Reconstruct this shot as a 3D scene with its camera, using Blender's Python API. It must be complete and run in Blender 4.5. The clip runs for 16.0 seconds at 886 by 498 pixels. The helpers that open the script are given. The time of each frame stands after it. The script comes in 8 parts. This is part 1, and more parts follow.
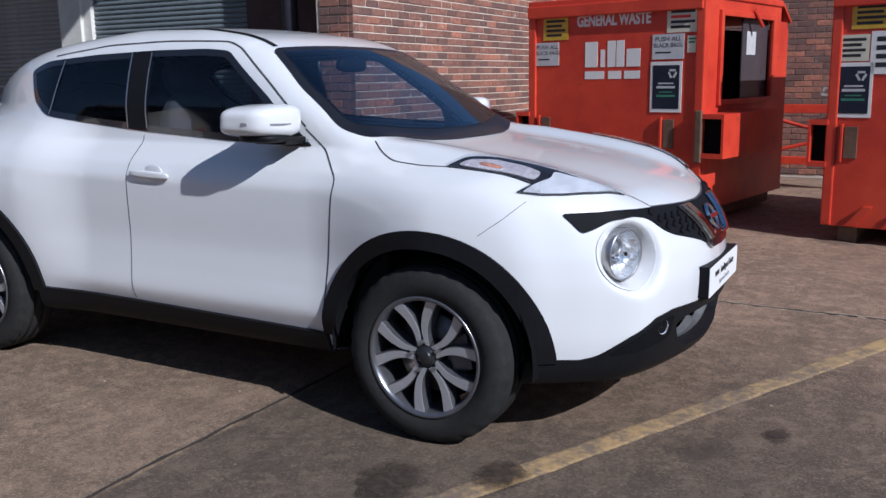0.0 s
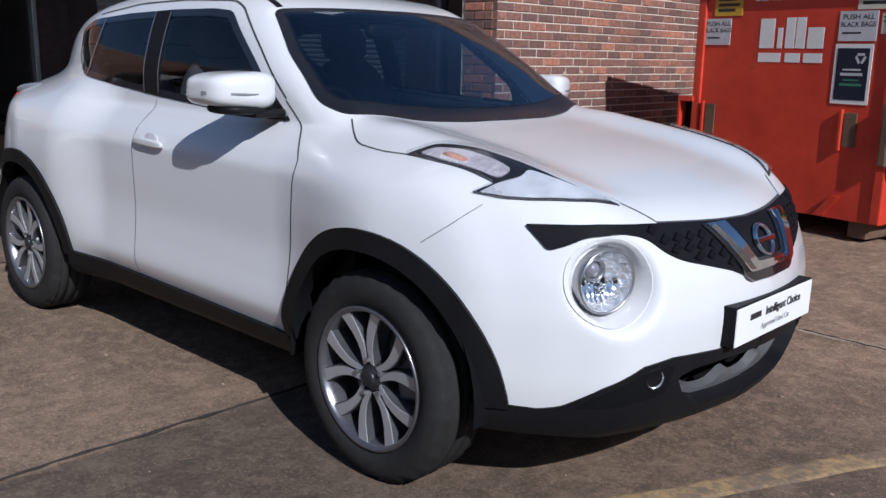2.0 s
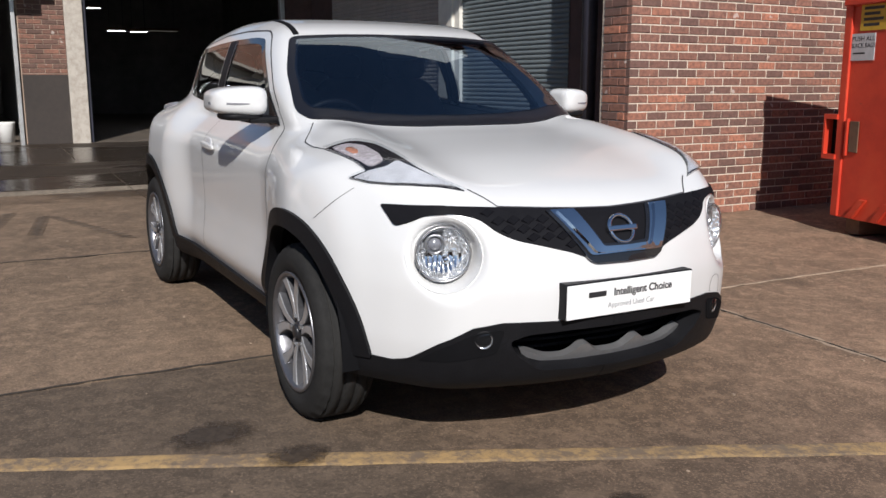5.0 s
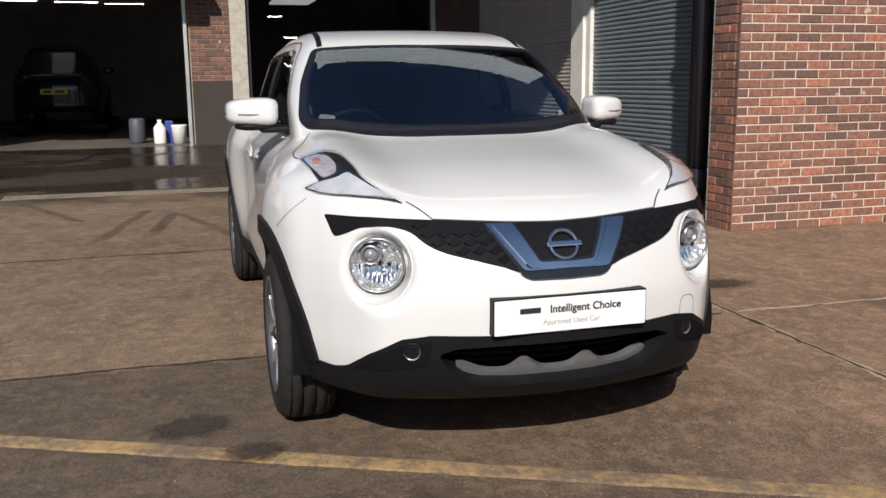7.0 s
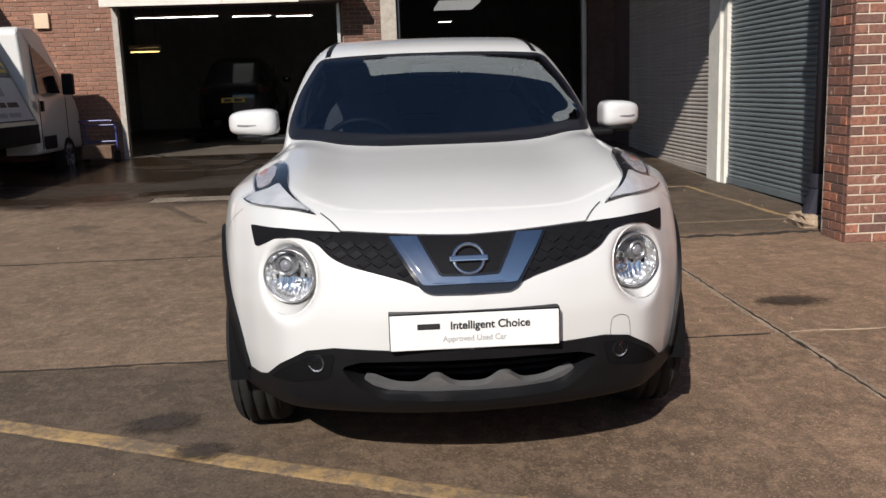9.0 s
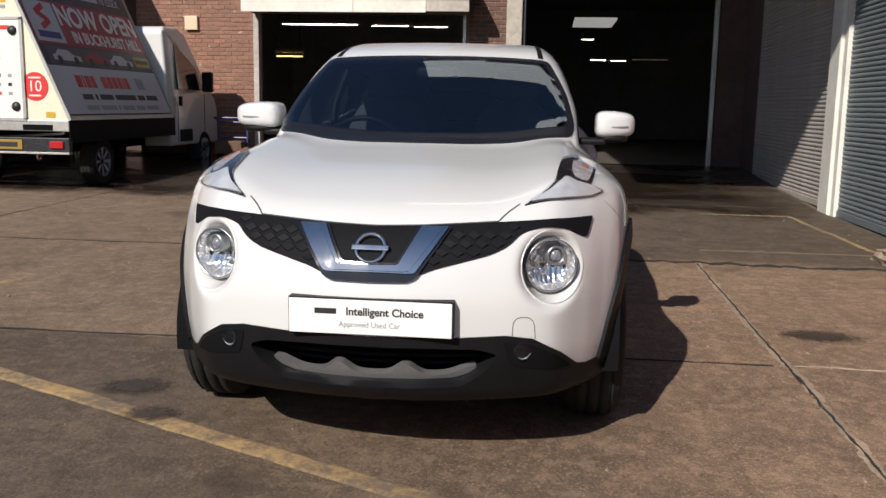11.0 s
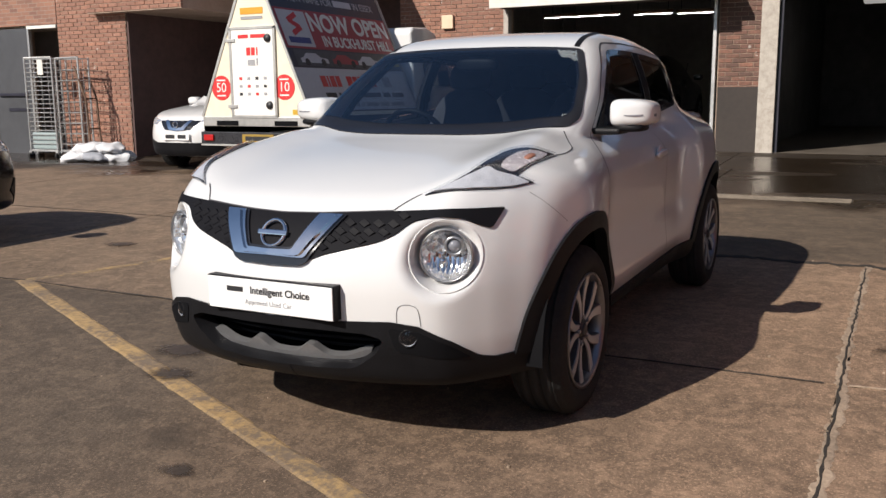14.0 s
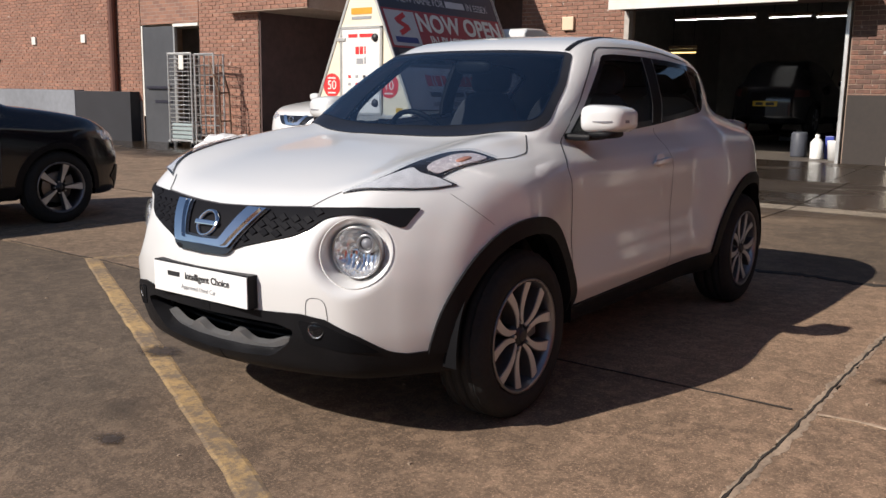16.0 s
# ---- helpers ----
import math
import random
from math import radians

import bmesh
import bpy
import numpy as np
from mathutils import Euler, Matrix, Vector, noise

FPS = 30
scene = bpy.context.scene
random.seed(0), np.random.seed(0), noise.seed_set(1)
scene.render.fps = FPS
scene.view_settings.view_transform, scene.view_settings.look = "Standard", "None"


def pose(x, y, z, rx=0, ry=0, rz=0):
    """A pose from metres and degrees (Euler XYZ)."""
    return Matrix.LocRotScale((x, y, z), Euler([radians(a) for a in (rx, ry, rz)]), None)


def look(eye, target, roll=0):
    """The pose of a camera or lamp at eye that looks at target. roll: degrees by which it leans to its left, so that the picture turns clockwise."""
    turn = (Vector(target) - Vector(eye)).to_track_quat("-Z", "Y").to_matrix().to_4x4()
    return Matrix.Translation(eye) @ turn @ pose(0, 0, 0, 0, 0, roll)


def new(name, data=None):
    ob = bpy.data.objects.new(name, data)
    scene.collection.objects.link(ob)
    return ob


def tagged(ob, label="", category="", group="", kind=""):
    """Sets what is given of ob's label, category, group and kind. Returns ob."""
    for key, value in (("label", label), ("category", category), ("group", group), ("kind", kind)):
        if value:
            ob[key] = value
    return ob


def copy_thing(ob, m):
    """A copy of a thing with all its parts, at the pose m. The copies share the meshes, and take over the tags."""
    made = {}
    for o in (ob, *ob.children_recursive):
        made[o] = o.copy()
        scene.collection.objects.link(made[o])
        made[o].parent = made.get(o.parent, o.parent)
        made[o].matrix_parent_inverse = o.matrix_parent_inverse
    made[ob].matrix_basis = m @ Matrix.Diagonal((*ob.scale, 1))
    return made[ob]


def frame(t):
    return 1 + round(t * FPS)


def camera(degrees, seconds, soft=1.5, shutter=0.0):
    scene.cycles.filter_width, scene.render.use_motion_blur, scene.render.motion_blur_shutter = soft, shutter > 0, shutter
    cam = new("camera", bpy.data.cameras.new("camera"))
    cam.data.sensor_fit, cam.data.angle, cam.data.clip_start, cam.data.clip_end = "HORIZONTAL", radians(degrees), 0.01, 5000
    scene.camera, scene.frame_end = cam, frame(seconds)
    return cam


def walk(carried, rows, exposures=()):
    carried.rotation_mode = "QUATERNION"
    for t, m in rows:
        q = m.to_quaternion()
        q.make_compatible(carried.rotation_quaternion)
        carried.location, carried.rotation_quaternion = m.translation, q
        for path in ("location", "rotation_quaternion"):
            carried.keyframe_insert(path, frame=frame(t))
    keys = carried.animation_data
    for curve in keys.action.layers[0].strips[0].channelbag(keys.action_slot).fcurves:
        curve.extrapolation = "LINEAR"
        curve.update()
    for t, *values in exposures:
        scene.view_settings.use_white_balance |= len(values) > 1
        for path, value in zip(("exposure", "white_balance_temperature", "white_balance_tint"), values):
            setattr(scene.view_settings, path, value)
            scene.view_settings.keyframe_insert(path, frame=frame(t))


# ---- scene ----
cam = camera(52.9, 16.0)
PATH = [
    (0, (1.541, -3.554, 1.321), (0.611, -1.824, 0.944), -0.9),
    (0.5, (1.582, -3.308, 1.308), (0.621, -1.604, 0.89), -0.7),
    (1, (1.687, -3.036, 1.307), (0.642, -1.39, 0.86), 0.4),
    (1.5, (1.729, -2.78, 1.303), (0.574, -1.208, 0.865), 1.1),
    (2, (1.936, -2.582, 1.301), (0.598, -1.159, 0.874), 1.1),
    (2.5, (2.2, -2.522, 1.299), (0.729, -1.233, 0.883), 1.0),
    (3, (2.482, -2.513, 1.301), (0.923, -1.326, 0.901), 0.4),
    (3.5, (2.788, -2.396, 1.261), (1.155, -1.308, 0.875), -0.4),
    (4, (2.944, -2.274, 1.258), (1.272, -1.245, 0.879), -0.6),
    (4.2, (2.966, -2.209, 1.239), (1.288, -1.188, 0.863), -0.4),
    (6.5, (3.416, -1.37, 1.292), (1.566, -0.706, 0.923), -0.4),
    (7, (3.448, -1.169, 1.293), (1.562, -0.614, 0.924), -0.6),
    (7.5, (3.556, -0.901, 1.296), (1.638, -0.469, 0.93), -0.3),
    (8, (3.583, -0.704, 1.286), (1.647, -0.362, 0.922), -0.3),
    (8.5, (3.558, -0.454, 1.295), (1.604, -0.22, 0.94), -0.9),
    (9, (3.564, -0.237, 1.303), (1.6, -0.118, 0.946), -1.9),
    (9.5, (3.645, 0.045, 1.305), (1.677, 0.057, 0.952), -2.2),
    (9.7, (3.652, 0.126, 1.302), (1.684, 0.114, 0.946), -1.8),
    (11.8, (3.528, 0.932, 1.204), (1.597, 0.526, 0.879), 0.7),
    (12, (3.494, 1.046, 1.232), (1.576, 0.591, 0.895), 0.2),
    (12.5, (3.425, 1.246, 1.263), (1.535, 0.686, 0.926), 0.2),
    (13, (3.389, 1.496, 1.249), (1.535, 0.825, 0.914), -0.6),
    (13.5, (3.381, 1.745, 1.258), (1.575, 0.952, 0.924), -1.0),
    (14, (3.284, 1.92, 1.236), (1.529, 1.023, 0.897), -0.4),
    (14.5, (3.198, 2.072, 1.266), (1.491, 1.087, 0.925), -0.1),
    (15, (3.127, 2.307, 1.258), (1.475, 1.231, 0.919), -0.0),
    (15.5, (3.057, 2.502, 1.259), (1.452, 1.358, 0.92), 0.4),
    (16, (2.899, 2.645, 1.247), (1.324, 1.461, 0.907), 0.9),
]
# the film starts out cool and turns warmer as the camera comes round the nose
TINTS = [(0, 0.1, 5450, 14), (0.5, -0.04, 5450, 14), (1, -0.14, 5450, 14), (1.5, -0.08, 5480, 14), (2, 0.04, 5550, 14), (3.0, 0.13, 5780, 13.5), (4.2, 0.18, 6020, 13), (6.5, 0.17, 6450, 12), (9.5, 0.1, 6500, 12), (12, 0.22, 6550, 12.5), (15, 0.34, 6600, 13.3), (16, 0.34, 6600, 13.5)]
walk(cam, [(t, look(eye, target, roll)) for t, eye, target, roll in PATH], TINTS)

# ---- light ----
SUN = Vector((1.33, -0.53, 1.0)).normalized()
world = bpy.data.worlds.new("sky")
scene.world = world
world.use_nodes = True
wn = world.node_tree
sky = wn.nodes.new("ShaderNodeTexSky")
sky.sky_type = "NISHITA"
sky.sun_disc = False
sky.sun_elevation = math.asin(SUN.z)
sky.sun_rotation = math.atan2(SUN.x, SUN.y)
sky.air_density, sky.dust_density, sky.ozone_density = 1.0, 0.3, 2.2
wn.links.new(sky.outputs["Color"], wn.nodes["Background"].inputs["Color"])
wn.nodes["Background"].inputs["Strength"].default_value = 0.068
sun_data = bpy.data.lights.new("sun", "SUN")
sun_data.energy, sun_data.angle, sun_data.color = 4.8, radians(0.6), (1.0, 0.95, 0.86)
sun = new("sun", sun_data)
sun.matrix_world = look(SUN * 40, (0, 0, 0))


# ---- materials ----
class Mat:
    """A small builder for node materials in object or world space."""

    def __init__(self, name, color=(0.5, 0.5, 0.5), rough=0.6, metal=0.0, coat=0.0, spec=0.5):
        self.m = bpy.data.materials.new(name)
        self.m.use_nodes = True
        self.t = self.m.node_tree
        self.b = self.t.nodes["Principled BSDF"]
        self.set("Base Color", (*color, 1))
        self.set("Roughness", rough)
        self.set("Metallic", metal)
        self.set("Coat Weight", coat)
        self.set("Coat Roughness", 0.03)
        self.set("Specular IOR Level", spec)

    def set(self, key, value):
        if isinstance(value, bpy.types.NodeSocket):
            self.t.links.new(value, self.b.inputs[key])
        else:
            self.b.inputs[key].default_value = value
        return self

    def node(self, kind, values=None, **props):
        n = self.t.nodes.new(kind)
        for k, v in props.items():
            setattr(n, k, v)
        for k, v in (values or {}).items():
            if isinstance(v, bpy.types.NodeSocket):
                self.t.links.new(v, n.inputs[k])
            else:
                n.inputs[k].default_value = v
        return n

    def where(self, space="Object"):
        if space == "World":
            return self.node("ShaderNodeNewGeometry").outputs["Position"]
        return self.node("ShaderNodeTexCoord").outputs[space]

    def noise(self, scale, detail=4.0, rough=0.6, space="World", stretch=(1, 1, 1), shift=(0, 0, 0)):
        p = self.node("ShaderNodeMapping", {"Vector": self.where(space), "Scale": stretch, "Location": shift}).outputs[0]
        return self.node("ShaderNodeTexNoise", {"Vector": p, "Scale": scale, "Detail": detail, "Roughness": rough}).outputs["Fac"]

    def ramp(self, fac, stops):
        n = self.node("ShaderNodeValToRGB", {"Fac": fac})
        e = n.color_ramp.elements
        while len(e) < len(stops):
            e.new(0.5)
        for el, (p, c) in zip(e, stops):
            el.position = p
            el.color = (*c, 1) if not isinstance(c, (int, float)) else (c, c, c, 1)
        return n.outputs["Color"]

    def mix(self, fac, a, b, blend="MIX"):
        n = self.node("ShaderNodeMix", data_type="RGBA", blend_type=blend)
        for key, v in ((0, fac), (6, a), (7, b)):
            if isinstance(v, bpy.types.NodeSocket):
                self.t.links.new(v, n.inputs[key])
            else:
                n.inputs[key].default_value = v if isinstance(v, (int, float)) else (*v, 1)
        return n.outputs[2]

    def math(self, op, a, b=0.0, clamp=False):
        n = self.node("ShaderNodeMath", operation=op, use_clamp=clamp)
        for k, v in ((0, a), (1, b)):
            if isinstance(v, bpy.types.NodeSocket):
                self.t.links.new(v, n.inputs[k])
            else:
                n.inputs[k].default_value = v
        return n.outputs[0]

    def bump(self, height, strength=0.3, distance=0.01):
        return self.set("Normal", self.node("ShaderNodeBump", {"Height": height, "Strength": strength, "Distance": distance}).outputs[0])


def plain(name, color, rough=0.6, metal=0.0, coat=0.0, spec=0.5, grain=60.0, var=0.12, bump=0.0, space="Object"):
    """Paint, plastic or metal with slight patchiness in colour and gloss."""
    m = Mat(name, color, rough, metal, coat, spec)
    n1, n2 = m.noise(grain, 3, 0.6, space), m.noise(grain * 0.06 + 0.7, 3, 0.6, space)
    f = m.math("ADD", m.math("MULTIPLY", n1, 0.45), m.math("MULTIPLY", n2, 0.55))
    lo, hi = [c * (1 - var) for c in color], [min(1, c * (1 + var)) for c in color]
    m.set("Base Color", m.ramp(f, [(0.3, lo), (0.7, hi)]))
    m.set("Roughness", m.math("ADD", m.math("MULTIPLY", m.math("SUBTRACT", f, 0.5), 0.25), rough, clamp=True))
    if bump:
        m.bump(n1, bump, 0.004)
    return m.m


def concrete_mat(name, base, wet=True):
    m = Mat(name, base, 0.85)
    big, mid = m.noise(0.35, 5, 0.6), m.noise(2.2, 6, 0.65)
    fine = m.noise(38, 5, 0.7)
    streak = m.noise(16, 5, 0.65, stretch=(1.0, 0.12, 1.0))
    grit = m.node("ShaderNodeTexVoronoi", {"Vector": m.where("World"), "Scale": 75.0}).outputs["Distance"]
    dark, lite = [c * 0.58 for c in base], [min(1, c * 1.45) for c in base]
    speck = m.noise(95, 3, 0.6, shift=(2, 9, 4))
    coarse = m.noise(13, 5, 0.7, shift=(5, 1, 0))
    c = m.ramp(m.math("ADD", m.math("MULTIPLY", big, 0.5), m.math("MULTIPLY", mid, 0.5)), [(0.37, dark), (0.5, base), (0.64, lite)])
    c = m.mix(m.math("MULTIPLY", m.ramp(streak, [(0.42, 0.0), (0.6, 1.0)]), 0.5), c, [b * 0.72 for b in base])
    c = m.mix(m.math("MULTIPLY", m.ramp(fine, [(0.4, 1.0), (0.52, 0.0)]), 0.5), c, [b * 0.45 for b in base])
    c = m.mix(m.math("MULTIPLY", m.ramp(coarse, [(0.5, 0.0), (0.6, 1.0)]), 0.5), c, [min(1, b * 1.75) for b in base])
    c = m.mix(m.math("MULTIPLY", m.ramp(grit, [(0.12, 1.0), (0.26, 0.0)]), 0.45), c, [min(1, b * 2.1) for b in base])
    c = m.mix(m.math("MULTIPLY", m.ramp(speck, [(0.57, 0.0), (0.62, 1.0)]), 0.5), c, [min(1, b * 2.4) for b in base])
    c = m.mix(m.math("MULTIPLY", m.ramp(speck, [(0.34, 1.0), (0.4, 0.0)]), 0.5), c, [b * 0.4 for b in base])
    blotch = m.noise(4.5, 5, 0.6, shift=(1, 4, 2))
    c = m.mix(m.math("MULTIPLY", m.ramp(blotch, [(0.5, 0.0), (0.66, 1.0)]), 0.36), c, [b * 0.5 for b in base])
    c = m.mix(m.math("MULTIPLY", m.ramp(blotch, [(0.33, 1.0), (0.45, 0.0)]), 0.3), c, [min(1, b * 1.7) for b in base])
    spots = m.noise(0.9, 2, 0.5, shift=(7, 3, 0))
    c = m.mix(m.ramp(spots, [(0.66, 0.0), (0.72, 0.55)]), c, [b * 0.35 for b in base])
    rough = 0.85
    if wet:
        xyz = m.node("ShaderNodeSeparateXYZ", {"Vector": m.where("World")}).outputs
        wob = m.math("MULTIPLY", m.math("SUBTRACT", m.noise(0.8, 4, 0.6), 0.5), 3.6)
        dusty = m.node("ShaderNodeMapRange", {"Value": m.math("ADD", xyz[1], m.math("MULTIPLY", wob, 0.45)), "From Min": -0.7, "From Max": 1.6}).outputs[0]
        dusty = m.math("MULTIPLY", dusty, m.node("ShaderNodeMapRange", {"Value": m.math("ADD", xyz[0], m.math("MULTIPLY", wob, 0.12)), "From Min": -3.75, "From Max": -3.45}).outputs[0])
        # each bay of slabs has its own tone: dry behind the front axle, darker before it and by the shutters
        def span(v, lo, hi):
            return m.node("ShaderNodeMapRange", {"Value": v, "From Min": lo, "From Max": hi}).outputs[0]

        bay = m.math("MAXIMUM", span(xyz[0], -0.8, -0.72), m.math("MULTIPLY", span(xyz[0], -3.5, -3.65), span(m.math("ADD", xyz[1], wob), -1.0, 1.0)))
        low = m.mix(bay, m.mix(1.0, c, (1.22, 1.18, 1.13), "MULTIPLY"), m.mix(1.0, c, (0.64, 0.645, 0.64), "MULTIPLY"))
        c = m.mix(dusty, low, m.mix(1.0, c, (1.5, 1.38, 1.3), "MULTIPLY"))
        edge = m.math("ADD", xyz[0], wob)
        inside = m.node("ShaderNodeMapRange", {"Value": edge, "From Min": -6.5, "From Max": -7.6}).outputs[0]
        side = m.node("ShaderNodeMapRange", {"Value": m.math("ADD", xyz[1], wob), "From Min": 4.6, "From Max": 2.6}).outputs[0]
        damp = m.math("MULTIPLY", inside, side, clamp=True)
        c = m.mix(m.math("MULTIPLY", damp, 0.93), c, m.mix(m.ramp(streak, [(0.38, 0.0), (0.62, 1.0)]), (0.012, 0.0085, 0.006), (0.034, 0.024, 0.016)))
        pool = m.math("MULTIPLY", damp, m.ramp(m.noise(0.55, 3, 0.5, stretch=(1.6, 0.5, 1)), [(0.4, 0.0), (0.52, 1.0)]))
        rough = m.math("SUBTRACT", 0.85, m.math("ADD", m.math("MULTIPLY", damp, 0.2), m.math("MULTIPLY", pool, 0.57)), clamp=True)
    m.set("Base Color", c).set("Roughness", rough)
    m.bump(m.math("ADD", m.math("MULTIPLY", fine, 0.8), m.math("ADD", m.math("MULTIPLY", coarse, 0.7), m.math("MULTIPLY", mid, 0.8))), 0.6, 0.009)
    return m.m


def brick_mat(name, dark, mid, red, dirty=0.0):
    """Fired clay whose tone differs from brick to brick."""
    m = Mat(name, mid, 0.85)
    seed = m.node("ShaderNodeObjectInfo").outputs["Random"]
    isle = m.node("ShaderNodeNewGeometry").outputs["Random Per Island"]
    pick = m.math("FRACT", m.math("ADD", m.math("MULTIPLY", seed, 7.3), isle))
    c = m.ramp(pick, [(0.0, dark), (0.27, [b * 1.1 for b in dark]), (0.42, mid), (0.7, [b * 0.82 for b in mid]), (0.86, red), (1.0, dark)])
    n = m.noise(26, 5, 0.65)
    c = m.mix(m.ramp(n, [(0.36, 0.6), (0.6, 0.0)]), c, [b * 0.5 for b in dark])
    big = m.noise(0.9, 4, 0.6)
    c = m.mix(m.math("MULTIPLY", m.ramp(big, [(0.45, 0.0), (0.7, 1.0)]), 0.3 + dirty), c, [b * 0.6 for b in dark])
    flecks = m.noise(9, 2, 0.4, shift=(3, 1, 5))
    c = m.mix(m.math("MULTIPLY", m.ramp(flecks, [(0.72, 0.0), (0.74, 1.0)]), 0.5), c, (0.6, 0.55, 0.5))
    m.set("Base Color", c)
    m.bump(n, 0.5, 0.006)
    return m.m


CONCRETE = concrete_mat("weathered_concrete", (0.148, 0.105, 0.072))
CONCRETE_PALE = concrete_mat("pale_concrete", (0.21, 0.172, 0.13), wet=False)
JOINT = plain("joint_dirt", (0.11, 0.087, 0.066), 0.95, grain=30, var=0.5, bump=0.6, space="Object")
GAP_DIRT = plain("black_gap_dirt", (0.03, 0.024, 0.019), 0.95, grain=30, var=0.5, bump=0.6)
RUBBLE = plain("crumbled_concrete", (0.306, 0.228, 0.163), 0.95, grain=40, var=0.5, bump=0.6)
BRICK = brick_mat("red_brick", (0.155, 0.085, 0.068), (0.31, 0.145, 0.102), (0.47, 0.19, 0.115))
BRICK_FAR = brick_mat("orange_brick", (0.27, 0.135, 0.095), (0.35, 0.175, 0.12), (0.4, 0.19, 0.125))
BRICK_SOOT = brick_mat("sooty_brick", (0.12, 0.068, 0.053), (0.2, 0.1, 0.074), (0.27, 0.125, 0.085))
MORTAR = plain("mortar", (0.56, 0.48, 0.39), 0.95, grain=30, var=0.25, bump=0.4, space="World")
MORTAR_FAR = plain("dusty_mortar", (0.33, 0.245, 0.19), 0.95, grain=30, var=0.25, bump=0.4, space="World")
GREY_WASH = plain("grey_masonry_paint", (0.037, 0.029, 0.025), 0.8, grain=14, var=0.3, bump=0.2)
# dark wall tone; on shaded faces and undersides the shade is in the colour
DARK_WALL = plain("sooty_and_shaded_wall", (0.085, 0.05, 0.045), 0.85, grain=8, var=0.35, bump=0.2, space="World")
# one wall in two tones: paler for the lit room, darker for shade
INSIDE_LIT = plain("lit_workshop_wall", (0.5, 0.48, 0.45), 0.8, grain=4, var=0.2, space="World")
INSIDE = plain("shaded_interior_wall", (0.2, 0.19, 0.18), 0.8, grain=4, var=0.3, space="World")
WHITE_POST = Mat("chipped_white_paint", (0.72, 0.68, 0.6), 0.6)
_n = WHITE_POST.noise(9, 5, 0.7)
WHITE_POST.set("Base Color", WHITE_POST.mix(WHITE_POST.ramp(_n, [(0.25, 1.0), (0.6, 0.0)]), (0.44, 0.4, 0.35), (0.27, 0.23, 0.19)))
WHITE_POST.bump(_n, 0.3, 0.004)
WHITE_POST = WHITE_POST.m
SHUTTER = plain("grey_steel_shutter", (0.17, 0.2, 0.215), 0.45, 0.2, grain=18, var=0.14)
SHUTTER_PALE = plain("pale_weathered_shutter", (0.42, 0.38, 0.35), 0.5, 0.1, grain=12, var=0.2)
PIPE = plain("black_cast_iron", (0.026, 0.026, 0.038), 0.4, grain=30, var=0.3)


def yellow_line_mat(name, lo, hi):
    m = Mat(name, (0.5, 0.36, 0.06), 0.8)
    n, big = m.noise(26, 6, 0.75), m.noise(2.6, 4, 0.6)
    worn = m.ramp(m.math("ADD", m.math("MULTIPLY", n, 0.55), m.math("MULTIPLY", big, 0.45)), [(lo, 1.0), (hi, 0.0)])
    m.set("Base Color", m.mix(worn, (0.42, 0.275, 0.12), (0.17, 0.125, 0.088)))
    m.bump(n, 0.4, 0.006)
    return m.m


YELLOW = yellow_line_mat("worn_yellow_paint", 0.44, 0.58)
FADED = yellow_line_mat("faded_yellow_paint", 0.52, 0.66)


def courses_mat():
    """Brickwork high up and far off, told apart only by its colour."""
    m = Mat("high_brickwork", (0.25, 0.11, 0.07), 0.85)
    q = m.node("ShaderNodeSeparateXYZ", {"Vector": m.where("World")}).outputs
    p = m.node("ShaderNodeCombineXYZ", {"X": m.math("ADD", q[0], q[1]), "Y": q[2]}).outputs[0]
    b = m.node("ShaderNodeTexBrick", {"Vector": p, "Color1": (0.34, 0.165, 0.11, 1), "Color2": (0.2, 0.1, 0.075, 1), "Mortar": (0.3, 0.25, 0.2, 1), "Scale": 1.0, "Mortar Size": 0.005, "Brick Width": 0.225, "Row Height": 0.075})
    m.set("Base Color", m.mix(m.math("MULTIPLY", m.noise(1.2), 0.5), b.outputs["Color"], (0.17, 0.09, 0.065)))
    return m.m


HIGH_BRICK = courses_mat()


# ---- building blocks ----
def box(bm, x0, x1, y0, y1, z0, z1, bevel=0.0):
    """A box, with its edges rounded off by bevel."""
    made = bmesh.ops.create_cube(bm, size=1.0, matrix=Matrix.Translation(((x0 + x1) / 2, (y0 + y1) / 2, (z0 + z1) / 2)) @ Matrix.Diagonal((x1 - x0, y1 - y0, z1 - z0, 1)))
    if bevel:
        edges = list({e for v in made["verts"] for e in v.link_edges})
        bmesh.ops.bevel(bm, geom=edges, offset=bevel, segments=2, affect="EDGES", profile=0.6)
    return bm


def boxed(*dims, bevel=0.0):
    return box(bmesh.new(), *dims, bevel=bevel)


def tube(bm, a, b, r, sides=12, r2=None, caps=True):
    """A straight round bar from a to b."""
    a, b = Vector(a), Vector(b)
    m = Matrix.Translation((a + b) / 2) @ (b - a).to_track_quat("Z", "Y").to_matrix().to_4x4()
    bmesh.ops.create_cone(bm, cap_ends=caps, segments=sides, radius1=r, radius2=r if r2 is None else r2, depth=(b - a).length, matrix=m)
    return bm


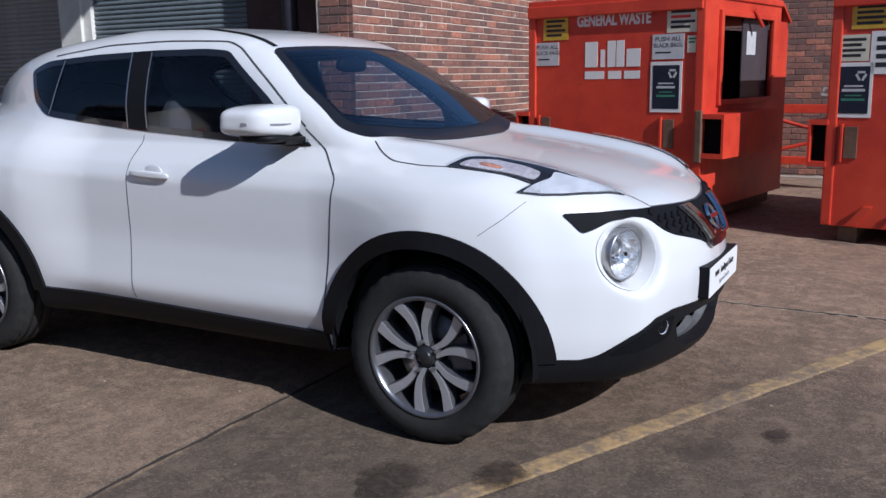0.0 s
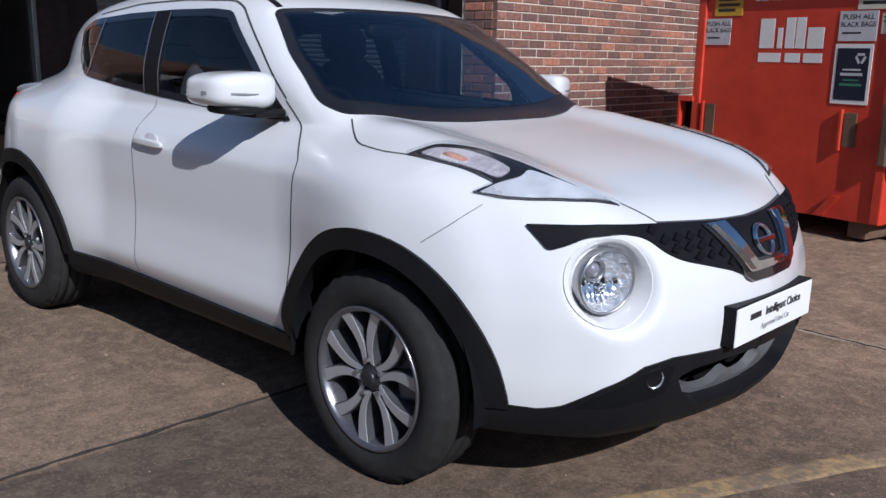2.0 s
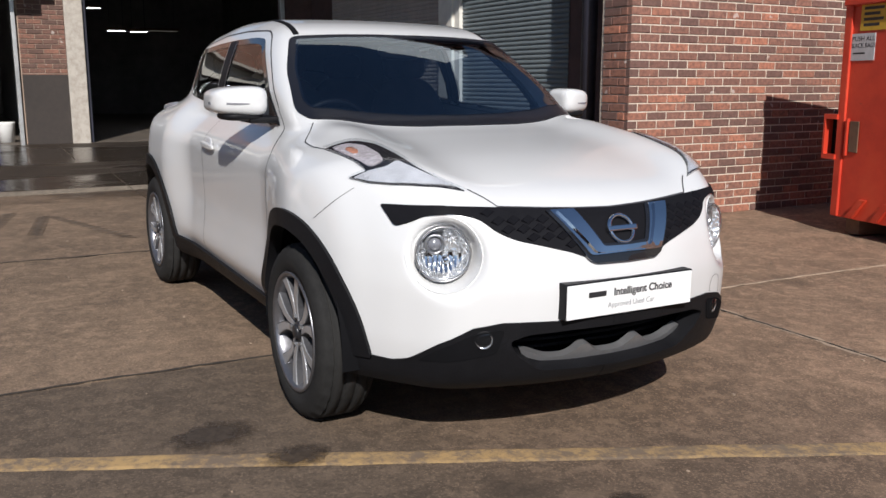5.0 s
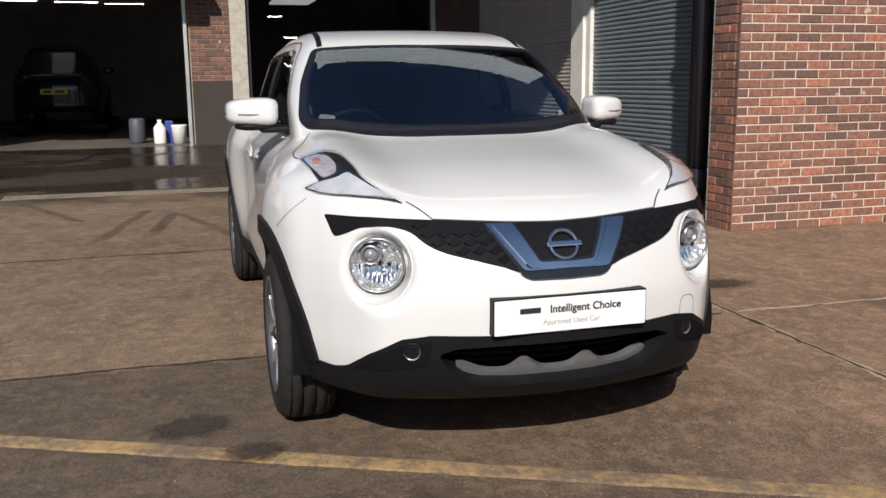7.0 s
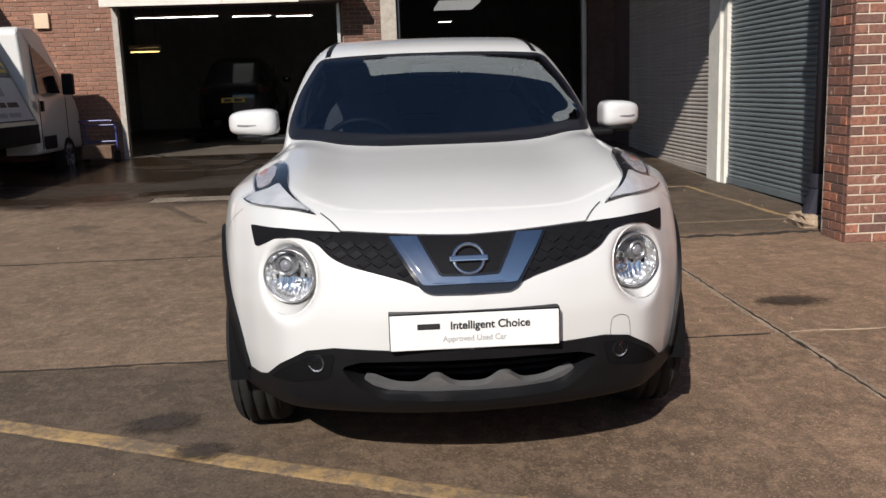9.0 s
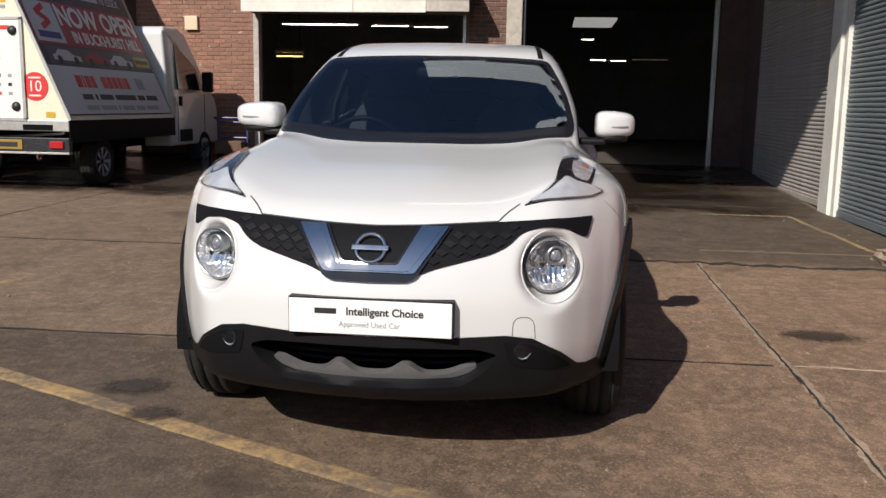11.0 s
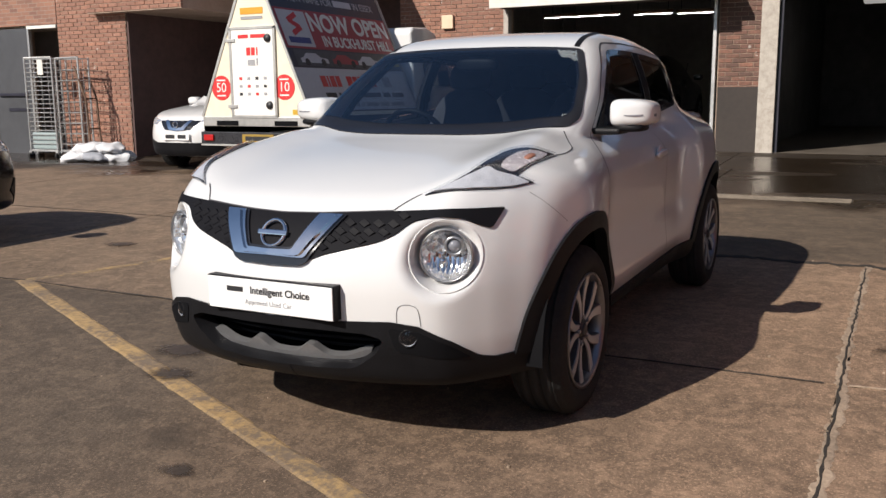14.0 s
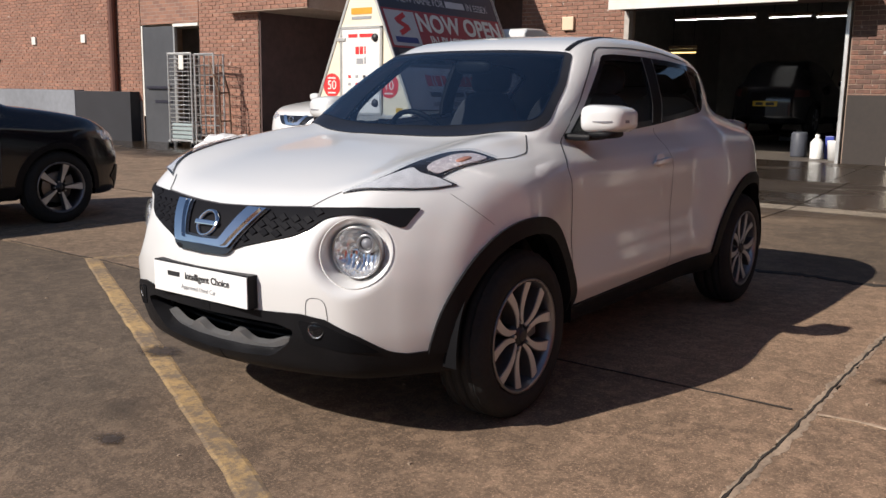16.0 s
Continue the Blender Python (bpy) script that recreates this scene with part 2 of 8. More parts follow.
def spin(bm, profile, axis_m=None, steps=32):
    """Turns a profile of (radius, height) pairs about z, then lays it by axis_m."""
    rings = []
    for r, h in profile:
        rings.append([bm.verts.new((r * math.cos(2 * math.pi * k / steps), r * math.sin(2 * math.pi * k / steps), h)) for k in range(steps)])
    for a, b in zip(rings, rings[1:]):
        for k in range(steps):
            bm.faces.new((a[k], a[(k + 1) % steps], b[(k + 1) % steps], b[k]))
    if axis_m is not None:
        bmesh.ops.transform(bm, matrix=axis_m, verts=[v for r in rings for v in r])
    return bm


def mesh_of(name, bm, material, smooth=False, recalc=True):
    if recalc:
        bmesh.ops.recalc_face_normals(bm, faces=bm.faces)
    me = bpy.data.meshes.new(name)
    if smooth:
        for f in bm.faces:
            f.smooth = True
    bm.to_mesh(me)
    bm.free()
    me.materials.append(material)
    return me


def part(name, bm, material, parent, label="", smooth=False, kind="", recalc=True):
    """Links a bmesh as one mesh object under a thing or a part."""
    ob = new(name, mesh_of(name, bm, material, smooth, recalc))
    ob.parent = parent
    return tagged(ob, label=label, kind=kind)


def single(name, bm, material, label, category, group="", kind="", smooth=False):
    return tagged(new(name, mesh_of(name, bm, material, smooth)), label, category, group, kind)


def thing(name, label, category, at=None, group="", kind=""):
    """An Empty at a thing's base that carries its parts."""
    ob = new(name)
    ob.empty_display_size = 0.2
    if at is not None:
        ob.matrix_world = at
    return tagged(ob, label, category, group, kind)


def ground_z(x):
    """The yard falls gently away from the workshop and ramps up to its doors."""
    if x > 6:
        return -0.07
    if x > -7.3:
        return -0.01 * x - 0.01
    if x > -12.4:
        return 0.063 + (-7.3 - x) / 5.1 * 0.207
    return 0.27


def lettering(name, text, size, material, parent, m, label="", depth=0.002, squeeze=1.0, bold=0.0):
    """Raised or painted words in the built-in font, as a mesh; m lays the text's xy plane."""
    cu = bpy.data.curves.new(name, "FONT")
    cu.body, cu.size, cu.extrude, cu.align_x, cu.align_y, cu.offset = text, size, depth, "CENTER", "CENTER", bold
    tmp = bpy.data.objects.new(name, cu)
    scene.collection.objects.link(tmp)
    me = bpy.data.meshes.new_from_object(tmp.evaluated_get(bpy.context.evaluated_depsgraph_get()))
    bpy.data.objects.remove(tmp)
    me.transform(m @ Matrix.Diagonal((squeeze, 1, 1, 1)))
    me.materials.clear()
    me.materials.append(material)
    ob = new(name, me)
    ob.parent = parent
    return tagged(ob, label=label)


# ---- ground ----
def build_ground():
    bm = bmesh.new()
    xs = [-700, -60, -12.4, -7.3, 6, 60, 700]
    rows = [[bm.verts.new((x, y, ground_z(x) - 0.014)) for y in (-700, -40, 20, 700)] for x in xs]
    for a, b in zip(rows, rows[1:]):
        for k in range(3):
            bm.faces.new((a[k], b[k], b[k + 1], a[k + 1]))
    ground = single("ground", bm, JOINT, "concrete yard with dirty joints between slabs", "ground", kind="structure")
    # bands of slabs between cross joints, each band cut at its own lines
    bands = [
        (-12.38, -10.2, (-16, -8.2, -0.45, 3.8), CONCRETE), (-10.2, -7.56, (-24, -16, -8.2, -0.2, 3.8), CONCRETE),
        (-7.56, -7.22, (-24, -4.95, -3.1), CONCRETE), (-7.56, -7.22, (-3.1, -0.2, 1.5), CONCRETE_PALE), (-7.56, -7.22, (1.5, 3.8), CONCRETE),
        (-7.22, -3.55, (-24, -14, -9.2, -4.95, -0.2, 3.8), CONCRETE), (-3.55, -0.76, (-24, -14, -9.2, -4.95, 1.77, 8.7), CONCRETE),
        (-0.76, 3.2, (-24, -14, -9.2, -4.95, 1.77, 8.7), CONCRETE), (3.2, 7.4, (-24, -14, -4.95, 1.77, 8.7), CONCRETE), (7.4, 12, (-24, -4.95, 1.77, 8.7), CONCRETE),
    ]
    rng = random.Random(4)
    for x0, x1, cuts, mat in bands:
        for y0, y1 in zip(cuts, cuts[1:]):
            g = 0.006
            bm = bmesh.new()
            n = max(2, int((y1 - y0) / 0.12))
            k = max(2, int((x1 - x0) / 0.12))

            def edge_pts():
                out = []
                for i in range(n + 1):
                    out.append((x0 + g + rng.random() * 0.006, y0 + g + (y1 - y0 - 2 * g) * i / n))
                for i in range(1, k + 1):
                    out.append((x0 + g + (x1 - x0 - 2 * g) * i / k, y1 - g - rng.random() * 0.008))
                for i in range(1, n + 1):
                    out.append((x1 - g - rng.random() * 0.006, y1 - g - (y1 - y0 - 2 * g) * i / n))
                for i in range(1, k):
                    out.append((x1 - g - (x1 - x0 - 2 * g) * i / k, y0 + g + rng.random() * 0.008))
                return out

            pts = edge_pts()
            top = [bm.verts.new((x, y, ground_z(x))) for x, y in pts]
            low = [bm.verts.new((x, y, ground_z(x) - 0.0138)) for x, y in pts]
            bm.faces.new(top)
            for i in range(len(pts)):
                j = (i + 1) % len(pts)
                bm.faces.new((top[i], top[j], low[j], low[i]))
            part("slab", bm, mat, ground, "pale dry concrete strip" if mat is CONCRETE_PALE else "")
    return ground


ground = build_ground()


def ragged_strip(name, a, b, width, height, material, label, category, seed, step=0.07, rough=0.5):
    """A low strip with uneven edges along the ground from a to b."""
    rng = random.Random(seed)
    a, b = Vector((*a, 0)), Vector((*b, 0))
    way = (b - a).normalized()
    side = Vector((-way.y, way.x, 0))
    n = max(2, int((b - a).length / step))
    bm = bmesh.new()
    rows = []
    drift = 0.0
    for i in range(n + 1):
        p = a + (b - a) * i / n
        drift = drift * 0.8 + (rng.random() - 0.5) * width * rough * 0.6
        w0, w1 = [width / 2 * (1 + (rng.random() - 0.5) * rough) for _ in "ab"]
        row = []
        for s, h in ((-w0, 0.001), (-w0 * 0.7, height), (w1 * 0.7, height), (w1, 0.001)):
            q = p + side * (s + drift)
            row.append(bm.verts.new((q.x, q.y, ground_z(q.x) + h * (0.7 + 0.6 * rng.random()))))
        rows.append(row)
    for r, s in zip(rows, rows[1:]):
        for k in range(3):
            bm.faces.new((r[k], s[k], s[k + 1], r[k + 1]))
    return single(name, bm, material, label, category, kind="structure")


ragged_strip("road_marking", (-0.78, -3.43), (2.54, 3.55), 0.105, 0.004, YELLOW, "worn yellow painted parking line on concrete", "line", 1, rough=0.1)
ragged_strip("road_marking", (-0.79, -3.4), (-2.05, -2.95), 0.08, 0.004, YELLOW, "faded end of the yellow parking line", "line", 2, rough=0.5)
for i, (a, b) in enumerate((((-6.75, 3.3), (-4.2, 3.42)), ((-4.2, 3.42), (-4.2, 1.9)), ((-6.75, 3.3), (-6.75, 2.3)))):
    ragged_strip("road_marking", a, b, 0.06, 0.004, YELLOW if i == 0 else FADED, "yellow painted box in front of the shutters", "line", 10 + i, rough=0.5)
for i, x in enumerate((-3.98, 0.3)):
    ragged_strip("crumbled_joint", (-3.57 if i == 0 else -0.76, 1.78), (-0.76 if i == 0 else 3.2, 1.76), 0.048, 0.003, RUBBLE, "crumbled pale edge along a slab joint", "joint", 20 + i, step=0.022, rough=0.5)
ragged_strip("crumbled_joint", (-0.765, 1.8), (-0.72, 4.2), 0.018, 0.005, RUBBLE, "crumbled pale edge along a slab joint", "joint", 24, step=0.05, rough=1.3)
ragged_strip("crumbled_joint", (-0.775, -4.6), (-0.765, -0.9), 0.014, 0.004, GAP_DIRT, "dirt filled slab joint", "joint", 25, step=0.05, rough=1.1)
ragged_strip("crumbled_joint", (-0.76, -0.9), (-0.76, 1.7), 0.011, 0.004, GAP_DIRT, "dirt filled slab joint", "joint", 26, step=0.05, rough=1.1)
ragged_strip("crumbled_joint", (-3.56, -9.0), (-3.57, 0.5), 0.016, 0.004, GAP_DIRT, "dirt filled slab joint", "joint", 27, step=0.06, rough=1.1)


ragged_strip("dirt_joint", (-3.57, 0.6), (-3.5, 3.6), 0.085, 0.006, GAP_DIRT, "black dirt in a wide slab joint", "joint", 31, step=0.04, rough=1.2)
ragged_strip("dirt_joint", (-3.5, 1.775), (2.4, 1.75), 0.013, 0.006, GAP_DIRT, "black dirt along a slab joint", "joint", 32, step=0.04, rough=1.2)


def oil_stain(x, y, r, seed):
    rng = random.Random(seed)
    ph = [rng.random() * 6.28 for _ in range(4)]
    bm = bmesh.new()
    c = bm.verts.new((x, y, ground_z(x) + 0.008))
    ring = []
    for k in range(40):
        a = k * math.tau / 40
        q = r * (1.25 + 0.2 * math.sin(2 * a + ph[0]) + 0.14 * math.sin(3 * a + ph[1]) + 0.08 * math.sin(5 * a + ph[2]) + 0.05 * math.sin(9 * a + ph[3]))
        px = x + q * math.cos(a) * 0.8
        ring.append(bm.verts.new((px, y + q * math.sin(a) * 1.25, ground_z(px) + 0.007)))
    for k in range(40):
        bm.faces.new((c, ring[k], ring[(k + 1) % 40]))
    return single("oil_stain", bm, OIL, "dark oil stain on the concrete", "stain", kind="structure")


def oil_mat():
    """Soaked-in oil that thins out towards its ragged rim."""
    m = Mat("oil_soaked_concrete", (0.05, 0.037, 0.028), 0.5)
    g = m.node("ShaderNodeMapping", {"Vector": m.where("Generated"), "Location": (-0.5, -0.5, -0.5)}).outputs[0]
    away = m.node("ShaderNodeVectorMath", {0: m.node("ShaderNodeVectorMath", {0: g, 1: (1, 1, 0)}, operation="MULTIPLY").outputs[0]}, operation="LENGTH").outputs["Value"]
    ragged = m.math("ADD", away, m.math("MULTIPLY", m.math("SUBTRACT", m.noise(22, 5, 0.7), 0.5), 0.55))
    m.set("Alpha", m.math("MULTIPLY", m.ramp(ragged, [(0.18, 1.0), (0.44, 0.0)]), 0.85))
    m.set("Base Color", m.ramp(m.noise(40, 4, 0.7), [(0.35, (0.035, 0.026, 0.02)), (0.65, (0.085, 0.063, 0.047))]))
    return m.m


OIL = oil_mat()
for i, (x, y, r) in enumerate(((0.06, -1.18, 0.13), (0.36, -0.98, 0.1), (-1.37, 2.12, 0.16), (1.15, -0.2, 0.06), (-2.1, -3.9, 0.12))):
    oil_stain(x, y, r, 40 + i)


# ---- brickwork ----
def brick_shape(length, material, name="brick", h=0.0635, d=0.05):
    """A fired brick lying along x, its face towards -y, edges a little worn."""
    bm = bmesh.new()
    box(bm, -length / 2, length / 2, -0.004, d, 0, h)
    front = [e for e in bm.edges if all(v.co.y < 0 for v in e.verts)]
    bmesh.ops.bevel(bm, geom=front, offset=0.004, segments=1, affect="EDGES")
    return mesh_of(name, bm, material)


def brickwork(wall, origin, along, out, length, z0, z1, material, singly=None, holes=(), seed=0, course=0.075):
    """Stretcher bond on a wall face. singly(s, z) tells which bricks are objects of their own; holes are (s0, s1, z0, z1)."""
    rng = random.Random(seed)
    along, out = Vector(along), Vector(out)
    turn = Matrix((along, -out, Vector((0, 0, 1)))).transposed().to_4x4()
    whole, joined = {}, bmesh.new()
    mesh_cache = {}
    row = 0
    z = z0
    while z < z1:
        s = -0.1125 if row % 2 else 0.0
        while s < length:
            a, b = max(s, 0), min(s + 0.2135, length)
            pieces = [(a, b)]
            for h0, h1, k0, k1 in holes:
                if z + 0.06 > k0 and z < k1:
                    cut = []
                    for p, q in pieces:
                        if q <= h0 or p >= h1:
                            cut.append((p, q))
                        else:
                            if p < h0 - 0.03:
                                cut.append((p, h0 - 0.004))
                            if q > h1 + 0.03:
                                cut.append((h1 + 0.004, q))
                    pieces = cut
            for p, q in pieces:
                if q - p < 0.03:
                    continue
                key = round(q - p, 3)
                if key not in mesh_cache:
                    mesh_cache[key] = brick_shape(q - p, material)
                proud = (rng.random() - 0.5) * 0.006
                m = Matrix.Translation(Vector(origin) + along * (p + q) / 2 + out * proud + Vector((0, 0, z))) @ turn
                if singly and singly((p + q) / 2, z):
                    ob = new("brick", mesh_cache[key])
                    ob.parent = wall
                    ob.matrix_local = m
                else:
                    tmp = mesh_cache[key].copy()
                    tmp.transform(m)
                    joined.from_mesh(tmp)
                    bpy.data.meshes.remove(tmp)
            s += 0.225
        z += course
        row += 1
    if len(joined.verts):
        part("brick_courses", joined, material, wall, "courses of red brick", kind="stuff", recalc=False)
    else:
        joined.free()


def wall_block(name, dims, material, label):
    return single(name, boxed(*dims), material, label, "wall", kind="structure")


# the brick end of the building beside the bins
wall_east = wall_block("wall_east", (-3.4, -3.0035, 3.279, 8.85, -0.1, 4.4), MORTAR, "red brick wall with pale mortar")
brickwork(wall_east, (-3.0, 3.27, 0.02), (0, 1, 0), (1, 0, 0), 5.5, 0.0, 4.0, BRICK, singly=lambda s, z: s < 2.75 and z < 1.86, seed=1)
brickwork(wall_east, (-3.36, 3.27, 0.0), (1, 0, 0), (0, -1, 0), 0.31, 0.02, 4.0, BRICK, seed=2)
wall_back = wall_block("wall_back", (-3.04, 9.0, 8.868, 9.2, -0.1, 4.4), MORTAR, "brick wall behind the waste containers")
brickwork(wall_back, (-3.0, 8.86, 0.02), (1, 0, 0), (0, -1, 0), 7.0, 0.0, 3.2, BRICK, seed=3)


# the workshop front
def build_front():
    bm = bmesh.new()
    box(bm, -12.75, -12.408, -7.0, -4.75, 0.0, 4.4)
    box(bm, -12.75, -12.408, -4.75, -0.9, 2.88, 4.4)
    box(bm, -12.75, -12.408, -0.9, 0.03, 0.0, 4.4)
    box(bm, -12.75, -12.408, 0.03, 3.39, 3.3, 4.4)
    wall = single("wall_front", bm, MORTAR_FAR, "orange-red brick front of the workshop", "wall", kind="structure")
    brickwork(wall, (-12.4, -7.0, 0.0), (0, 1, 0), (1, 0, 0), 2.25, 0.25, 3.4, BRICK_FAR, seed=5)
    brickwork(wall, (-12.4, -0.88, 0.0), (0, 1, 0), (1, 0, 0), 0.66, 1.3, 3.4, BRICK_SOOT, seed=6)
    part("painted_base", boxed(-12.408, -12.385, -0.88, -0.225, 0.2, 1.35, bevel=0.006), GREY_WASH, wall, "grey painted lower brickwork")
    return wall


wall_front = build_front()
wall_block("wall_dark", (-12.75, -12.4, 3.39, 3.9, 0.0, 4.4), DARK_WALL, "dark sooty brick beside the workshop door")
post = thing("door_post", "chipped white painted steel door post", "post", kind="structure")
part("post", boxed(-12.408, -12.33, -0.222, 0.05, 0.24, 3.4, bevel=0.012), WHITE_POST, post)
part("guide", boxed(-12.5, -12.42, 0.05, 0.11, 0.26, 3.4, bevel=0.006), PIPE, post, "black shutter guide rail")
STEEL = plain("galvanised_steel", (0.5, 0.5, 0.49), 0.4, 0.7, grain=30, var=0.2)
RUSTY = plain("dull_painted_steel", (0.42, 0.38, 0.34), 0.6, grain=12, var=0.35)
OFFWHITE = plain("offwhite_painted_board", (0.68, 0.66, 0.6), 0.6, grain=10, var=0.15)
for y, w in ((-4.73, 0.1), (-0.95, 0.06)):
    single("door_jamb", boxed(-12.5, -12.34, y - w / 2, y + w / 2, 0.24, 2.9, bevel=0.008), RUSTY if w > 0.08 else STEEL, "worn pale metal door jamb", "jamb", kind="structure")
single("door_jamb", boxed(-12.5, -12.36, 3.32, 3.39, 0.24, 3.3, bevel=0.008), STEEL, "grey metal door jamb", "jamb", kind="structure")
# the deep shutter box that juts out over the first door, under a wider cap
lintel = thing("door_lintel", "deep off-white shutter box jutting out over the workshop door", "lintel", kind="structure")
# dark colour paints in the shade under the box
part("housing", boxed(-12.402, -11.7, -4.76, -0.83, 2.8, 3.3), DARK_WALL, lintel, "underside of the shutter box with shade put into its colour")
for y0, y1, z0, mat in ((-4.77, -2.803, 2.765, OFFWHITE), (-2.797, -1.553, 2.765, OFFWHITE), (-1.547, -0.82, 2.785, RUSTY)):
    part("front_panel", boxed(-11.7, -11.67, y0, y1, z0, 3.31, bevel=0.004), mat, lintel, "off-white front board" if mat is OFFWHITE else "grey front board")
part("cap", boxed(-12.39, -11.2, -4.9, -0.81, 3.315, 3.4, bevel=0.01), RUSTY, lintel, "dull metal cap")
single("wall_box", boxed(-12.4, -12.33, -6.06, -5.82, 2.5, 2.75, bevel=0.012), plain("cream_plastic", (0.68, 0.52, 0.36), 0.5), "cream square box on the brick wall", "box", kind="structure")

# inside of the workshop
FLOOR_IN = plain("stained_workshop_floor", (0.12, 0.1, 0.082), 0.5, grain=3, var=0.4, bump=0.1, space="World")
wall_block("wall_inside_back", (-26.3, -26, -8, -0.5, 0.2, 4.6), INSIDE_LIT, "back wall of the workshop in its lit tone")
wall_block("wall_inside_bay", (-26.3, -26, -0.5, 6, 0.2, 4.6), INSIDE, "back wall of the second bay in its shade tone")
# thin paler skin gives the dividing wall its lit left face
wall_block("wall_inside_face", (-26, -14.2, -0.53, -0.505, 0.2, 4.6), INSIDE_LIT, "side wall of the workshop in its lit tone")
wall_block("wall_inside_left", (-26, -12.75, -8.3, -8, 0.2, 4.6), INSIDE_LIT, "side wall of the workshop in its lit tone")
wall_block("wall_inside_right", (-26, -12.75, 6, 6.3, 0.2, 4.6), INSIDE, "side wall of the workshop in its shade tone")
wall_block("wall_inside_mid", (-26, -14.2, -0.5, -0.3, 0.2, 4.6), INSIDE, "dividing wall of the workshop in its shade tone")
single("ceiling", boxed(-26, -12.75, -8, 6, 4.3, 4.6), INSIDE, "workshop ceiling in its shade tone", "ceiling", kind="structure")
single("floor_inside", boxed(-26, -12.4, -8, 6, 0.1, 0.27), FLOOR_IN, "stained workshop floor", "floor", kind="structure")

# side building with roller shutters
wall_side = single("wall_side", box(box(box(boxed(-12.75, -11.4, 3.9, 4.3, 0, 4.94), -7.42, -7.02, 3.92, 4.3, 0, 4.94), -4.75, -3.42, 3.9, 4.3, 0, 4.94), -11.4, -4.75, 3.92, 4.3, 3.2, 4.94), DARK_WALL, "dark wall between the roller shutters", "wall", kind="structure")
wall_block("wall_side_core", (-12.75, -3.4, 4.15, 8.85, 0, 4.4), INSIDE, "building behind the roller shutters")


def slat_mesh(length, material):
    """One curved steel lath."""
    bm = bmesh.new()
    prof = [(0.0, 0.0), (-0.01, 0.006), (-0.016, 0.018), (-0.016, 0.032), (-0.01, 0.044), (0.0, 0.05), (0.004, 0.0515), (0.004, 0.053)]
    a = [bm.verts.new((-length / 2, y, z)) for y, z in prof]
    b = [bm.verts.new((length / 2, y, z)) for y, z in prof]
    for i in range(len(prof) - 1):
        bm.faces.new((a[i], b[i], b[i + 1], a[i + 1]))
    return mesh_of("slat", bm, material, smooth=True)


def roller_shutter(x0, x1, y, z0, z1, material, label):
    sh = thing("roller_shutter", label, "shutter", pose((x0 + x1) / 2, y, z0), "roller shutters", "structure")
    me = slat_mesh(x1 - x0, material)
    z = 0.07
    while z < z1 - z0:
        s = new("slat", me)
        s.parent, s.location = sh, (0, 0, z)
        z += 0.053
    part("bottom_rail", boxed(-(x1 - x0) / 2, (x1 - x0) / 2, -0.03, 0.02, 0.0, 0.075, bevel=0.006), material, sh)
    return sh


roller_shutter(-11.38, -7.5, 3.9, 0.09, 3.2, SHUTTER_PALE, "closed pale weathered steel roller shutter")
roller_shutter(-6.97, -4.72, 3.9, 0.05, 3.2, SHUTTER, "closed blue-grey steel roller shutter")
sp = thing("shutter_post", "white painted steel post between the shutters", "post", kind="structure")
part("post", boxed(-7.46, -7.1, 3.8, 3.9, 0.04, 3.2, bevel=0.01), OFFWHITE, sp)
part("guide", boxed(-7.1, -6.97, 3.84, 3.9, 0.04, 3.2, bevel=0.008), OFFWHITE, sp)


def drain_pipe():
    p = thing("drain_pipe", "black cast iron drainpipe with a broken concrete foot", "pipe", pose(-3.87, 3.5, 0.03), kind="structure")
    part("pipe", tube(bmesh.new(), (0, 0, 0.3), (0, 0, 5), 0.075, 20), PIPE, p, smooth=True)
    for z in (0.32, 2.1):
        part("collar", tube(bmesh.new(), (0, 0, z), (0, 0, z + 0.12), 0.1, 20), PIPE, p)
    part("shoe", tube(bmesh.new(), (0, 0, 0.32), (-0.02, -0.06, 0.08), 0.085, 18, 0.09), PIPE, p)
    bm = boxed(-0.17, 0.2, -0.24, 0.12, -0.03, 0.1)
    bmesh.ops.subdivide_edges(bm, edges=bm.edges[:], cuts=3, use_grid_fill=True)
    rng = random.Random(8)
    for v in bm.verts:
        v.co += Vector((rng.random() - 0.5, rng.random() - 0.5, rng.random() - 0.5)) * 0.035
        if v.co.z > 0.05:
            v.co.x *= 0.85
            v.co.y *= 0.85
    part("foot", bm, RUBBLE, p, "broken pale concrete foot")
    return p


drain_pipe()

FASCIA = plain("white_ribbed_cladding", (0.82, 0.81, 0.78), 0.5, grain=6, var=0.08)


def yard_canopy():
    """The roof that juts out over the corner of the yard, with a ribbed pale fascia round its edge."""
    c = thing("canopy", "flat roof over the corner of the yard with a pale ribbed fascia", "canopy", kind="structure")
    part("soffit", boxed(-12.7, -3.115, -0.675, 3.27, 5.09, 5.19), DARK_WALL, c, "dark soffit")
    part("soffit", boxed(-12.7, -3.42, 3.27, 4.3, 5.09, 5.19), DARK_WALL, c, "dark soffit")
    part("roof_deck", boxed(-12.7, -3.13, -0.66, 3.26, 5.85, 5.95), RUSTY, c, "grey roof deck")
    for along, a0, a1 in (("y", -0.725, 3.26), ("x", -12.7, -3.075)):
        n = int((a1 - a0) / 0.2)
        w = (a1 - a0) / n
        for k in range(n):
            p, q = a0 + k * w + 0.0012, a0 + (k + 1) * w - 0.0012
            d = (-3.115, -3.065, p, q, 5.1, 5.97) if along == "y" else (p, q, -0.725, -0.675, 5.1, 5.97)
            part("fascia_board", boxed(*d), FASCIA, c)
    return c


yard_canopy()
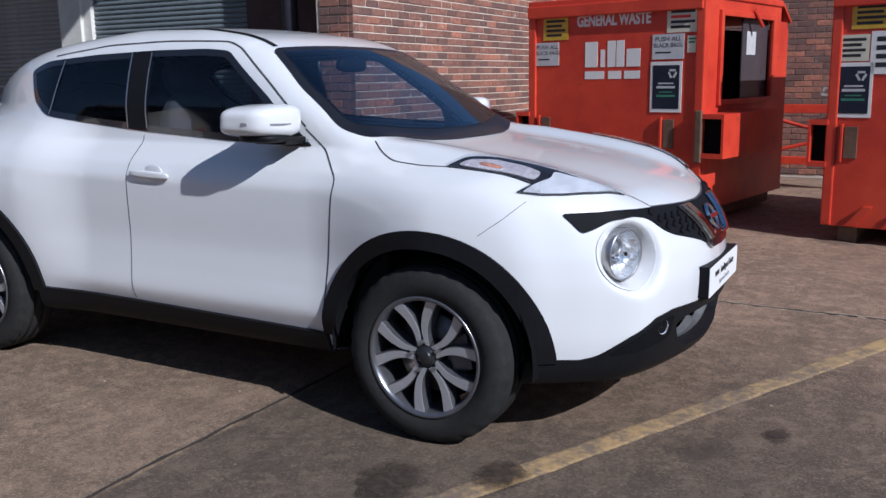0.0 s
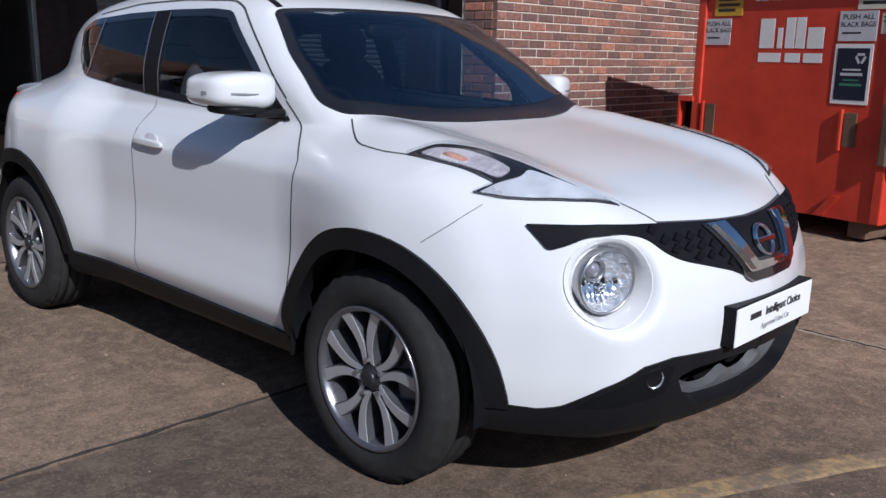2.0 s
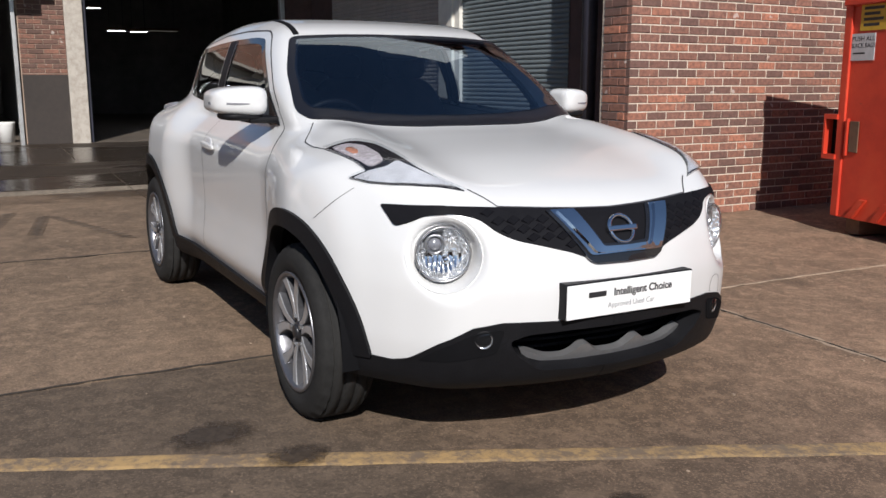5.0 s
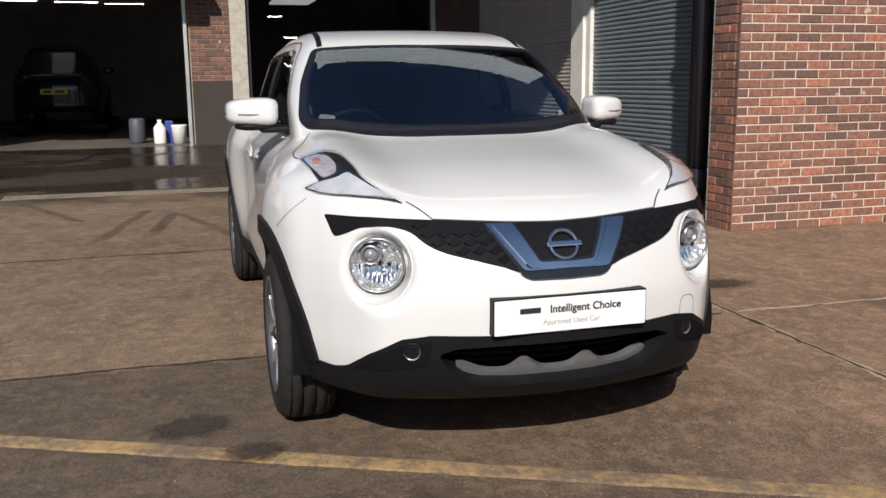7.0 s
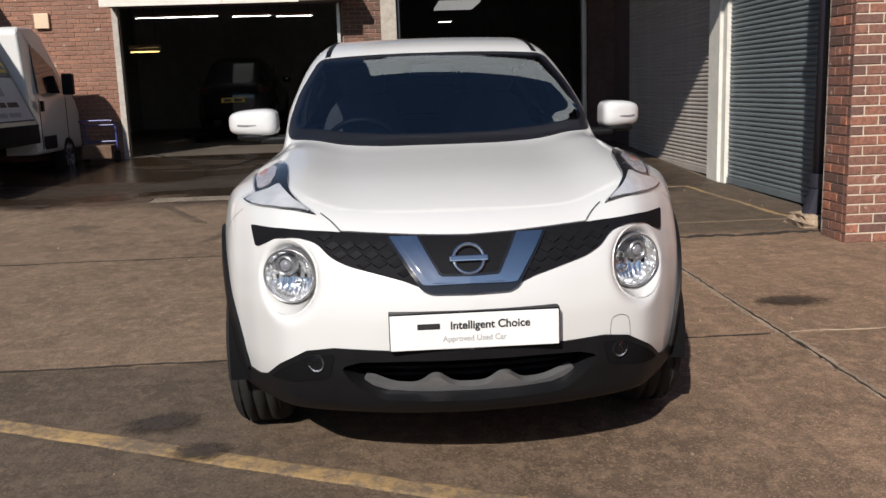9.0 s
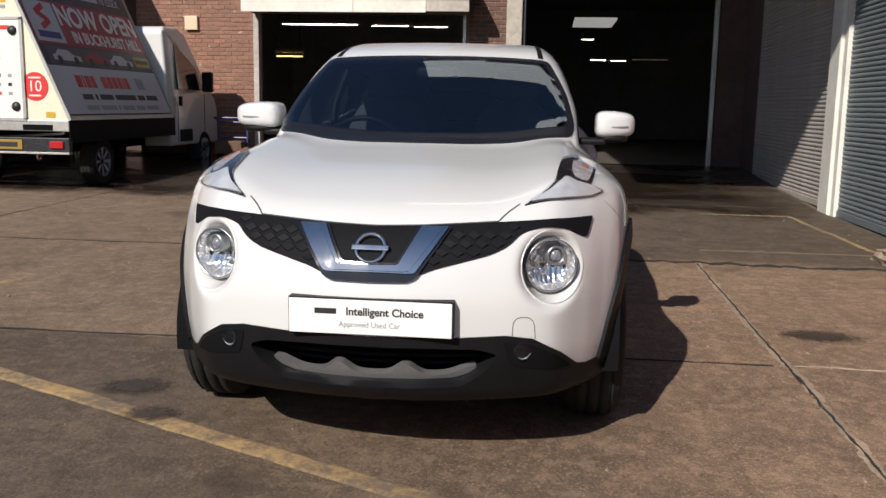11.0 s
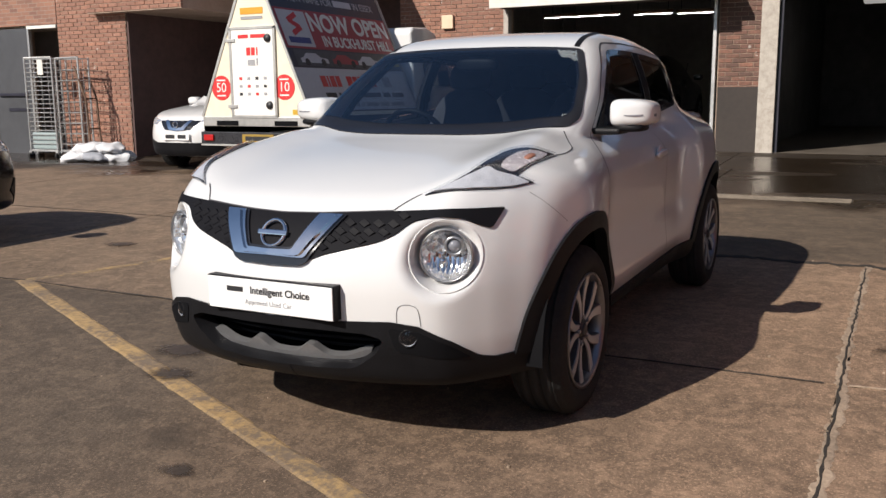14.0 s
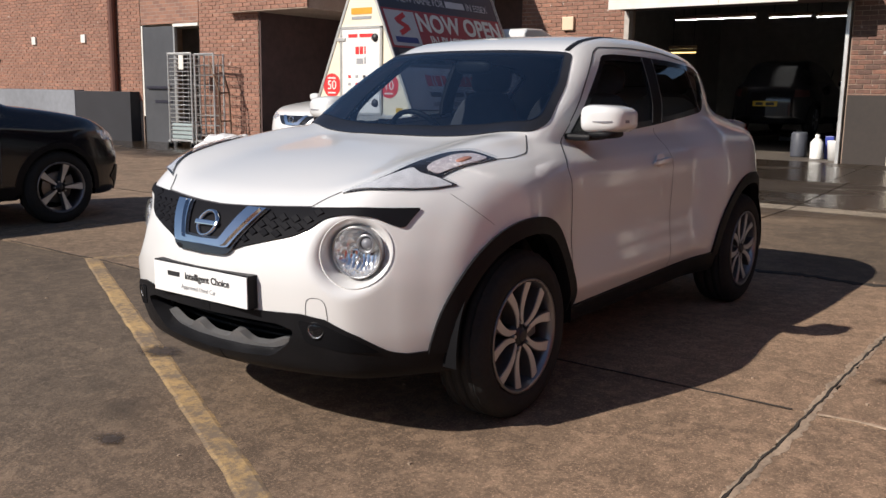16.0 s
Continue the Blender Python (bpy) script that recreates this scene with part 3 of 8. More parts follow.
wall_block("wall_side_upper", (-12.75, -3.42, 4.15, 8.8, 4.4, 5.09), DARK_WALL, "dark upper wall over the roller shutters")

# the wing with the goods door
wall_wing = wall_block("wall_wing", (-12.4, -9.108, -12.75, -10.95, -0.1, 4.4), MORTAR_FAR, "brick wing beside the parked van")
brickwork(wall_wing, (-9.1, -12.75, 0.02), (0, 1, 0), (1, 0, 0), 1.8, 0.02, 3.6, BRICK_FAR, seed=7)
# thin dark slab: the shade of the side turned from the sun, as colour
wall_block("wall_wing_side", (-12.4, -9.12, -10.94, -10.9, -0.1, 4.4), DARK_WALL, "side of the wing with shade put into its colour")
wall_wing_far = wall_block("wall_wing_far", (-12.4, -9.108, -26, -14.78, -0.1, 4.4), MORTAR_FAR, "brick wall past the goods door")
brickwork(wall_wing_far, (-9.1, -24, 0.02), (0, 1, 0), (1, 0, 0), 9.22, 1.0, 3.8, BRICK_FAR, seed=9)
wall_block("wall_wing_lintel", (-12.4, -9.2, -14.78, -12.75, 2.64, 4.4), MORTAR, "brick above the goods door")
# dark block stands in for the unlit space behind the door
wall_block("wall_wing_recess", (-12.4, -10.2, -14.78, -12.75, -0.1, 2.64), INSIDE, "block in shade colour filling the goods doorway")
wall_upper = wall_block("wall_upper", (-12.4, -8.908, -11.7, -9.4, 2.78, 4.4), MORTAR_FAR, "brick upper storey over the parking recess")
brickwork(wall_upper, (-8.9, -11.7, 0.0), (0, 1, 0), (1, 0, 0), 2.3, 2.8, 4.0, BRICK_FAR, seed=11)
# the shade of the recess is painted into this wall's dark colour
wall_block("wall_recess", (-13.2, -12.9, -10.9, -7.0, -0.1, 4.4), DARK_WALL, "wall behind the parked cars, coloured for the recess shade")
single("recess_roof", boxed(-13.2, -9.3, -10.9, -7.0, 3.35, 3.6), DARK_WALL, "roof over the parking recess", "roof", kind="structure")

# upper brickwork, out of reach
for dims in ((-3.42, -2.99, 3.26, 8.9, 4.02, 4.41), (-2.98, 9.0, 8.85, 9.2, 3.24, 4.41), (-12.75, -12.39, -7.0, 3.27, 3.42, 4.41), (-12.4, -9.09, -12.76, -10.95, 3.64, 4.41), (-12.4, -9.09, -26, -14.77, 3.86, 4.41), (-12.4, -9.1, -14.76, -12.77, 2.66, 4.41), (-12.4, -8.89, -11.71, -9.4, 4.06, 4.42)):
    single("wall_top", boxed(*dims), HIGH_BRICK, "red brickwork high on the building", "wall", kind="structure")

# boundary of the yard behind the camera
wall_block("wall_yard_south", (-9, 16, -26.4, -26, -0.2, 4.0), BRICK_FAR, "plain brick yard wall")
wall_block("wall_yard_east", (16, 16.4, -26, 9, -0.2, 3.0), BRICK_FAR, "plain brick yard wall")
wall_block("wall_yard_north", (9.0, 16, 8.9, 9.2, -0.2, 3.0), BRICK_FAR, "plain brick yard wall")


# ---- car body shape ----
def curve(pairs):
    """A smooth curve through (x, y) pairs: cubic Hermite with limited slopes."""
    xs, ys = [np.array(c, float) for c in zip(*sorted(pairs))]
    d = np.diff(ys) / np.diff(xs)
    s = np.zeros_like(xs)
    s[1:-1] = np.where(d[:-1] * d[1:] > 0, 2 * d[:-1] * d[1:] / (d[:-1] + d[1:] + 1e-12), 0)
    s[0], s[-1] = d[0], d[-1]

    def at(x):
        x = np.asarray(x, float)
        i = np.clip(np.searchsorted(xs, x) - 1, 0, len(xs) - 2)
        h = xs[i + 1] - xs[i]
        t = (x - xs[i]) / h
        tc = np.clip(t, 0, 1)
        v = (1 + 2 * tc) * (1 - tc) ** 2 * ys[i] + tc * (1 - tc) ** 2 * h * s[i] + tc * tc * (3 - 2 * tc) * ys[i + 1] + tc * tc * (tc - 1) * h * s[i + 1]
        return v + np.where(t < 0, t * h * s[i], 0) + np.where(t > 1, (t - 1) * h * s[i + 1], 0)

    return at


def smax(a, b, k):
    h = np.maximum(k - np.abs(a - b), 0) / k
    return np.maximum(a, b) + h * h * k / 4


def step(x, a, b):
    t = np.clip((x - a) / (b - a), 0, 1)
    return t * t * (3 - 2 * t)


class Shell:
    """A car body as one smooth closed surface, cut from side, front, rear and top curves."""

    def __init__(self, top, front, nose_drop, rear, tail_drop, door, fender, haunch, belt, wrap, ridge=(0.6, 0.14, 0.0), bowl=None, fx=(-0.55, 0.0), hx=(-1.75, -2.2), taper=0.12, taper_x=-2.2, floor=0.2):
        self.top, self.front, self.nose_drop, self.rear, self.tail_drop = [curve(c) for c in (top, front, nose_drop, rear, tail_drop)]
        self.door, self.fender, self.haunch = [curve(c) for c in (door, fender, haunch)]
        self.ridge, self.belt, self.wrap, self.bowl, self.fx, self.hx, self.taper, self.taper_x, self.floor = ridge, belt, wrap, bowl, fx, hx, taper, taper_x, floor

    def width(self, x, z):
        f, h = step(x, *self.fx), step(x, *self.hx)
        w = self.door(z) * (1 - f) * (1 - h) + self.fender(z) * f + self.haunch(z) * h * (1 - f)
        back = np.maximum(self.taper_x - x, 0)
        return w - self.taper * back ** 2 * step(z, self.belt - 0.12, self.belt + 0.12)

    def __call__(self, p):
        x, y, z = p[..., 0], np.abs(p[..., 1]), p[..., 2]
        side = y - self.width(x, z)
        top = (z - self.top(x + self.wrap * y * y) + 0.04 * y * y - self.ridge[2] * np.exp(-((y - self.ridge[0]) / self.ridge[1]) ** 2) * step(x, -0.5, -0.1)) * 0.9
        front = x - self.front(z) + self.nose_drop(y)
        rear = self.rear(z) + self.tail_drop(y) - x
        f = smax(side, top, 0.1)
        f = smax(f, front * 0.8, 0.07)
        f = smax(f, rear * 0.8, 0.10)
        f = smax(f, self.floor - z, 0.05)
        if self.bowl is not None:
            c, axis, r, depth = self.bowl
            d = np.stack([x - c[0], y - c[1], z - c[2]], -1)
            along = d @ np.array(axis)
            rad = np.sqrt(np.maximum((d * d).sum(-1) - along ** 2, 0))
            f = smax(f, -np.maximum(rad - r - 0.25 * np.maximum(along + depth, 0), -depth - along), 0.035)
        return f

    def hit(self, start, way, far=3.0, n=160):
        """The first point of the surface along rays that start outside; rays that miss give nan."""
        start, way = np.atleast_2d(np.asarray(start, float)), np.atleast_2d(np.asarray(way, float))
        start, way = np.broadcast_arrays(start, way)
        way = way / np.linalg.norm(way, axis=1, keepdims=True)
        ts = np.linspace(0, far, n)
        lo = np.full(len(start), np.nan)
        hi = lo.copy()
        prev = self(start + way * ts[0])
        for a, b in zip(ts, ts[1:]):
            now = self(start + way * b)
            got = np.isnan(lo) & (prev > 0) & (now <= 0)
            lo[got], hi[got] = a, b
            prev = now
        for _ in range(26):
            m = (lo + hi) / 2
            out = self(start + way * m[:, None]) > 0
            lo, hi = np.where(out, m, lo), np.where(out, hi, m)
        return start + way * ((lo + hi) / 2)[:, None]

    def normal(self, p):
        e = 0.004
        g = np.stack([self(p + np.eye(3)[k] * e) - self(p - np.eye(3)[k] * e) for k in range(3)], -1)
        return g / np.linalg.norm(g, axis=-1, keepdims=True)

    def skin(self, lo, hi, step_m, a, b):
        """A dense quad mesh of the whole surface: the points of a box, drawn in along rays to the spine from a to b."""
        n = [max(4, int((h - l) / step_m)) for l, h in zip(lo, hi)]
        ids, pts, faces = {}, [], []

        def vid(i, j, k):
            key = (i, j, k)
            if key not in ids:
                ids[key] = len(pts)
                pts.append([l + (h - l) * q / m for l, h, q, m in zip(lo, hi, key, n)])
            return ids[key]

        for ax in range(3):
            u, v = [q for q in range(3) if q != ax]
            for end in (0, n[ax]):
                for i in range(n[u]):
                    for j in range(n[v]):
                        quad = []
                        for di, dj in ((0, 0), (1, 0), (1, 1), (0, 1)):
                            key = [0, 0, 0]
                            key[ax], key[u], key[v] = end, i + di, j + dj
                            quad.append(vid(*key))
                        faces.append(quad)
        p = np.array(pts)
        a, b = np.array(a, float), np.array(b, float)
        t = np.clip((p - a) @ (b - a) / ((b - a) @ (b - a)), 0, 1)
        q = a + t[:, None] * (b - a)
        way = p - q
        dist = np.linalg.norm(way, axis=1)
        way /= dist[:, None]
        low, high = np.zeros(len(p)), dist * 1.3
        for _ in range(34):
            m = (low + high) / 2
            inside = self(q + way * m[:, None]) < 0
            low, high = np.where(inside, m, low), np.where(inside, high, m)
        return q + way * low[:, None], faces


def crossover_shell():
    return Shell(
        top=[(0.95, 0.71), (0.86, 0.78), (0.79, 0.845), (0.72, 0.888), (0.6, 0.935), (0.45, 0.977), (0.3, 1.008), (0.0, 1.052), (-0.15, 1.074), (-0.24, 1.097),
             (-0.34, 1.155), (-0.5, 1.26), (-0.7, 1.385), (-0.86, 1.475), (-0.95, 1.51), (-1.06, 1.535), (-1.3, 1.56), (-1.6, 1.562), (-1.95, 1.532), (-2.3, 1.478), (-2.65, 1.39), (-2.9, 1.3), (-3.1, 1.17), (-3.4, 0.9)],
        front=[(0.15, 0.72), (0.25, 0.785), (0.35, 0.835), (0.45, 0.86), (0.6, 0.868), (0.7, 0.852), (0.78, 0.822), (0.86, 0.778), (0.95, 0.70), (1.1, 0.5)],
        nose_drop=[(0, 0), (0.12, 0.006), (0.25, 0.024), (0.41, 0.064), (0.5, 0.095), (0.584, 0.138), (0.70, 0.28), (0.76, 0.378), (0.82, 0.49), (0.9, 0.77)],
        rear=[(0.15, -3.1), (0.3, -3.22), (0.45, -3.28), (0.65, -3.285), (0.8, -3.25), (0.95, -3.19), (1.08, -3.1), (1.2, -2.99), (1.36, -2.84), (1.5, -2.7)],
        tail_drop=[(0, 0), (0.4, 0.04), (0.6, 0.12), (0.75, 0.29), (0.85, 0.5), (0.9, 0.7)],
        door=[(0.15, 0.73), (0.25, 0.765), (0.345, 0.795), (0.44, 0.826), (0.55, 0.815), (0.66, 0.807), (0.8, 0.812), (0.9, 0.814), (0.97, 0.79), (1.02, 0.745), (1.07, 0.697), (1.2, 0.685), (1.32, 0.65), (1.445, 0.598), (1.52, 0.56), (1.6, 0.5)],
        fender=[(0.15, 0.84), (0.35, 0.868), (0.6, 0.886), (0.75, 0.89), (0.85, 0.882), (0.93, 0.86), (1.0, 0.81), (1.07, 0.71), (1.2, 0.685), (1.32, 0.65), (1.445, 0.598), (1.52, 0.56), (1.6, 0.5)],
        haunch=[(0.15, 0.80), (0.35, 0.84), (0.6, 0.872), (0.8, 0.884), (0.92, 0.872), (1.0, 0.84), (1.08, 0.775), (1.15, 0.71), (1.3, 0.655), (1.45, 0.595), (1.57, 0.52)],
        belt=1.1, wrap=0.16, ridge=(0.6, 0.14, 0.042), bowl=((0.695, 0.597, 0.724), (0.94, 0.34, 0.0), 0.099, 0.085), taper=0.42, taper_x=-2.05, floor=0.265)


# ---- car materials ----
def thin_glass(name, tint, normal=0.04, sheen=(1, 1, 1)):
    """A sheet of glass: what is behind it, tinted, under a mirror reflection that grows towards a glancing view."""
    m = bpy.data.materials.new(name)
    m.use_nodes = True
    t = m.node_tree
    t.nodes.remove(t.nodes["Principled BSDF"])
    clear, gloss, mix, facing = [t.nodes.new(k) for k in ("ShaderNodeBsdfTransparent", "ShaderNodeBsdfGlossy", "ShaderNodeMixShader", "ShaderNodeLayerWeight")]
    power, scale = [t.nodes.new("ShaderNodeMath") for _ in "ab"]
    clear.inputs["Color"].default_value = (*tint, 1)
    gloss.inputs["Color"].default_value = (*sheen, 1)
    gloss.inputs["Roughness"].default_value = 0.01
    facing.inputs["Blend"].default_value = 0.5
    power.operation, scale.operation = "POWER", "MULTIPLY_ADD"
    power.inputs[1].default_value = 5.0
    scale.inputs[1].default_value, scale.inputs[2].default_value = 1 - normal, normal
    t.links.new(facing.outputs["Facing"], power.inputs[0])
    t.links.new(power.outputs[0], scale.inputs[0])
    t.links.new(scale.outputs[0], mix.inputs[0])
    t.links.new(clear.outputs[0], mix.inputs[1])
    t.links.new(gloss.outputs[0], mix.inputs[2])
    t.links.new(mix.outputs[0], t.nodes["Material Output"].inputs["Surface"])
    return m


def car_paint(name, color, rough=0.3, dust=0.06, gloss=1.0):
    m = Mat(name, color, rough, 0.0, gloss)
    n, fine = m.noise(3.0, 5, 0.65, "Object"), m.noise(160, 2, 0.5, "Object")
    m.set("Base Color", m.mix(m.math("MULTIPLY", m.ramp(n, [(0.4, 0.0), (0.75, 1.0)]), dust), color, [c * 0.7 for c in color]))
    m.set("Coat Roughness", m.math("ADD", 0.03, m.math("MULTIPLY", n, 0.05)))
    m.bump(fine, 0.02, 0.001)
    return m.m


WHITE_PAINT = car_paint("white_car_paint", (0.665, 0.665, 0.66), gloss=0.9)
BLACK_PAINT = car_paint("black_car_paint", (0.008, 0.008, 0.011), 0.2, 0.1, 0.5)
TRIM = plain("black_moulded_plastic", (0.0085, 0.0085, 0.0098), 0.48, spec=0.14, grain=140, var=0.25, bump=0.25)
GLOSS_BLACK = plain("gloss_black_trim", (0.012, 0.012, 0.014), 0.12, coat=0.6, var=0.1)
SEAM = plain("panel_gap", (0.05, 0.05, 0.055), 0.8)
# near-black that paints the shade of openings and undersides
VOID = plain("opening_and_underside_shade", (0.007, 0.007, 0.008), 0.8, spec=0.05)
CHROME = plain("chrome", (0.78, 0.79, 0.8), 0.06, 1.0, grain=20, var=0.04)
SATIN = plain("satin_silver", (0.42, 0.42, 0.43), 0.32, 0.85, grain=60, var=0.1)
MACHINED = plain("machined_alloy", (0.5, 0.51, 0.53), 0.32, 0.6, grain=90, var=0.08)
DARK_ALLOY = plain("dark_grey_alloy", (0.13, 0.13, 0.14), 0.35, 0.6, grain=60, var=0.15)
RUBBER = plain("tyre_rubber", (0.021, 0.0205, 0.02), 0.8, spec=0.2, grain=70, var=0.35, bump=0.2)
RIM_GREY = plain("grey_alloy_rim", (0.2, 0.2, 0.215), 0.3, 0.8, grain=60, var=0.12)
HUB_BLACK = plain("black_hub", (0.025, 0.025, 0.028), 0.35, 0.2, grain=60, var=0.2)
DISC = plain("brake_disc_steel", (0.2, 0.17, 0.15), 0.4, 0.9, grain=40, var=0.3)
GLASS = thin_glass("clear_window_glass", (0.74, 0.78, 0.82), 0.04)
GLASS_BORDER = plain("printed_black_border", (0.012, 0.013, 0.018), 0.35, spec=0.3)
SCREEN = thin_glass("coated_windscreen_glass", (0.56, 0.63, 0.7), 0.15, (0.78, 0.9, 1.0))
TINTED = thin_glass("privacy_window_glass", (0.34, 0.36, 0.38), 0.05)
LENS = thin_glass("clear_lamp_lens", (0.94, 0.95, 0.96), 0.03)
AMBER = plain("amber_bulb", (0.55, 0.24, 0.15), 0.25, coat=0.5, grain=110, var=0.6, bump=0.6)
RED_LENS = plain("red_lamp_lens", (0.42, 0.012, 0.012), 0.15, coat=0.8)
CABIN = plain("charcoal_cabin_trim", (0.014, 0.014, 0.016), 0.75, grain=80, var=0.3, bump=0.2)
CLOTH = plain("dark_grey_seat_cloth", (0.045, 0.045, 0.05), 0.9, grain=160, var=0.3, bump=0.3)
PLATE_WHITE = plain("white_plate", (0.80, 0.80, 0.79), 0.35, grain=20, var=0.04)
PLATE_YELLOW = plain("yellow_plate", (0.72, 0.46, 0.04), 0.4, grain=20, var=0.05)
INK = plain("black_print", (0.02, 0.02, 0.022), 0.5)
GRILLE_BLACK = plain("deep_black_grille", (0.009, 0.009, 0.011), 0.6, spec=0.06, grain=60, var=0.2)
SKID = plain("dark_silver_plastic", (0.36, 0.36, 0.37), 0.34, 0.75, grain=60, var=0.12)
GRILLE_CELL = plain("black_grille_cell", (0.007, 0.007, 0.009), 0.5, spec=0.06, grain=60, var=0.2)
GREY_INK = plain("grey_print", (0.3, 0.3, 0.31), 0.5)


# ---- shaping on a shell ----
def fillet(points, r=0.02, steps=5):
    """Rounds the corners of a closed outline of 3D points."""
    out = []
    pts = [np.array(p[:3], float) for p in points]
    rs = [p[3] if len(p) > 3 else r for p in points]
    n = len(pts)
    for i in range(n):
        p, a, b = pts[i], pts[i - 1], pts[(i + 1) % n]
        la, lb = np.linalg.norm(a - p), np.linalg.norm(b - p)
        q = min(rs[i], la * 0.45, lb * 0.45)
        if q < 1e-4:
            out.append(p)
            continue
        s, e = p + (a - p) / la * q, p + (b - p) / lb * q
        for k in range(steps + 1):
            t = k / steps
            out.append((1 - t) ** 2 * s + 2 * t * (1 - t) * p + t * t * e)
    return out


def dense(points, gap, closed=True):
    out = []
    n = len(points)
    for i in range(n if closed else n - 1):
        a, b = np.array(points[i], float), np.array(points[(i + 1) % n], float)
        k = max(1, int(np.ceil(np.linalg.norm(b - a) / gap)))
        out += [a + (b - a) * j / k for j in range(k)]
    if not closed:
        out.append(np.array(points[-1], float))
    return out


def basis(way):
    d = np.array(way, float)
    d /= np.linalg.norm(d)
    up = np.array((0, 0, 1.0)) if abs(d[2]) < 0.8 else np.array((0, 1.0, 0))
    u = np.cross(up, d)
    u /= np.linalg.norm(u)
    return d, u, np.cross(d, u)


def inside_poly(q, poly):
    x, y = q[:, 0], q[:, 1]
    hit = np.zeros(len(q), bool)
    for (x0, y0), (x1, y1) in zip(poly, np.roll(poly, -1, axis=0)):
        cross = ((y0 > y) != (y1 > y)) & (x < (x1 - x0) * (y - y0) / (y1 - y0 + 1e-12) + x0)
        hit ^= cross
    return hit


def edge_dist(q, poly):
    best = np.full(len(q), 9.0)
    for a, b in zip(poly, np.roll(poly, -1, axis=0)):
        ab = b - a
        t = np.clip(((q - a) @ ab) / (ab @ ab + 1e-12), 0, 1)
        best = np.minimum(best, np.linalg.norm(q - a - t[:, None] * ab, axis=1))
    return best


def patch(shell, outline, way, off=0.004, thick=0.02, cell=0.03, gap=0.012, hole=None):
    """A panel that follows the shell: the outline is seen along way, laid on the surface, off proud of it, with edges that turn inwards."""
    from mathutils.geometry import delaunay_2d_cdt
    d, u, v = basis(way)
    loops = [dense(outline, gap)] + ([dense(hole, gap)] if hole is not None else [])
    flat = [np.array([(p @ u, p @ v) for p in loop]) for loop in loops]
    depth0 = np.mean([p @ d for p in loops[0]])
    lo, hi = flat[0].min(0), flat[0].max(0)
    gx, gy = np.meshgrid(np.arange(lo[0], hi[0], cell), np.arange(lo[1], hi[1], cell))
    grid = np.stack([gx.ravel(), gy.ravel()], 1)
    ok = inside_poly(grid, flat[0]) & (edge_dist(grid, flat[0]) > cell * 0.4)
    if hole is not None:
        ok &= ~inside_poly(grid, flat[1]) & (edge_dist(grid, flat[1]) > cell * 0.4)
    grid = grid[ok]
    pts = np.concatenate(flat + [grid])
    edges, base = [], 0
    for f in flat:
        edges += [(base + i, base + (i + 1) % len(f)) for i in range(len(f))]
        base += len(f)
    verts2, edges2, faces2, orig, _, _ = delaunay_2d_cdt([Vector(p) for p in pts], edges, [], 1 if hole is None else 2, 1e-6)
    p2 = np.array([tuple(p) for p in verts2])
    start = p2[:, :1] * u + p2[:, 1:] * v + (depth0 - 0.7) * d
    on = shell.hit(start, np.broadcast_to(d, start.shape), far=1.6, n=64)
    bad = np.isnan(on[:, 0])
    if bad.any():
        good = np.where(~bad)[0]
        for i in np.where(bad)[0]:
            j = good[np.argmin(((p2[good] - p2[i]) ** 2).sum(1))]
            depth = on[j] @ d
            on[i] = p2[i, 0] * u + p2[i, 1] * v + depth * d
    nor = shell.normal(on)
    outer, inner = on + nor * off, on + nor * (off - thick)
    bm = bmesh.new()
    vs = [bm.verts.new(p) for p in outer]
    for f in faces2:
        c = p2[list(f)].mean(0)[None]
        if not inside_poly(c, flat[0])[0] or (hole is not None and inside_poly(c, flat[1])[0]):
            continue
        try:
            bm.faces.new([vs[i] for i in f])
        except ValueError:
            pass
    bm.edges.ensure_lookup_table()
    rim = [e for e in bm.edges if e.is_boundary]
    low = {}
    idx = {w: i for i, w in enumerate(vs)}
    for e in rim:
        for w in e.verts:
            if w not in low:
                low[w] = bm.verts.new(inner[idx[w]])
    for e in rim:
        a, b = e.verts
        bm.faces.new((a, b, low[b], low[a]))
    bmesh.ops.delete(bm, geom=[w for w in bm.verts if not w.link_faces], context="VERTS")
    bmesh.ops.recalc_face_normals(bm, faces=bm.faces)
    for f in bm.faces:
        f.smooth = True
    for e in rim:
        e.smooth = False
    # the big face looks out
    big = max(bm.faces, key=lambda f: f.calc_area())
    if big.normal.dot(Vector(d)) > 0:
        bmesh.ops.reverse_faces(bm, faces=bm.faces)
    return bm


def flip(points):
    """The same outline on the other side of the car."""
    return [(p[0], -p[1], *p[2:]) for p in points]


def mirrored(bm):
    b2 = bm.copy()
    for v in b2.verts:
        v.co.y = -v.co.y
    bmesh.ops.reverse_faces(b2, faces=b2.faces)
    return b2


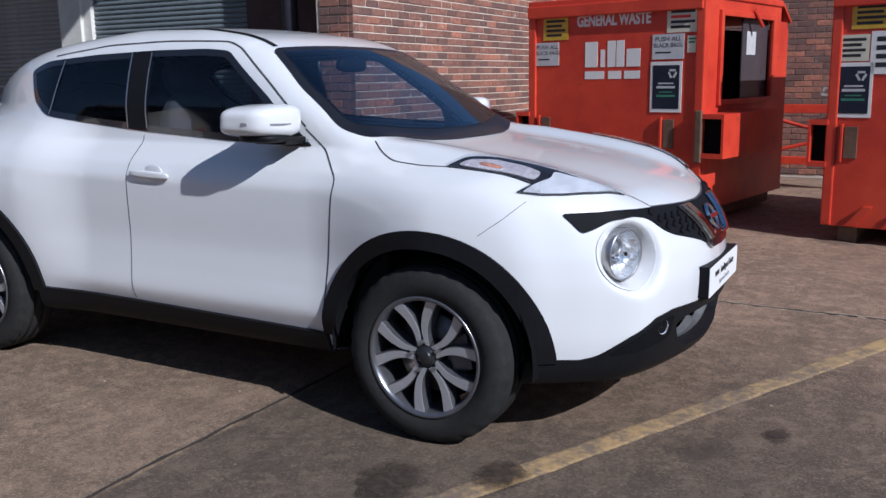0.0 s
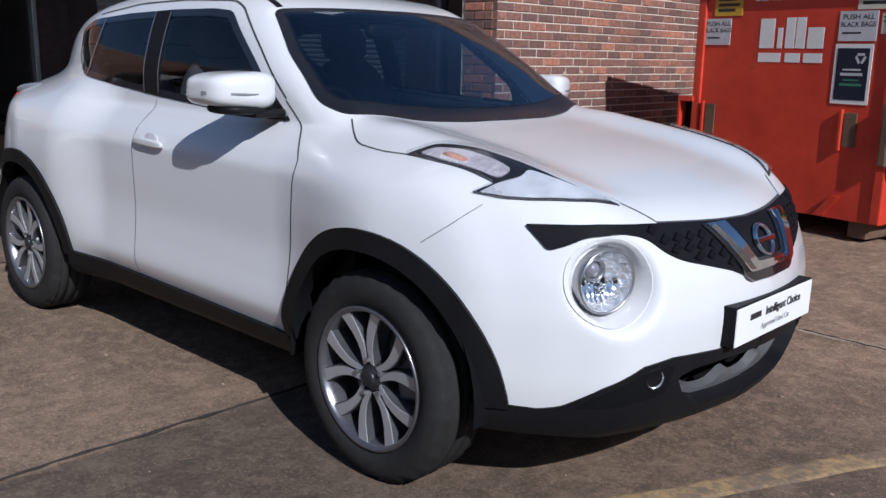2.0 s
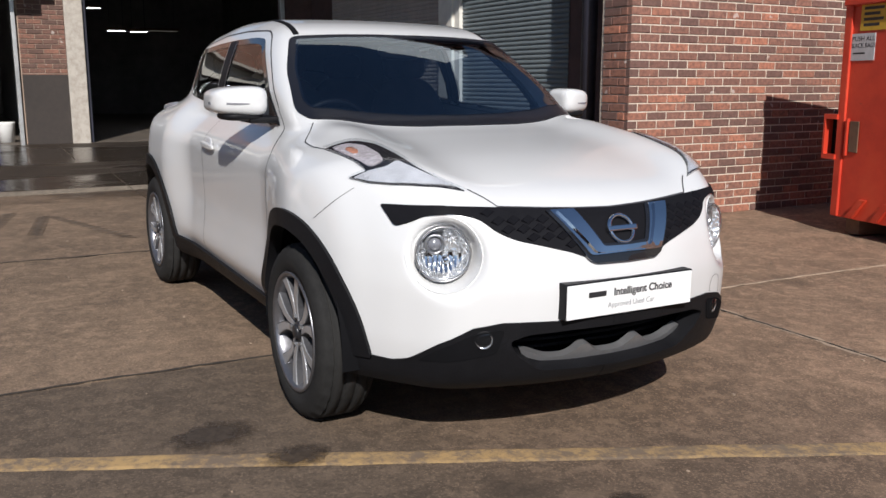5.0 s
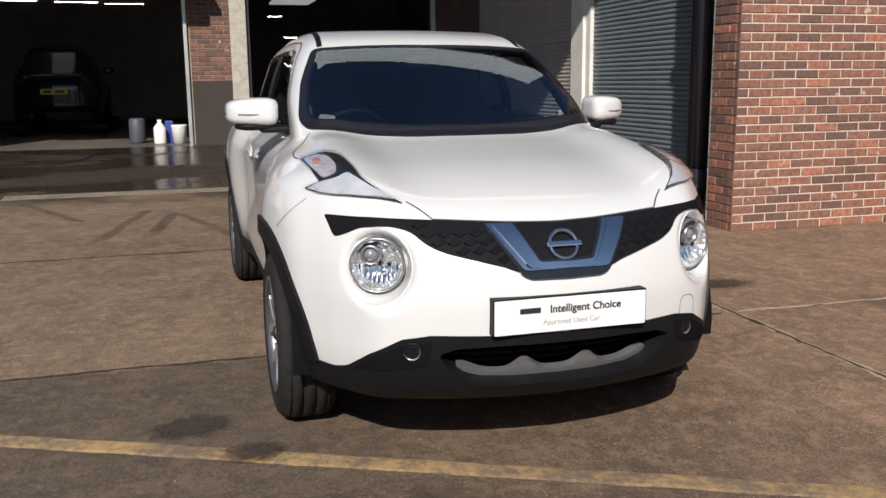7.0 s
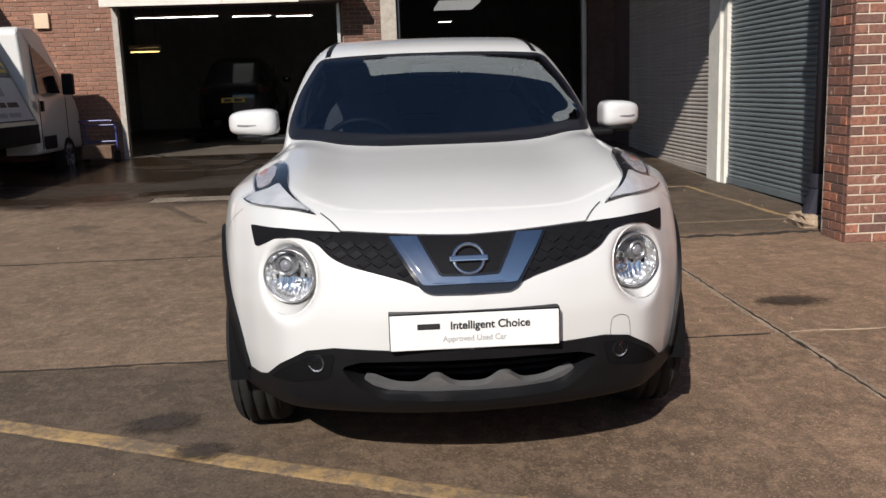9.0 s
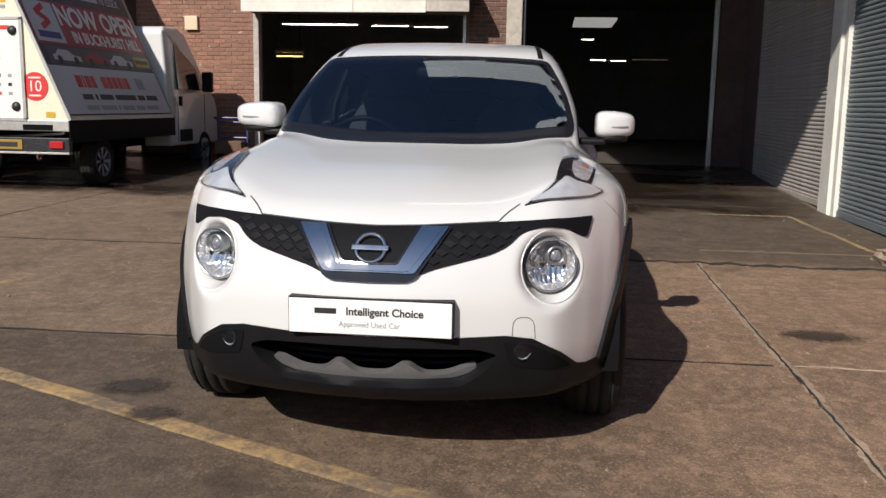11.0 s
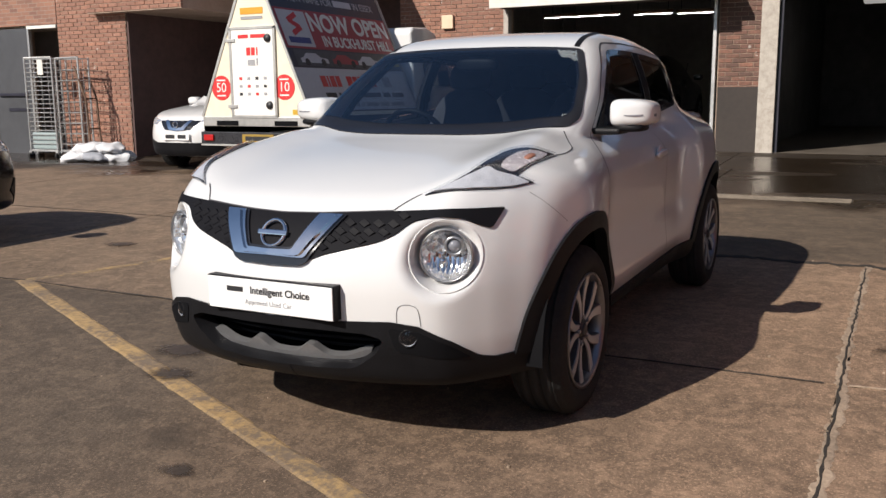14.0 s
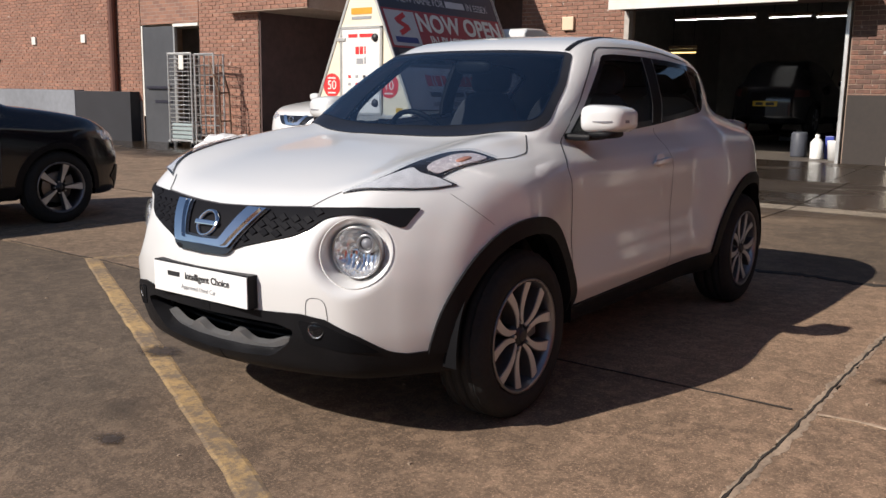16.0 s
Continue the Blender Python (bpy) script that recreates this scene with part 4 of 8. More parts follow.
def ribbon(shell, points, way, width=0.005, off=0.0012):
    """A thin dark line on the shell: the gap between two panels."""
    d, u, v = basis(way)
    pts = np.array(dense(points, 0.02, False))
    # soften corners
    for _ in range(3):
        pts[1:-1] = (pts[:-2] + 2 * pts[1:-1] + pts[2:]) / 4
    q = pts - (pts @ d)[:, None] * d + (np.mean(pts @ d) - 0.7) * d
    tan = np.gradient(q, axis=0)
    tan /= np.linalg.norm(tan, axis=1, keepdims=True)
    side = np.cross(tan, d)
    bm = bmesh.new()
    rows = []
    for s in (-0.5, 0.5):
        st = q + side * s * width
        on = shell.hit(st, np.broadcast_to(d, st.shape), far=1.6, n=64)
        nor = shell.normal(on)
        rows.append([None if np.isnan(p[0]) else bm.verts.new(p + m * off) for p, m in zip(on, nor)])
    for i in range(len(pts) - 1):
        quad = (rows[0][i], rows[0][i + 1], rows[1][i + 1], rows[1][i])
        if None not in quad:
            bm.faces.new(quad)
    return bm


def both(name, make, material, car, label="", smooth=True):
    """A part on the left side of the car and its mirror image on the right."""
    bm = make
    other = mirrored(bm)
    a = part(name, bm, material, car, label, smooth, recalc=False)
    b = part(name, other, material, car, label, smooth, recalc=False)
    return a, b


def skin_part(name, shell, car, material, cutouts, arches, arch_r, cell=0.022, lo=(-3.45, -1.0, 0.1), hi=(1.0, 1.0, 1.65), spine=((-2.5, 0, 0.75), (0.1, 0, 0.62))):
    """The painted body, with its window openings and wheel arches cut out. cutouts: (outline, way, inset)."""
    p, faces = shell.skin(lo, hi, cell, *spine)
    nor = shell.normal(p)
    gone = np.zeros(len(p), bool)
    for outline, way, inset in cutouts:
        d, u, v = basis(way)
        poly = np.array([(np.array(q) @ u, np.array(q) @ v) for q in outline])
        flat = np.stack([p @ u, p @ v], 1)
        facing = nor @ d < -0.05
        cut = inside_poly(flat, poly) & facing
        cut[cut] &= edge_dist(flat[cut], poly) > inset
        gone |= cut
    for ax, az in arches:
        gone |= (np.abs(p[:, 1]) > 0.45) & ((p[:, 0] - ax) ** 2 + (p[:, 2] - az) ** 2 < arch_r ** 2)
    me = bpy.data.meshes.new(name)
    keep = [f for f in faces if not gone[list(f)].any()]
    me.from_pydata([tuple(q) for q in p], [], keep)
    bm = bmesh.new()
    bm.from_mesh(me)
    bpy.data.meshes.remove(me)
    bmesh.ops.delete(bm, geom=[w for w in bm.verts if not w.link_faces], context="VERTS")
    return part(name, bm, material, car, "", True)


def sweep(points, r, seg=8):
    """A thin round bar along points."""
    bm = bmesh.new()
    pts = [Vector(p) for p in points]
    rings = []
    for i, p in enumerate(pts):
        way = (pts[min(i + 1, len(pts) - 1)] - pts[max(i - 1, 0)]).normalized()
        side = way.cross(Vector((0, 0, 1))).normalized()
        up = side.cross(way)
        rings.append([bm.verts.new(p + (side * math.cos(k * math.tau / seg) + up * math.sin(k * math.tau / seg)) * r) for k in range(seg)])
    for a, b in zip(rings, rings[1:]):
        for k in range(seg):
            bm.faces.new((a[k], a[(k + 1) % seg], b[(k + 1) % seg], b[k]))
    bm.faces.new(rings[0])
    bm.faces.new(rings[-1])
    return bm


def rounded_form(sx, sy, sz, power=3.0, seg=20, cut_x=None):
    """A superellipsoid."""
    bm = bmesh.new()
    bmesh.ops.create_icosphere(bm, subdivisions=4, radius=1)
    for v in bm.verts:
        c = v.co
        n = (abs(c.x) ** power + abs(c.y) ** power + abs(c.z) ** power) ** (1 / power)
        v.co = Vector((c.x / n * sx, c.y / n * sy, c.z / n * sz))
        if cut_x is not None and v.co.x < cut_x:
            v.co.x = cut_x + (v.co.x - cut_x) * 0.15
    return bm


# ---- wheels ----
# half the gap between a pair of spokes, from hub to rim
PETAL = curve([(0.15, 0.03), (0.2, 0.05), (0.35, 0.15), (0.5, 0.215), (0.7, 0.258), (1.0, 0.27)])


def wheel_meshes(r, rim_r, width, spokes, style):
    """Meshes of a wheel about the y axis, its outer face towards +y."""
    lay = Matrix.Rotation(-math.pi / 2, 4, "X")
    h = width / 2
    steps = 90
    prof = [(rim_r - 0.012, h - 0.022), (rim_r + 0.004, h - 0.006), (rim_r + 0.03, h + 0.002), (r - 0.06, h + 0.004), (r - 0.03, h - 0.004), (r - 0.014, h - 0.016), (r - 0.004, h - 0.034)]
    tread = []
    for c in (0.066, 0.024, -0.024, -0.066):
        y = c * width / 0.215
        tread += [(r, y + 0.006), (r - 0.009, y + 0.004), (r - 0.009, y - 0.004), (r, y - 0.006)]
    prof = prof + tread + [(a, -b) for a, b in reversed(prof)]
    bm = bmesh.new()
    rings = []
    for j, (pr, ph) in enumerate(prof):
        ring = []
        for k in range(steps):
            a = 2 * math.pi * k / steps
            q = pr - (0.006 if (k % 3 == 0 and (5 <= j <= 7 or len(prof) - 8 <= j <= len(prof) - 6)) else 0)
            ring.append(bm.verts.new((q * math.cos(a), q * math.sin(a), ph)))
        rings.append(ring)
    for a, b in zip(rings, rings[1:]):
        for k in range(steps):
            bm.faces.new((a[k], a[(k + 1) % steps], b[(k + 1) % steps], b[k]))
    bmesh.ops.transform(bm, matrix=lay, verts=bm.verts)
    tyre = mesh_of("tyre", bm, RUBBER, True)
    bm = bmesh.new()
    spin(bm, [(rim_r + 0.002, h - 0.008), (rim_r + 0.004, h - 0.001), (rim_r - 0.004, h + 0.001), (rim_r - 0.012, h - 0.006), (rim_r - 0.02, h - 0.03), (rim_r - 0.03, -h + 0.03), (rim_r, -h + 0.01)], lay, 64)
    barrel = mesh_of("rim_barrel", bm, RIM_GREY, True)

    def bar(bm, pts, z0, z1):
        """A flat-faced spoke: outline pts in the wheel's plane, extruded, its edge chamfered."""
        top = [bm.verts.new((x, y, z1 - 0.02 * min(1, math.hypot(x, y) / rim_r) ** 0 * 0)) for x, y in pts]
        cx, cy = sum(p[0] for p in pts) / len(pts), sum(p[1] for p in pts) / len(pts)
        low = [bm.verts.new((cx + (x - cx) * 1.25, cy + (y - cy) * 1.12, z0)) for x, y in pts]
        f = bm.faces.new(top)
        for i in range(len(pts)):
            j = (i + 1) % len(pts)
            bm.faces.new((top[i], low[i], low[j], top[j]))

    spoke_set = []
    for k in range(spokes):
        a0 = 2 * math.pi * k / spokes + math.pi / 2
        for sgn in (-1, 1):
            face, under = bmesh.new(), bmesh.new()
            line = []
            for i in range(9):
                t = i / 8
                rad = 0.045 + (rim_r - 0.05) * t
                if style[1] > 0.1:
                    swing = sgn * math.asin(float(PETAL(rad / rim_r)) * rim_r / rad)
                else:
                    swing = sgn * (style[0] + style[1] * math.sin(math.pi * min(1, t * 0.95)) + style[2] * t)
                half = style[3] * (0.4 + 0.75 * t)
                line.append((rad, a0 + swing, half))
            left = [(q * math.cos(a) - w * math.sin(a), q * math.sin(a) + w * math.cos(a)) for q, a, w in line]
            right = [(q * math.cos(a) + w * math.sin(a), q * math.sin(a) - w * math.cos(a)) for q, a, w in line]
            for bmx, grow, z0, z1 in ((face, 1.0, h - 0.03, h - 0.012), (under, 1.22, h - 0.075, h - 0.016)):
                for i in range(8):
                    quad = []
                    for (x, y), (cx, cy) in ((left[i], right[i]), (left[i + 1], right[i + 1]), (right[i + 1], left[i + 1]), (right[i], left[i])):
                        mx, my = (x + cx) / 2, (y + cy) / 2
                        quad.append((mx + (x - mx) * grow, my + (y - my) * grow))
                    top = [bmx.verts.new((x, y, z1 - 0.012 * (1 - math.hypot(x, y) / rim_r))) for x, y in quad]
                    low = [bmx.verts.new((x, y, z0 - 0.012 * (1 - math.hypot(x, y) / rim_r))) for x, y in quad]
                    bmx.faces.new(top)
                    for p, q in ((0, 1), (2, 3)) + (((1, 2),) if i == 7 else ()) + (((3, 0),) if i == 0 else ()):
                        bmx.faces.new((top[p], low[p], low[q], top[q]))
            for bmx, label, mat in ((face, "spoke", MACHINED), (under, "spoke_back", DARK_ALLOY)):
                bmesh.ops.remove_doubles(bmx, verts=bmx.verts, dist=0.0005)
                bmesh.ops.transform(bmx, matrix=lay, verts=bmx.verts)
                spoke_set.append((label, mesh_of(label, bmx, mat)))
    hub = mesh_of("hub", spin(bmesh.new(), [(0.0, h - 0.014), (0.028, h - 0.016), (0.032, h - 0.022), (0.05, h - 0.03), (0.058, h - 0.05), (0.06, h - 0.09)], lay, 32), HUB_BLACK, True)
    nuts = []
    for k in range(5):
        a = 2 * math.pi * k / 5 + 0.3
        nuts.append(mesh_of("wheel_nut", tube(bmesh.new(), (0.057 * math.cos(a), h - 0.04, 0.057 * math.sin(a)), (0.057 * math.cos(a), h - 0.012, 0.057 * math.sin(a)), 0.0085, 6), SATIN))
    cap = mesh_of("centre_cap", spin(bmesh.new(), [(0.0, h - 0.008), (0.02, h - 0.008), (0.026, h - 0.011), (0.027, h - 0.016)], lay, 24), HUB_BLACK, True)
    disc = mesh_of("brake_disc", spin(bmesh.new(), [(0.03, 0.02), (0.148, 0.02), (0.15, 0.015), (0.15, -0.005), (0.03, -0.005)], lay, 40), DISC, True)
    back = mesh_of("back_plate", spin(bmesh.new(), [(0.0, -0.03), (rim_r - 0.035, -0.03)], lay, 40), VOID)
    caliper = mesh_of("caliper", boxed(-0.165, -0.08, -0.03, 0.05, -0.07, 0.07, bevel=0.012), DARK_ALLOY)
    return [("tyre", tyre), ("rim_barrel", barrel), ("hub", hub), ("centre_cap", cap), ("brake_disc", disc), ("back_plate", back), ("caliper", caliper)] + [("wheel_nut", n) for n in nuts] + spoke_set


def fit_wheel(car, meshes, x, y, z, turn=0.0):
    w = new("wheel")
    w.parent = car
    w.matrix_local = pose(x, y, z, 0, turn, 0 if y > 0 else 180)
    for name, me in meshes:
        o = new(name, me)
        o.parent = w
    return w


# ---- the white crossover ----
def fold(half):
    """A closed outline from its left half, given from the top middle to the bottom middle."""
    return list(half) + flip(reversed([p for p in half if abs(p[1]) > 1e-6]))


def white_crossover():
    sh = crossover_shell()
    car = thing("crossover_car", "glossy white compact crossover car with black wheel arches", "car", pose(0, 0.008, -0.01, 0, 0.573, 0))
    DOWN, LEFTWARD, BACK = (0, 0, -1), (0, -1, 0), (-1, 0, 0)
    # openings
    ws_half = [(-0.845, 0, 1.468), (-0.855, 0.22, 1.467), (-0.872, 0.42, 1.45), (-0.885, 0.545, 1.43, 0.03), (-0.68, 0.63, 1.25), (-0.47, 0.672, 1.13), (-0.33, 0.645, 1.097, 0.08), (-0.245, 0.45, 1.09), (-0.18, 0.22, 1.08), (-0.166, 0, 1.077)]
    ws = fillet(fold(ws_half), 0.05)
    win = fillet([(-0.585, 0.7, 1.068, 0.015), (-1.0, 0.69, 1.078), (-1.5, 0.68, 1.106), (-1.85, 0.68, 1.135), (-2.13, 0.69, 1.165, 0.05), (-2.235, 0.66, 1.235, 0.03), (-2.315, 0.6, 1.37, 0.03), (-2.2, 0.585, 1.415, 0.05), (-1.85, 0.565, 1.442), (-1.5, 0.56, 1.455), (-1.2, 0.556, 1.457), (-1.075, 0.558, 1.447, 0.03), (-0.82, 0.63, 1.262)], 0.03)
    R = 0.334
    arches = ((0.0, R + 0.005), (-2.53, R + 0.005))
    bowls = []
    for s in (1, -1):
        ax = Vector((0.94, 0.34 * s, 0.0)).normalized()
        e = Vector((-ax.y, ax.x, 0))
        mid = Vector((0.695, 0.597 * s, 0.724))
        bowls.append(([tuple(mid + (e * math.cos(k * math.tau / 40) + Vector((0, 0, 1)) * math.sin(k * math.tau / 40)) * 0.08) for k in range(40)], tuple(-ax), 0.0))
    intake = fillet(fold([(0.86, 0, 0.485), (0.81, 0.36, 0.48), (0.79, 0.43, 0.455), (0.8, 0.4, 0.39), (0.82, 0.31, 0.325), (0.86, 0, 0.318)]), 0.01)
    skin_part("body_shell", sh, car, WHITE_PAINT, bowls + [(intake, BACK, 0.0), (ws, DOWN, 0.034), (win, LEFTWARD, 0.024), (flip(win), (0, 1, 0), 0.024)], arches, 0.425, 0.018)

    for rim, way, _ in bowls:
        mid = np.mean(rim, 0)
        ring = [tuple(mid + (np.array(p) - mid) * 0.122 / 0.08) for p in rim]
        part("lamp_bowl", patch(sh, ring, way, 0.004, 0.006, 0.007, 0.006, hole=[tuple(mid + (np.array(p) - mid) * 0.088 / 0.08) for p in rim]), WHITE_PAINT, car, "white bowl round the headlamp", True, recalc=False)

    # glass with black printed borders
    def shrink(outline, way, by):
        d, u, v = basis(way)
        f = np.array([(np.array(p) @ u, np.array(p) @ v) for p in outline])
        out = []
        area = np.sum(f[:, 0] * np.roll(f[:, 1], -1) - f[:, 1] * np.roll(f[:, 0], -1))
        for i, p in enumerate(outline):
            t = f[(i + 1) % len(f)] - f[i - 1]
            nrm = np.array((-t[1], t[0])) / (np.linalg.norm(t) + 1e-9) * (1 if area > 0 else -1)
            out.append(np.array(p, float) + (nrm[0] * u + nrm[1] * v) * by)
        return out

    # the glass stops short; an added black strip imitates its dark foot
    ws_glass = fillet(fold([(min(p[0], -0.235 - 0.33 * p[1] ** 2), *p[1:]) if p[0] > -0.4 else p for p in ws_half]), 0.05)
    ws_in = shrink(ws_glass, DOWN, 0.042)
    screen = part("windscreen", patch(sh, shrink(ws_glass, DOWN, 0.034), DOWN, 0.008, 0.006, 0.03), SCREEN, car, "dark reflective windscreen", True, recalc=False)
    part("windscreen_border", patch(sh, ws, DOWN, 0.0045, 0.012, 0.014, hole=ws_in), GLASS_BORDER, screen, "black border of the windscreen", True, recalc=False)
    win_in = shrink(win, LEFTWARD, 0.028)
    for s in (1, -1):
        o, i, way = (win, win_in, LEFTWARD) if s > 0 else (flip(win), flip(win_in), (0, 1, 0))
        frame_ob = part("window_frame", patch(sh, o, way, 0.003, 0.02, 0.03, hole=i), GLOSS_BLACK, car, "black window surround", True, recalc=False)
        edge_pts = dense(i, 0.02)
        fwd = [p for p in edge_pts if p[0] > -1.52]
        aft = [p for p in edge_pts if p[0] < -1.56]
        part("front_window", patch(sh, fwd, way, 0.001, 0.004, 0.04), GLASS, car, "dark side window", True, recalc=False)
        part("rear_window", patch(sh, aft, way, 0.001, 0.004, 0.04), TINTED, car, "tinted rear side window", True, recalc=False)
        part("door_pillar", patch(sh, [(-1.485, s * 0.68, 1.11), (-1.59, s * 0.68, 1.115), (-1.63, s * 0.56, 1.447), (-1.515, s * 0.56, 1.45)], way, 0.005, 0.02, 0.03), TRIM, frame_ob, "", True, recalc=False)
        for xa, xb in ((-1.478, -1.512), (-1.594, -1.632), (-2.1, -2.06)):
            part("window_trim", ribbon(sh, [(xa, s * 0.68, 1.12 if xa > -2 else 1.17), (xb, s * 0.56, 1.445 if xa > -2 else 1.415)], way, 0.007, 0.0065), SATIN, frame_ob, "thin bright trim strip", True)
    rear_glass = fillet(fold([(-2.86, 0, 1.33), (-2.82, 0.45, 1.3, 0.08), (-2.93, 0.58, 1.12, 0.06), (-3.06, 0.3, 1.1), (-3.08, 0, 1.1)]), 0.05)
    part("rear_screen", patch(sh, rear_glass, (1, 0, -0.7), 0.003, 0.01, 0.04), GLOSS_BLACK, car, "dark rear screen", True, recalc=False)
    # black strips along the roof edge
    for s in (1, -1):
        part("roof_strip", ribbon(sh, [(-0.9, s * 0.505, 1.46), (-1.06, s * 0.49, 1.51), (-1.5, s * 0.46, 1.55), (-2.2, s * 0.44, 1.5), (-2.6, s * 0.42, 1.4)], DOWN, 0.026, 0.002), TRIM, car, "black roof strip", True)
        part("roof_seam", ribbon(sh, [(-0.62, s * 0.675, 1.14), (-0.83, s * 0.612, 1.31), (-1.02, s * 0.55, 1.45), (-1.1, s * 0.536, 1.48), (-1.45, s * 0.538, 1.487), (-1.8, s * 0.545, 1.475), (-2.15, s * 0.573, 1.435)], (0, -s, -0.3), 0.008), SEAM, car)

    # gaps between panels
    for s in (1, -1):
        way = (0, -s, 0)
        part("door_gap", ribbon(sh, [(-0.62, s * 0.67, 1.136), (-0.485, s * 0.736, 1.03), (-0.405, s * 0.798, 0.96), (-0.418, s * 0.82, 0.89), (-0.44, s * 0.815, 0.67), (-0.473, s * 0.8, 0.35)], way, 0.006), SEAM, car)
        part("door_gap", ribbon(sh, [(-1.5, s * 0.81, 1.09), (-1.502, s * 0.81, 0.9), (-1.505, s * 0.81, 0.62), (-1.496, s * 0.81, 0.38)], way, 0.004), SEAM, car)
        part("bonnet_gap", ribbon(sh, [(-0.325, s * 0.645, 1.09), (-0.275, s * 0.685, 1.06), (-0.195, s * 0.735, 1.03), (-0.065, s * 0.75, 1.02), (0.04, s * 0.738, 1.02)], (0, -s * 0.6, -1), 0.006), SEAM, car)
        part("bonnet_gap", ribbon(sh, [(0.6, s * 0.47, 0.912), (0.642, s * 0.432, 0.893), (0.682, s * 0.404, 0.866)], (-0.5, 0, -1), 0.005), SEAM, car)
        part("bumper_gap", ribbon(sh, [(0.352, s * 0.775, 0.914), (0.29, s * 0.83, 0.856), (0.21, s * 0.86, 0.797)], way, 0.0018), SEAM, car)
        part("bumper_gap", ribbon(sh, [(-3.02, s * 0.72, 0.84), (-2.93, s * 0.8, 0.8), (-2.85, s * 0.83, 0.72)], way, 0.003), SEAM, car)
    part("tow_cover_gap", ribbon(sh, [(0.755, 0.462, 0.5), (0.765, 0.462, 0.565), (0.762, 0.47, 0.574), (0.739, 0.525, 0.572), (0.735, 0.532, 0.56), (0.73, 0.536, 0.495)], BACK, 0.002), SEAM, car)
    part("bonnet_edge", ribbon(sh, fold([(0.762, 0, 0.853), (0.75, 0.145, 0.857), (0.72, 0.289, 0.864), (0.684, 0.404, 0.87)])[::1][:4][::-1] + flip([(0.75, 0.145, 0.857), (0.72, 0.289, 0.864), (0.684, 0.404, 0.87)]), BACK, 0.006), SEAM, car)

    # black cladding
    for ax, az in arches:
        ring = []
        for k in range(41):
            a = math.radians(2 + 176 * k / 40)
            ring.append((ax + 0.472 * math.cos(a), 0.85, az + 0.466 * math.sin(a)))
        for k in range(41):
            a = math.radians(178 - 176 * k / 40)
            ring.append((ax + 0.402 * math.cos(a), 0.85, az + 0.402 * math.sin(a)))
        both("arch_cladding", patch(sh, ring, LEFTWARD, 0.014, 0.05, 0.025, 0.014), TRIM, car, "black plastic wheel arch moulding")
        well = bmesh.new()
        for i in range(25):
            a = math.radians(-6 + 192 * i / 24)
            for y in (0.45, 0.84):
                well.verts.new((ax + 0.418 * math.cos(a), y, az + 0.418 * math.sin(a)))
        well.verts.ensure_lookup_table()
        for i in range(24):
            well.faces.new((well.verts[2 * i], well.verts[2 * i + 1], well.verts[2 * i + 3], well.verts[2 * i + 2]))
        both("wheel_well", well, VOID, car, "dark wheel well liner")
    both("sill", patch(sh, fillet([(-0.46, 0.8, 0.352), (-1.5, 0.8, 0.37), (-2.1, 0.8, 0.375), (-2.1, 0.8, 0.275), (-0.46, 0.8, 0.27)], 0.01), LEFTWARD, 0.014, 0.05, 0.03), TRIM, car, "black sill moulding")
    mouth = [(0.86, 0, 0.474), (0.84, 0.2, 0.474), (0.81, 0.35, 0.468, 0.02), (0.79, 0.415, 0.448, 0.02), (0.8, 0.385, 0.395, 0.02), (0.82, 0.31, 0.336, 0.03), (0.85, 0.15, 0.329), (0.86, 0, 0.328)]
    half = [(0.85, 0, 0.508), (0.835, 0.25, 0.508), (0.777, 0.434, 0.512), (0.738, 0.522, 0.497), (0.672, 0.615, 0.438), (0.6, 0.683, 0.374, 0.02), (0.553, 0.719, 0.362), (0.465, 0.775, 0.364), (0.41, 0.82, 0.36), (0.41, 0.82, 0.275), (0.6, 0.68, 0.275), (0.7, 0.5, 0.275), (0.78, 0.25, 0.275), (0.8, 0, 0.275)]
    both("lower_bumper", patch(sh, fillet(half + mouth[::-1], 0.004), (-0.93, -0.36, 0), 0.006, 0.075, 0.018), TRIM, car, "black plastic lower bumper")
    part("bumper_middle", patch(sh, fillet(fold([(0.85, 0, 0.506), (0.85, 0.05, 0.506), (0.85, 0.05, 0.476), (0.85, 0, 0.476)]), 0.002), BACK, 0.0075, 0.07, 0.02), TRIM, car, "black plastic lower bumper", True, recalc=False)
    part("bumper_lip", patch(sh, fillet(fold([(0.85, 0, 0.327), (0.85, 0.05, 0.327), (0.85, 0.05, 0.278), (0.85, 0, 0.278)]), 0.002), BACK, 0.0075, 0.07, 0.02), TRIM, car, "black plastic lower bumper", True, recalc=False)
    # added black backing in place of the intake's deep shade
    part("intake_back", boxed(0.62, 0.66, -0.45, 0.45, 0.29, 0.5), VOID, car, "black backing for the shade in the lower air intake")
    for z in (0.385, 0.41, 0.435):
        part("intake_bar", sweep([(0.725 - 0.35 * y * y, y, z) for y in np.linspace(-0.36, 0.36, 15)], 0.006), TRIM, car)
    skid_half = [(0.84, 0, 0.346), (0.84, 0.055, 0.348, 0.03), (0.84, 0.105, 0.386, 0.012), (0.84, 0.13, 0.386, 0.012), (0.82, 0.18, 0.347, 0.03), (0.8, 0.26, 0.35, 0.04), (0.78, 0.33, 0.38, 0.01), (0.77, 0.36, 0.386, 0.008), (0.775, 0.345, 0.362), (0.79, 0.28, 0.337), (0.82, 0.15, 0.328), (0.83, 0, 0.327)]
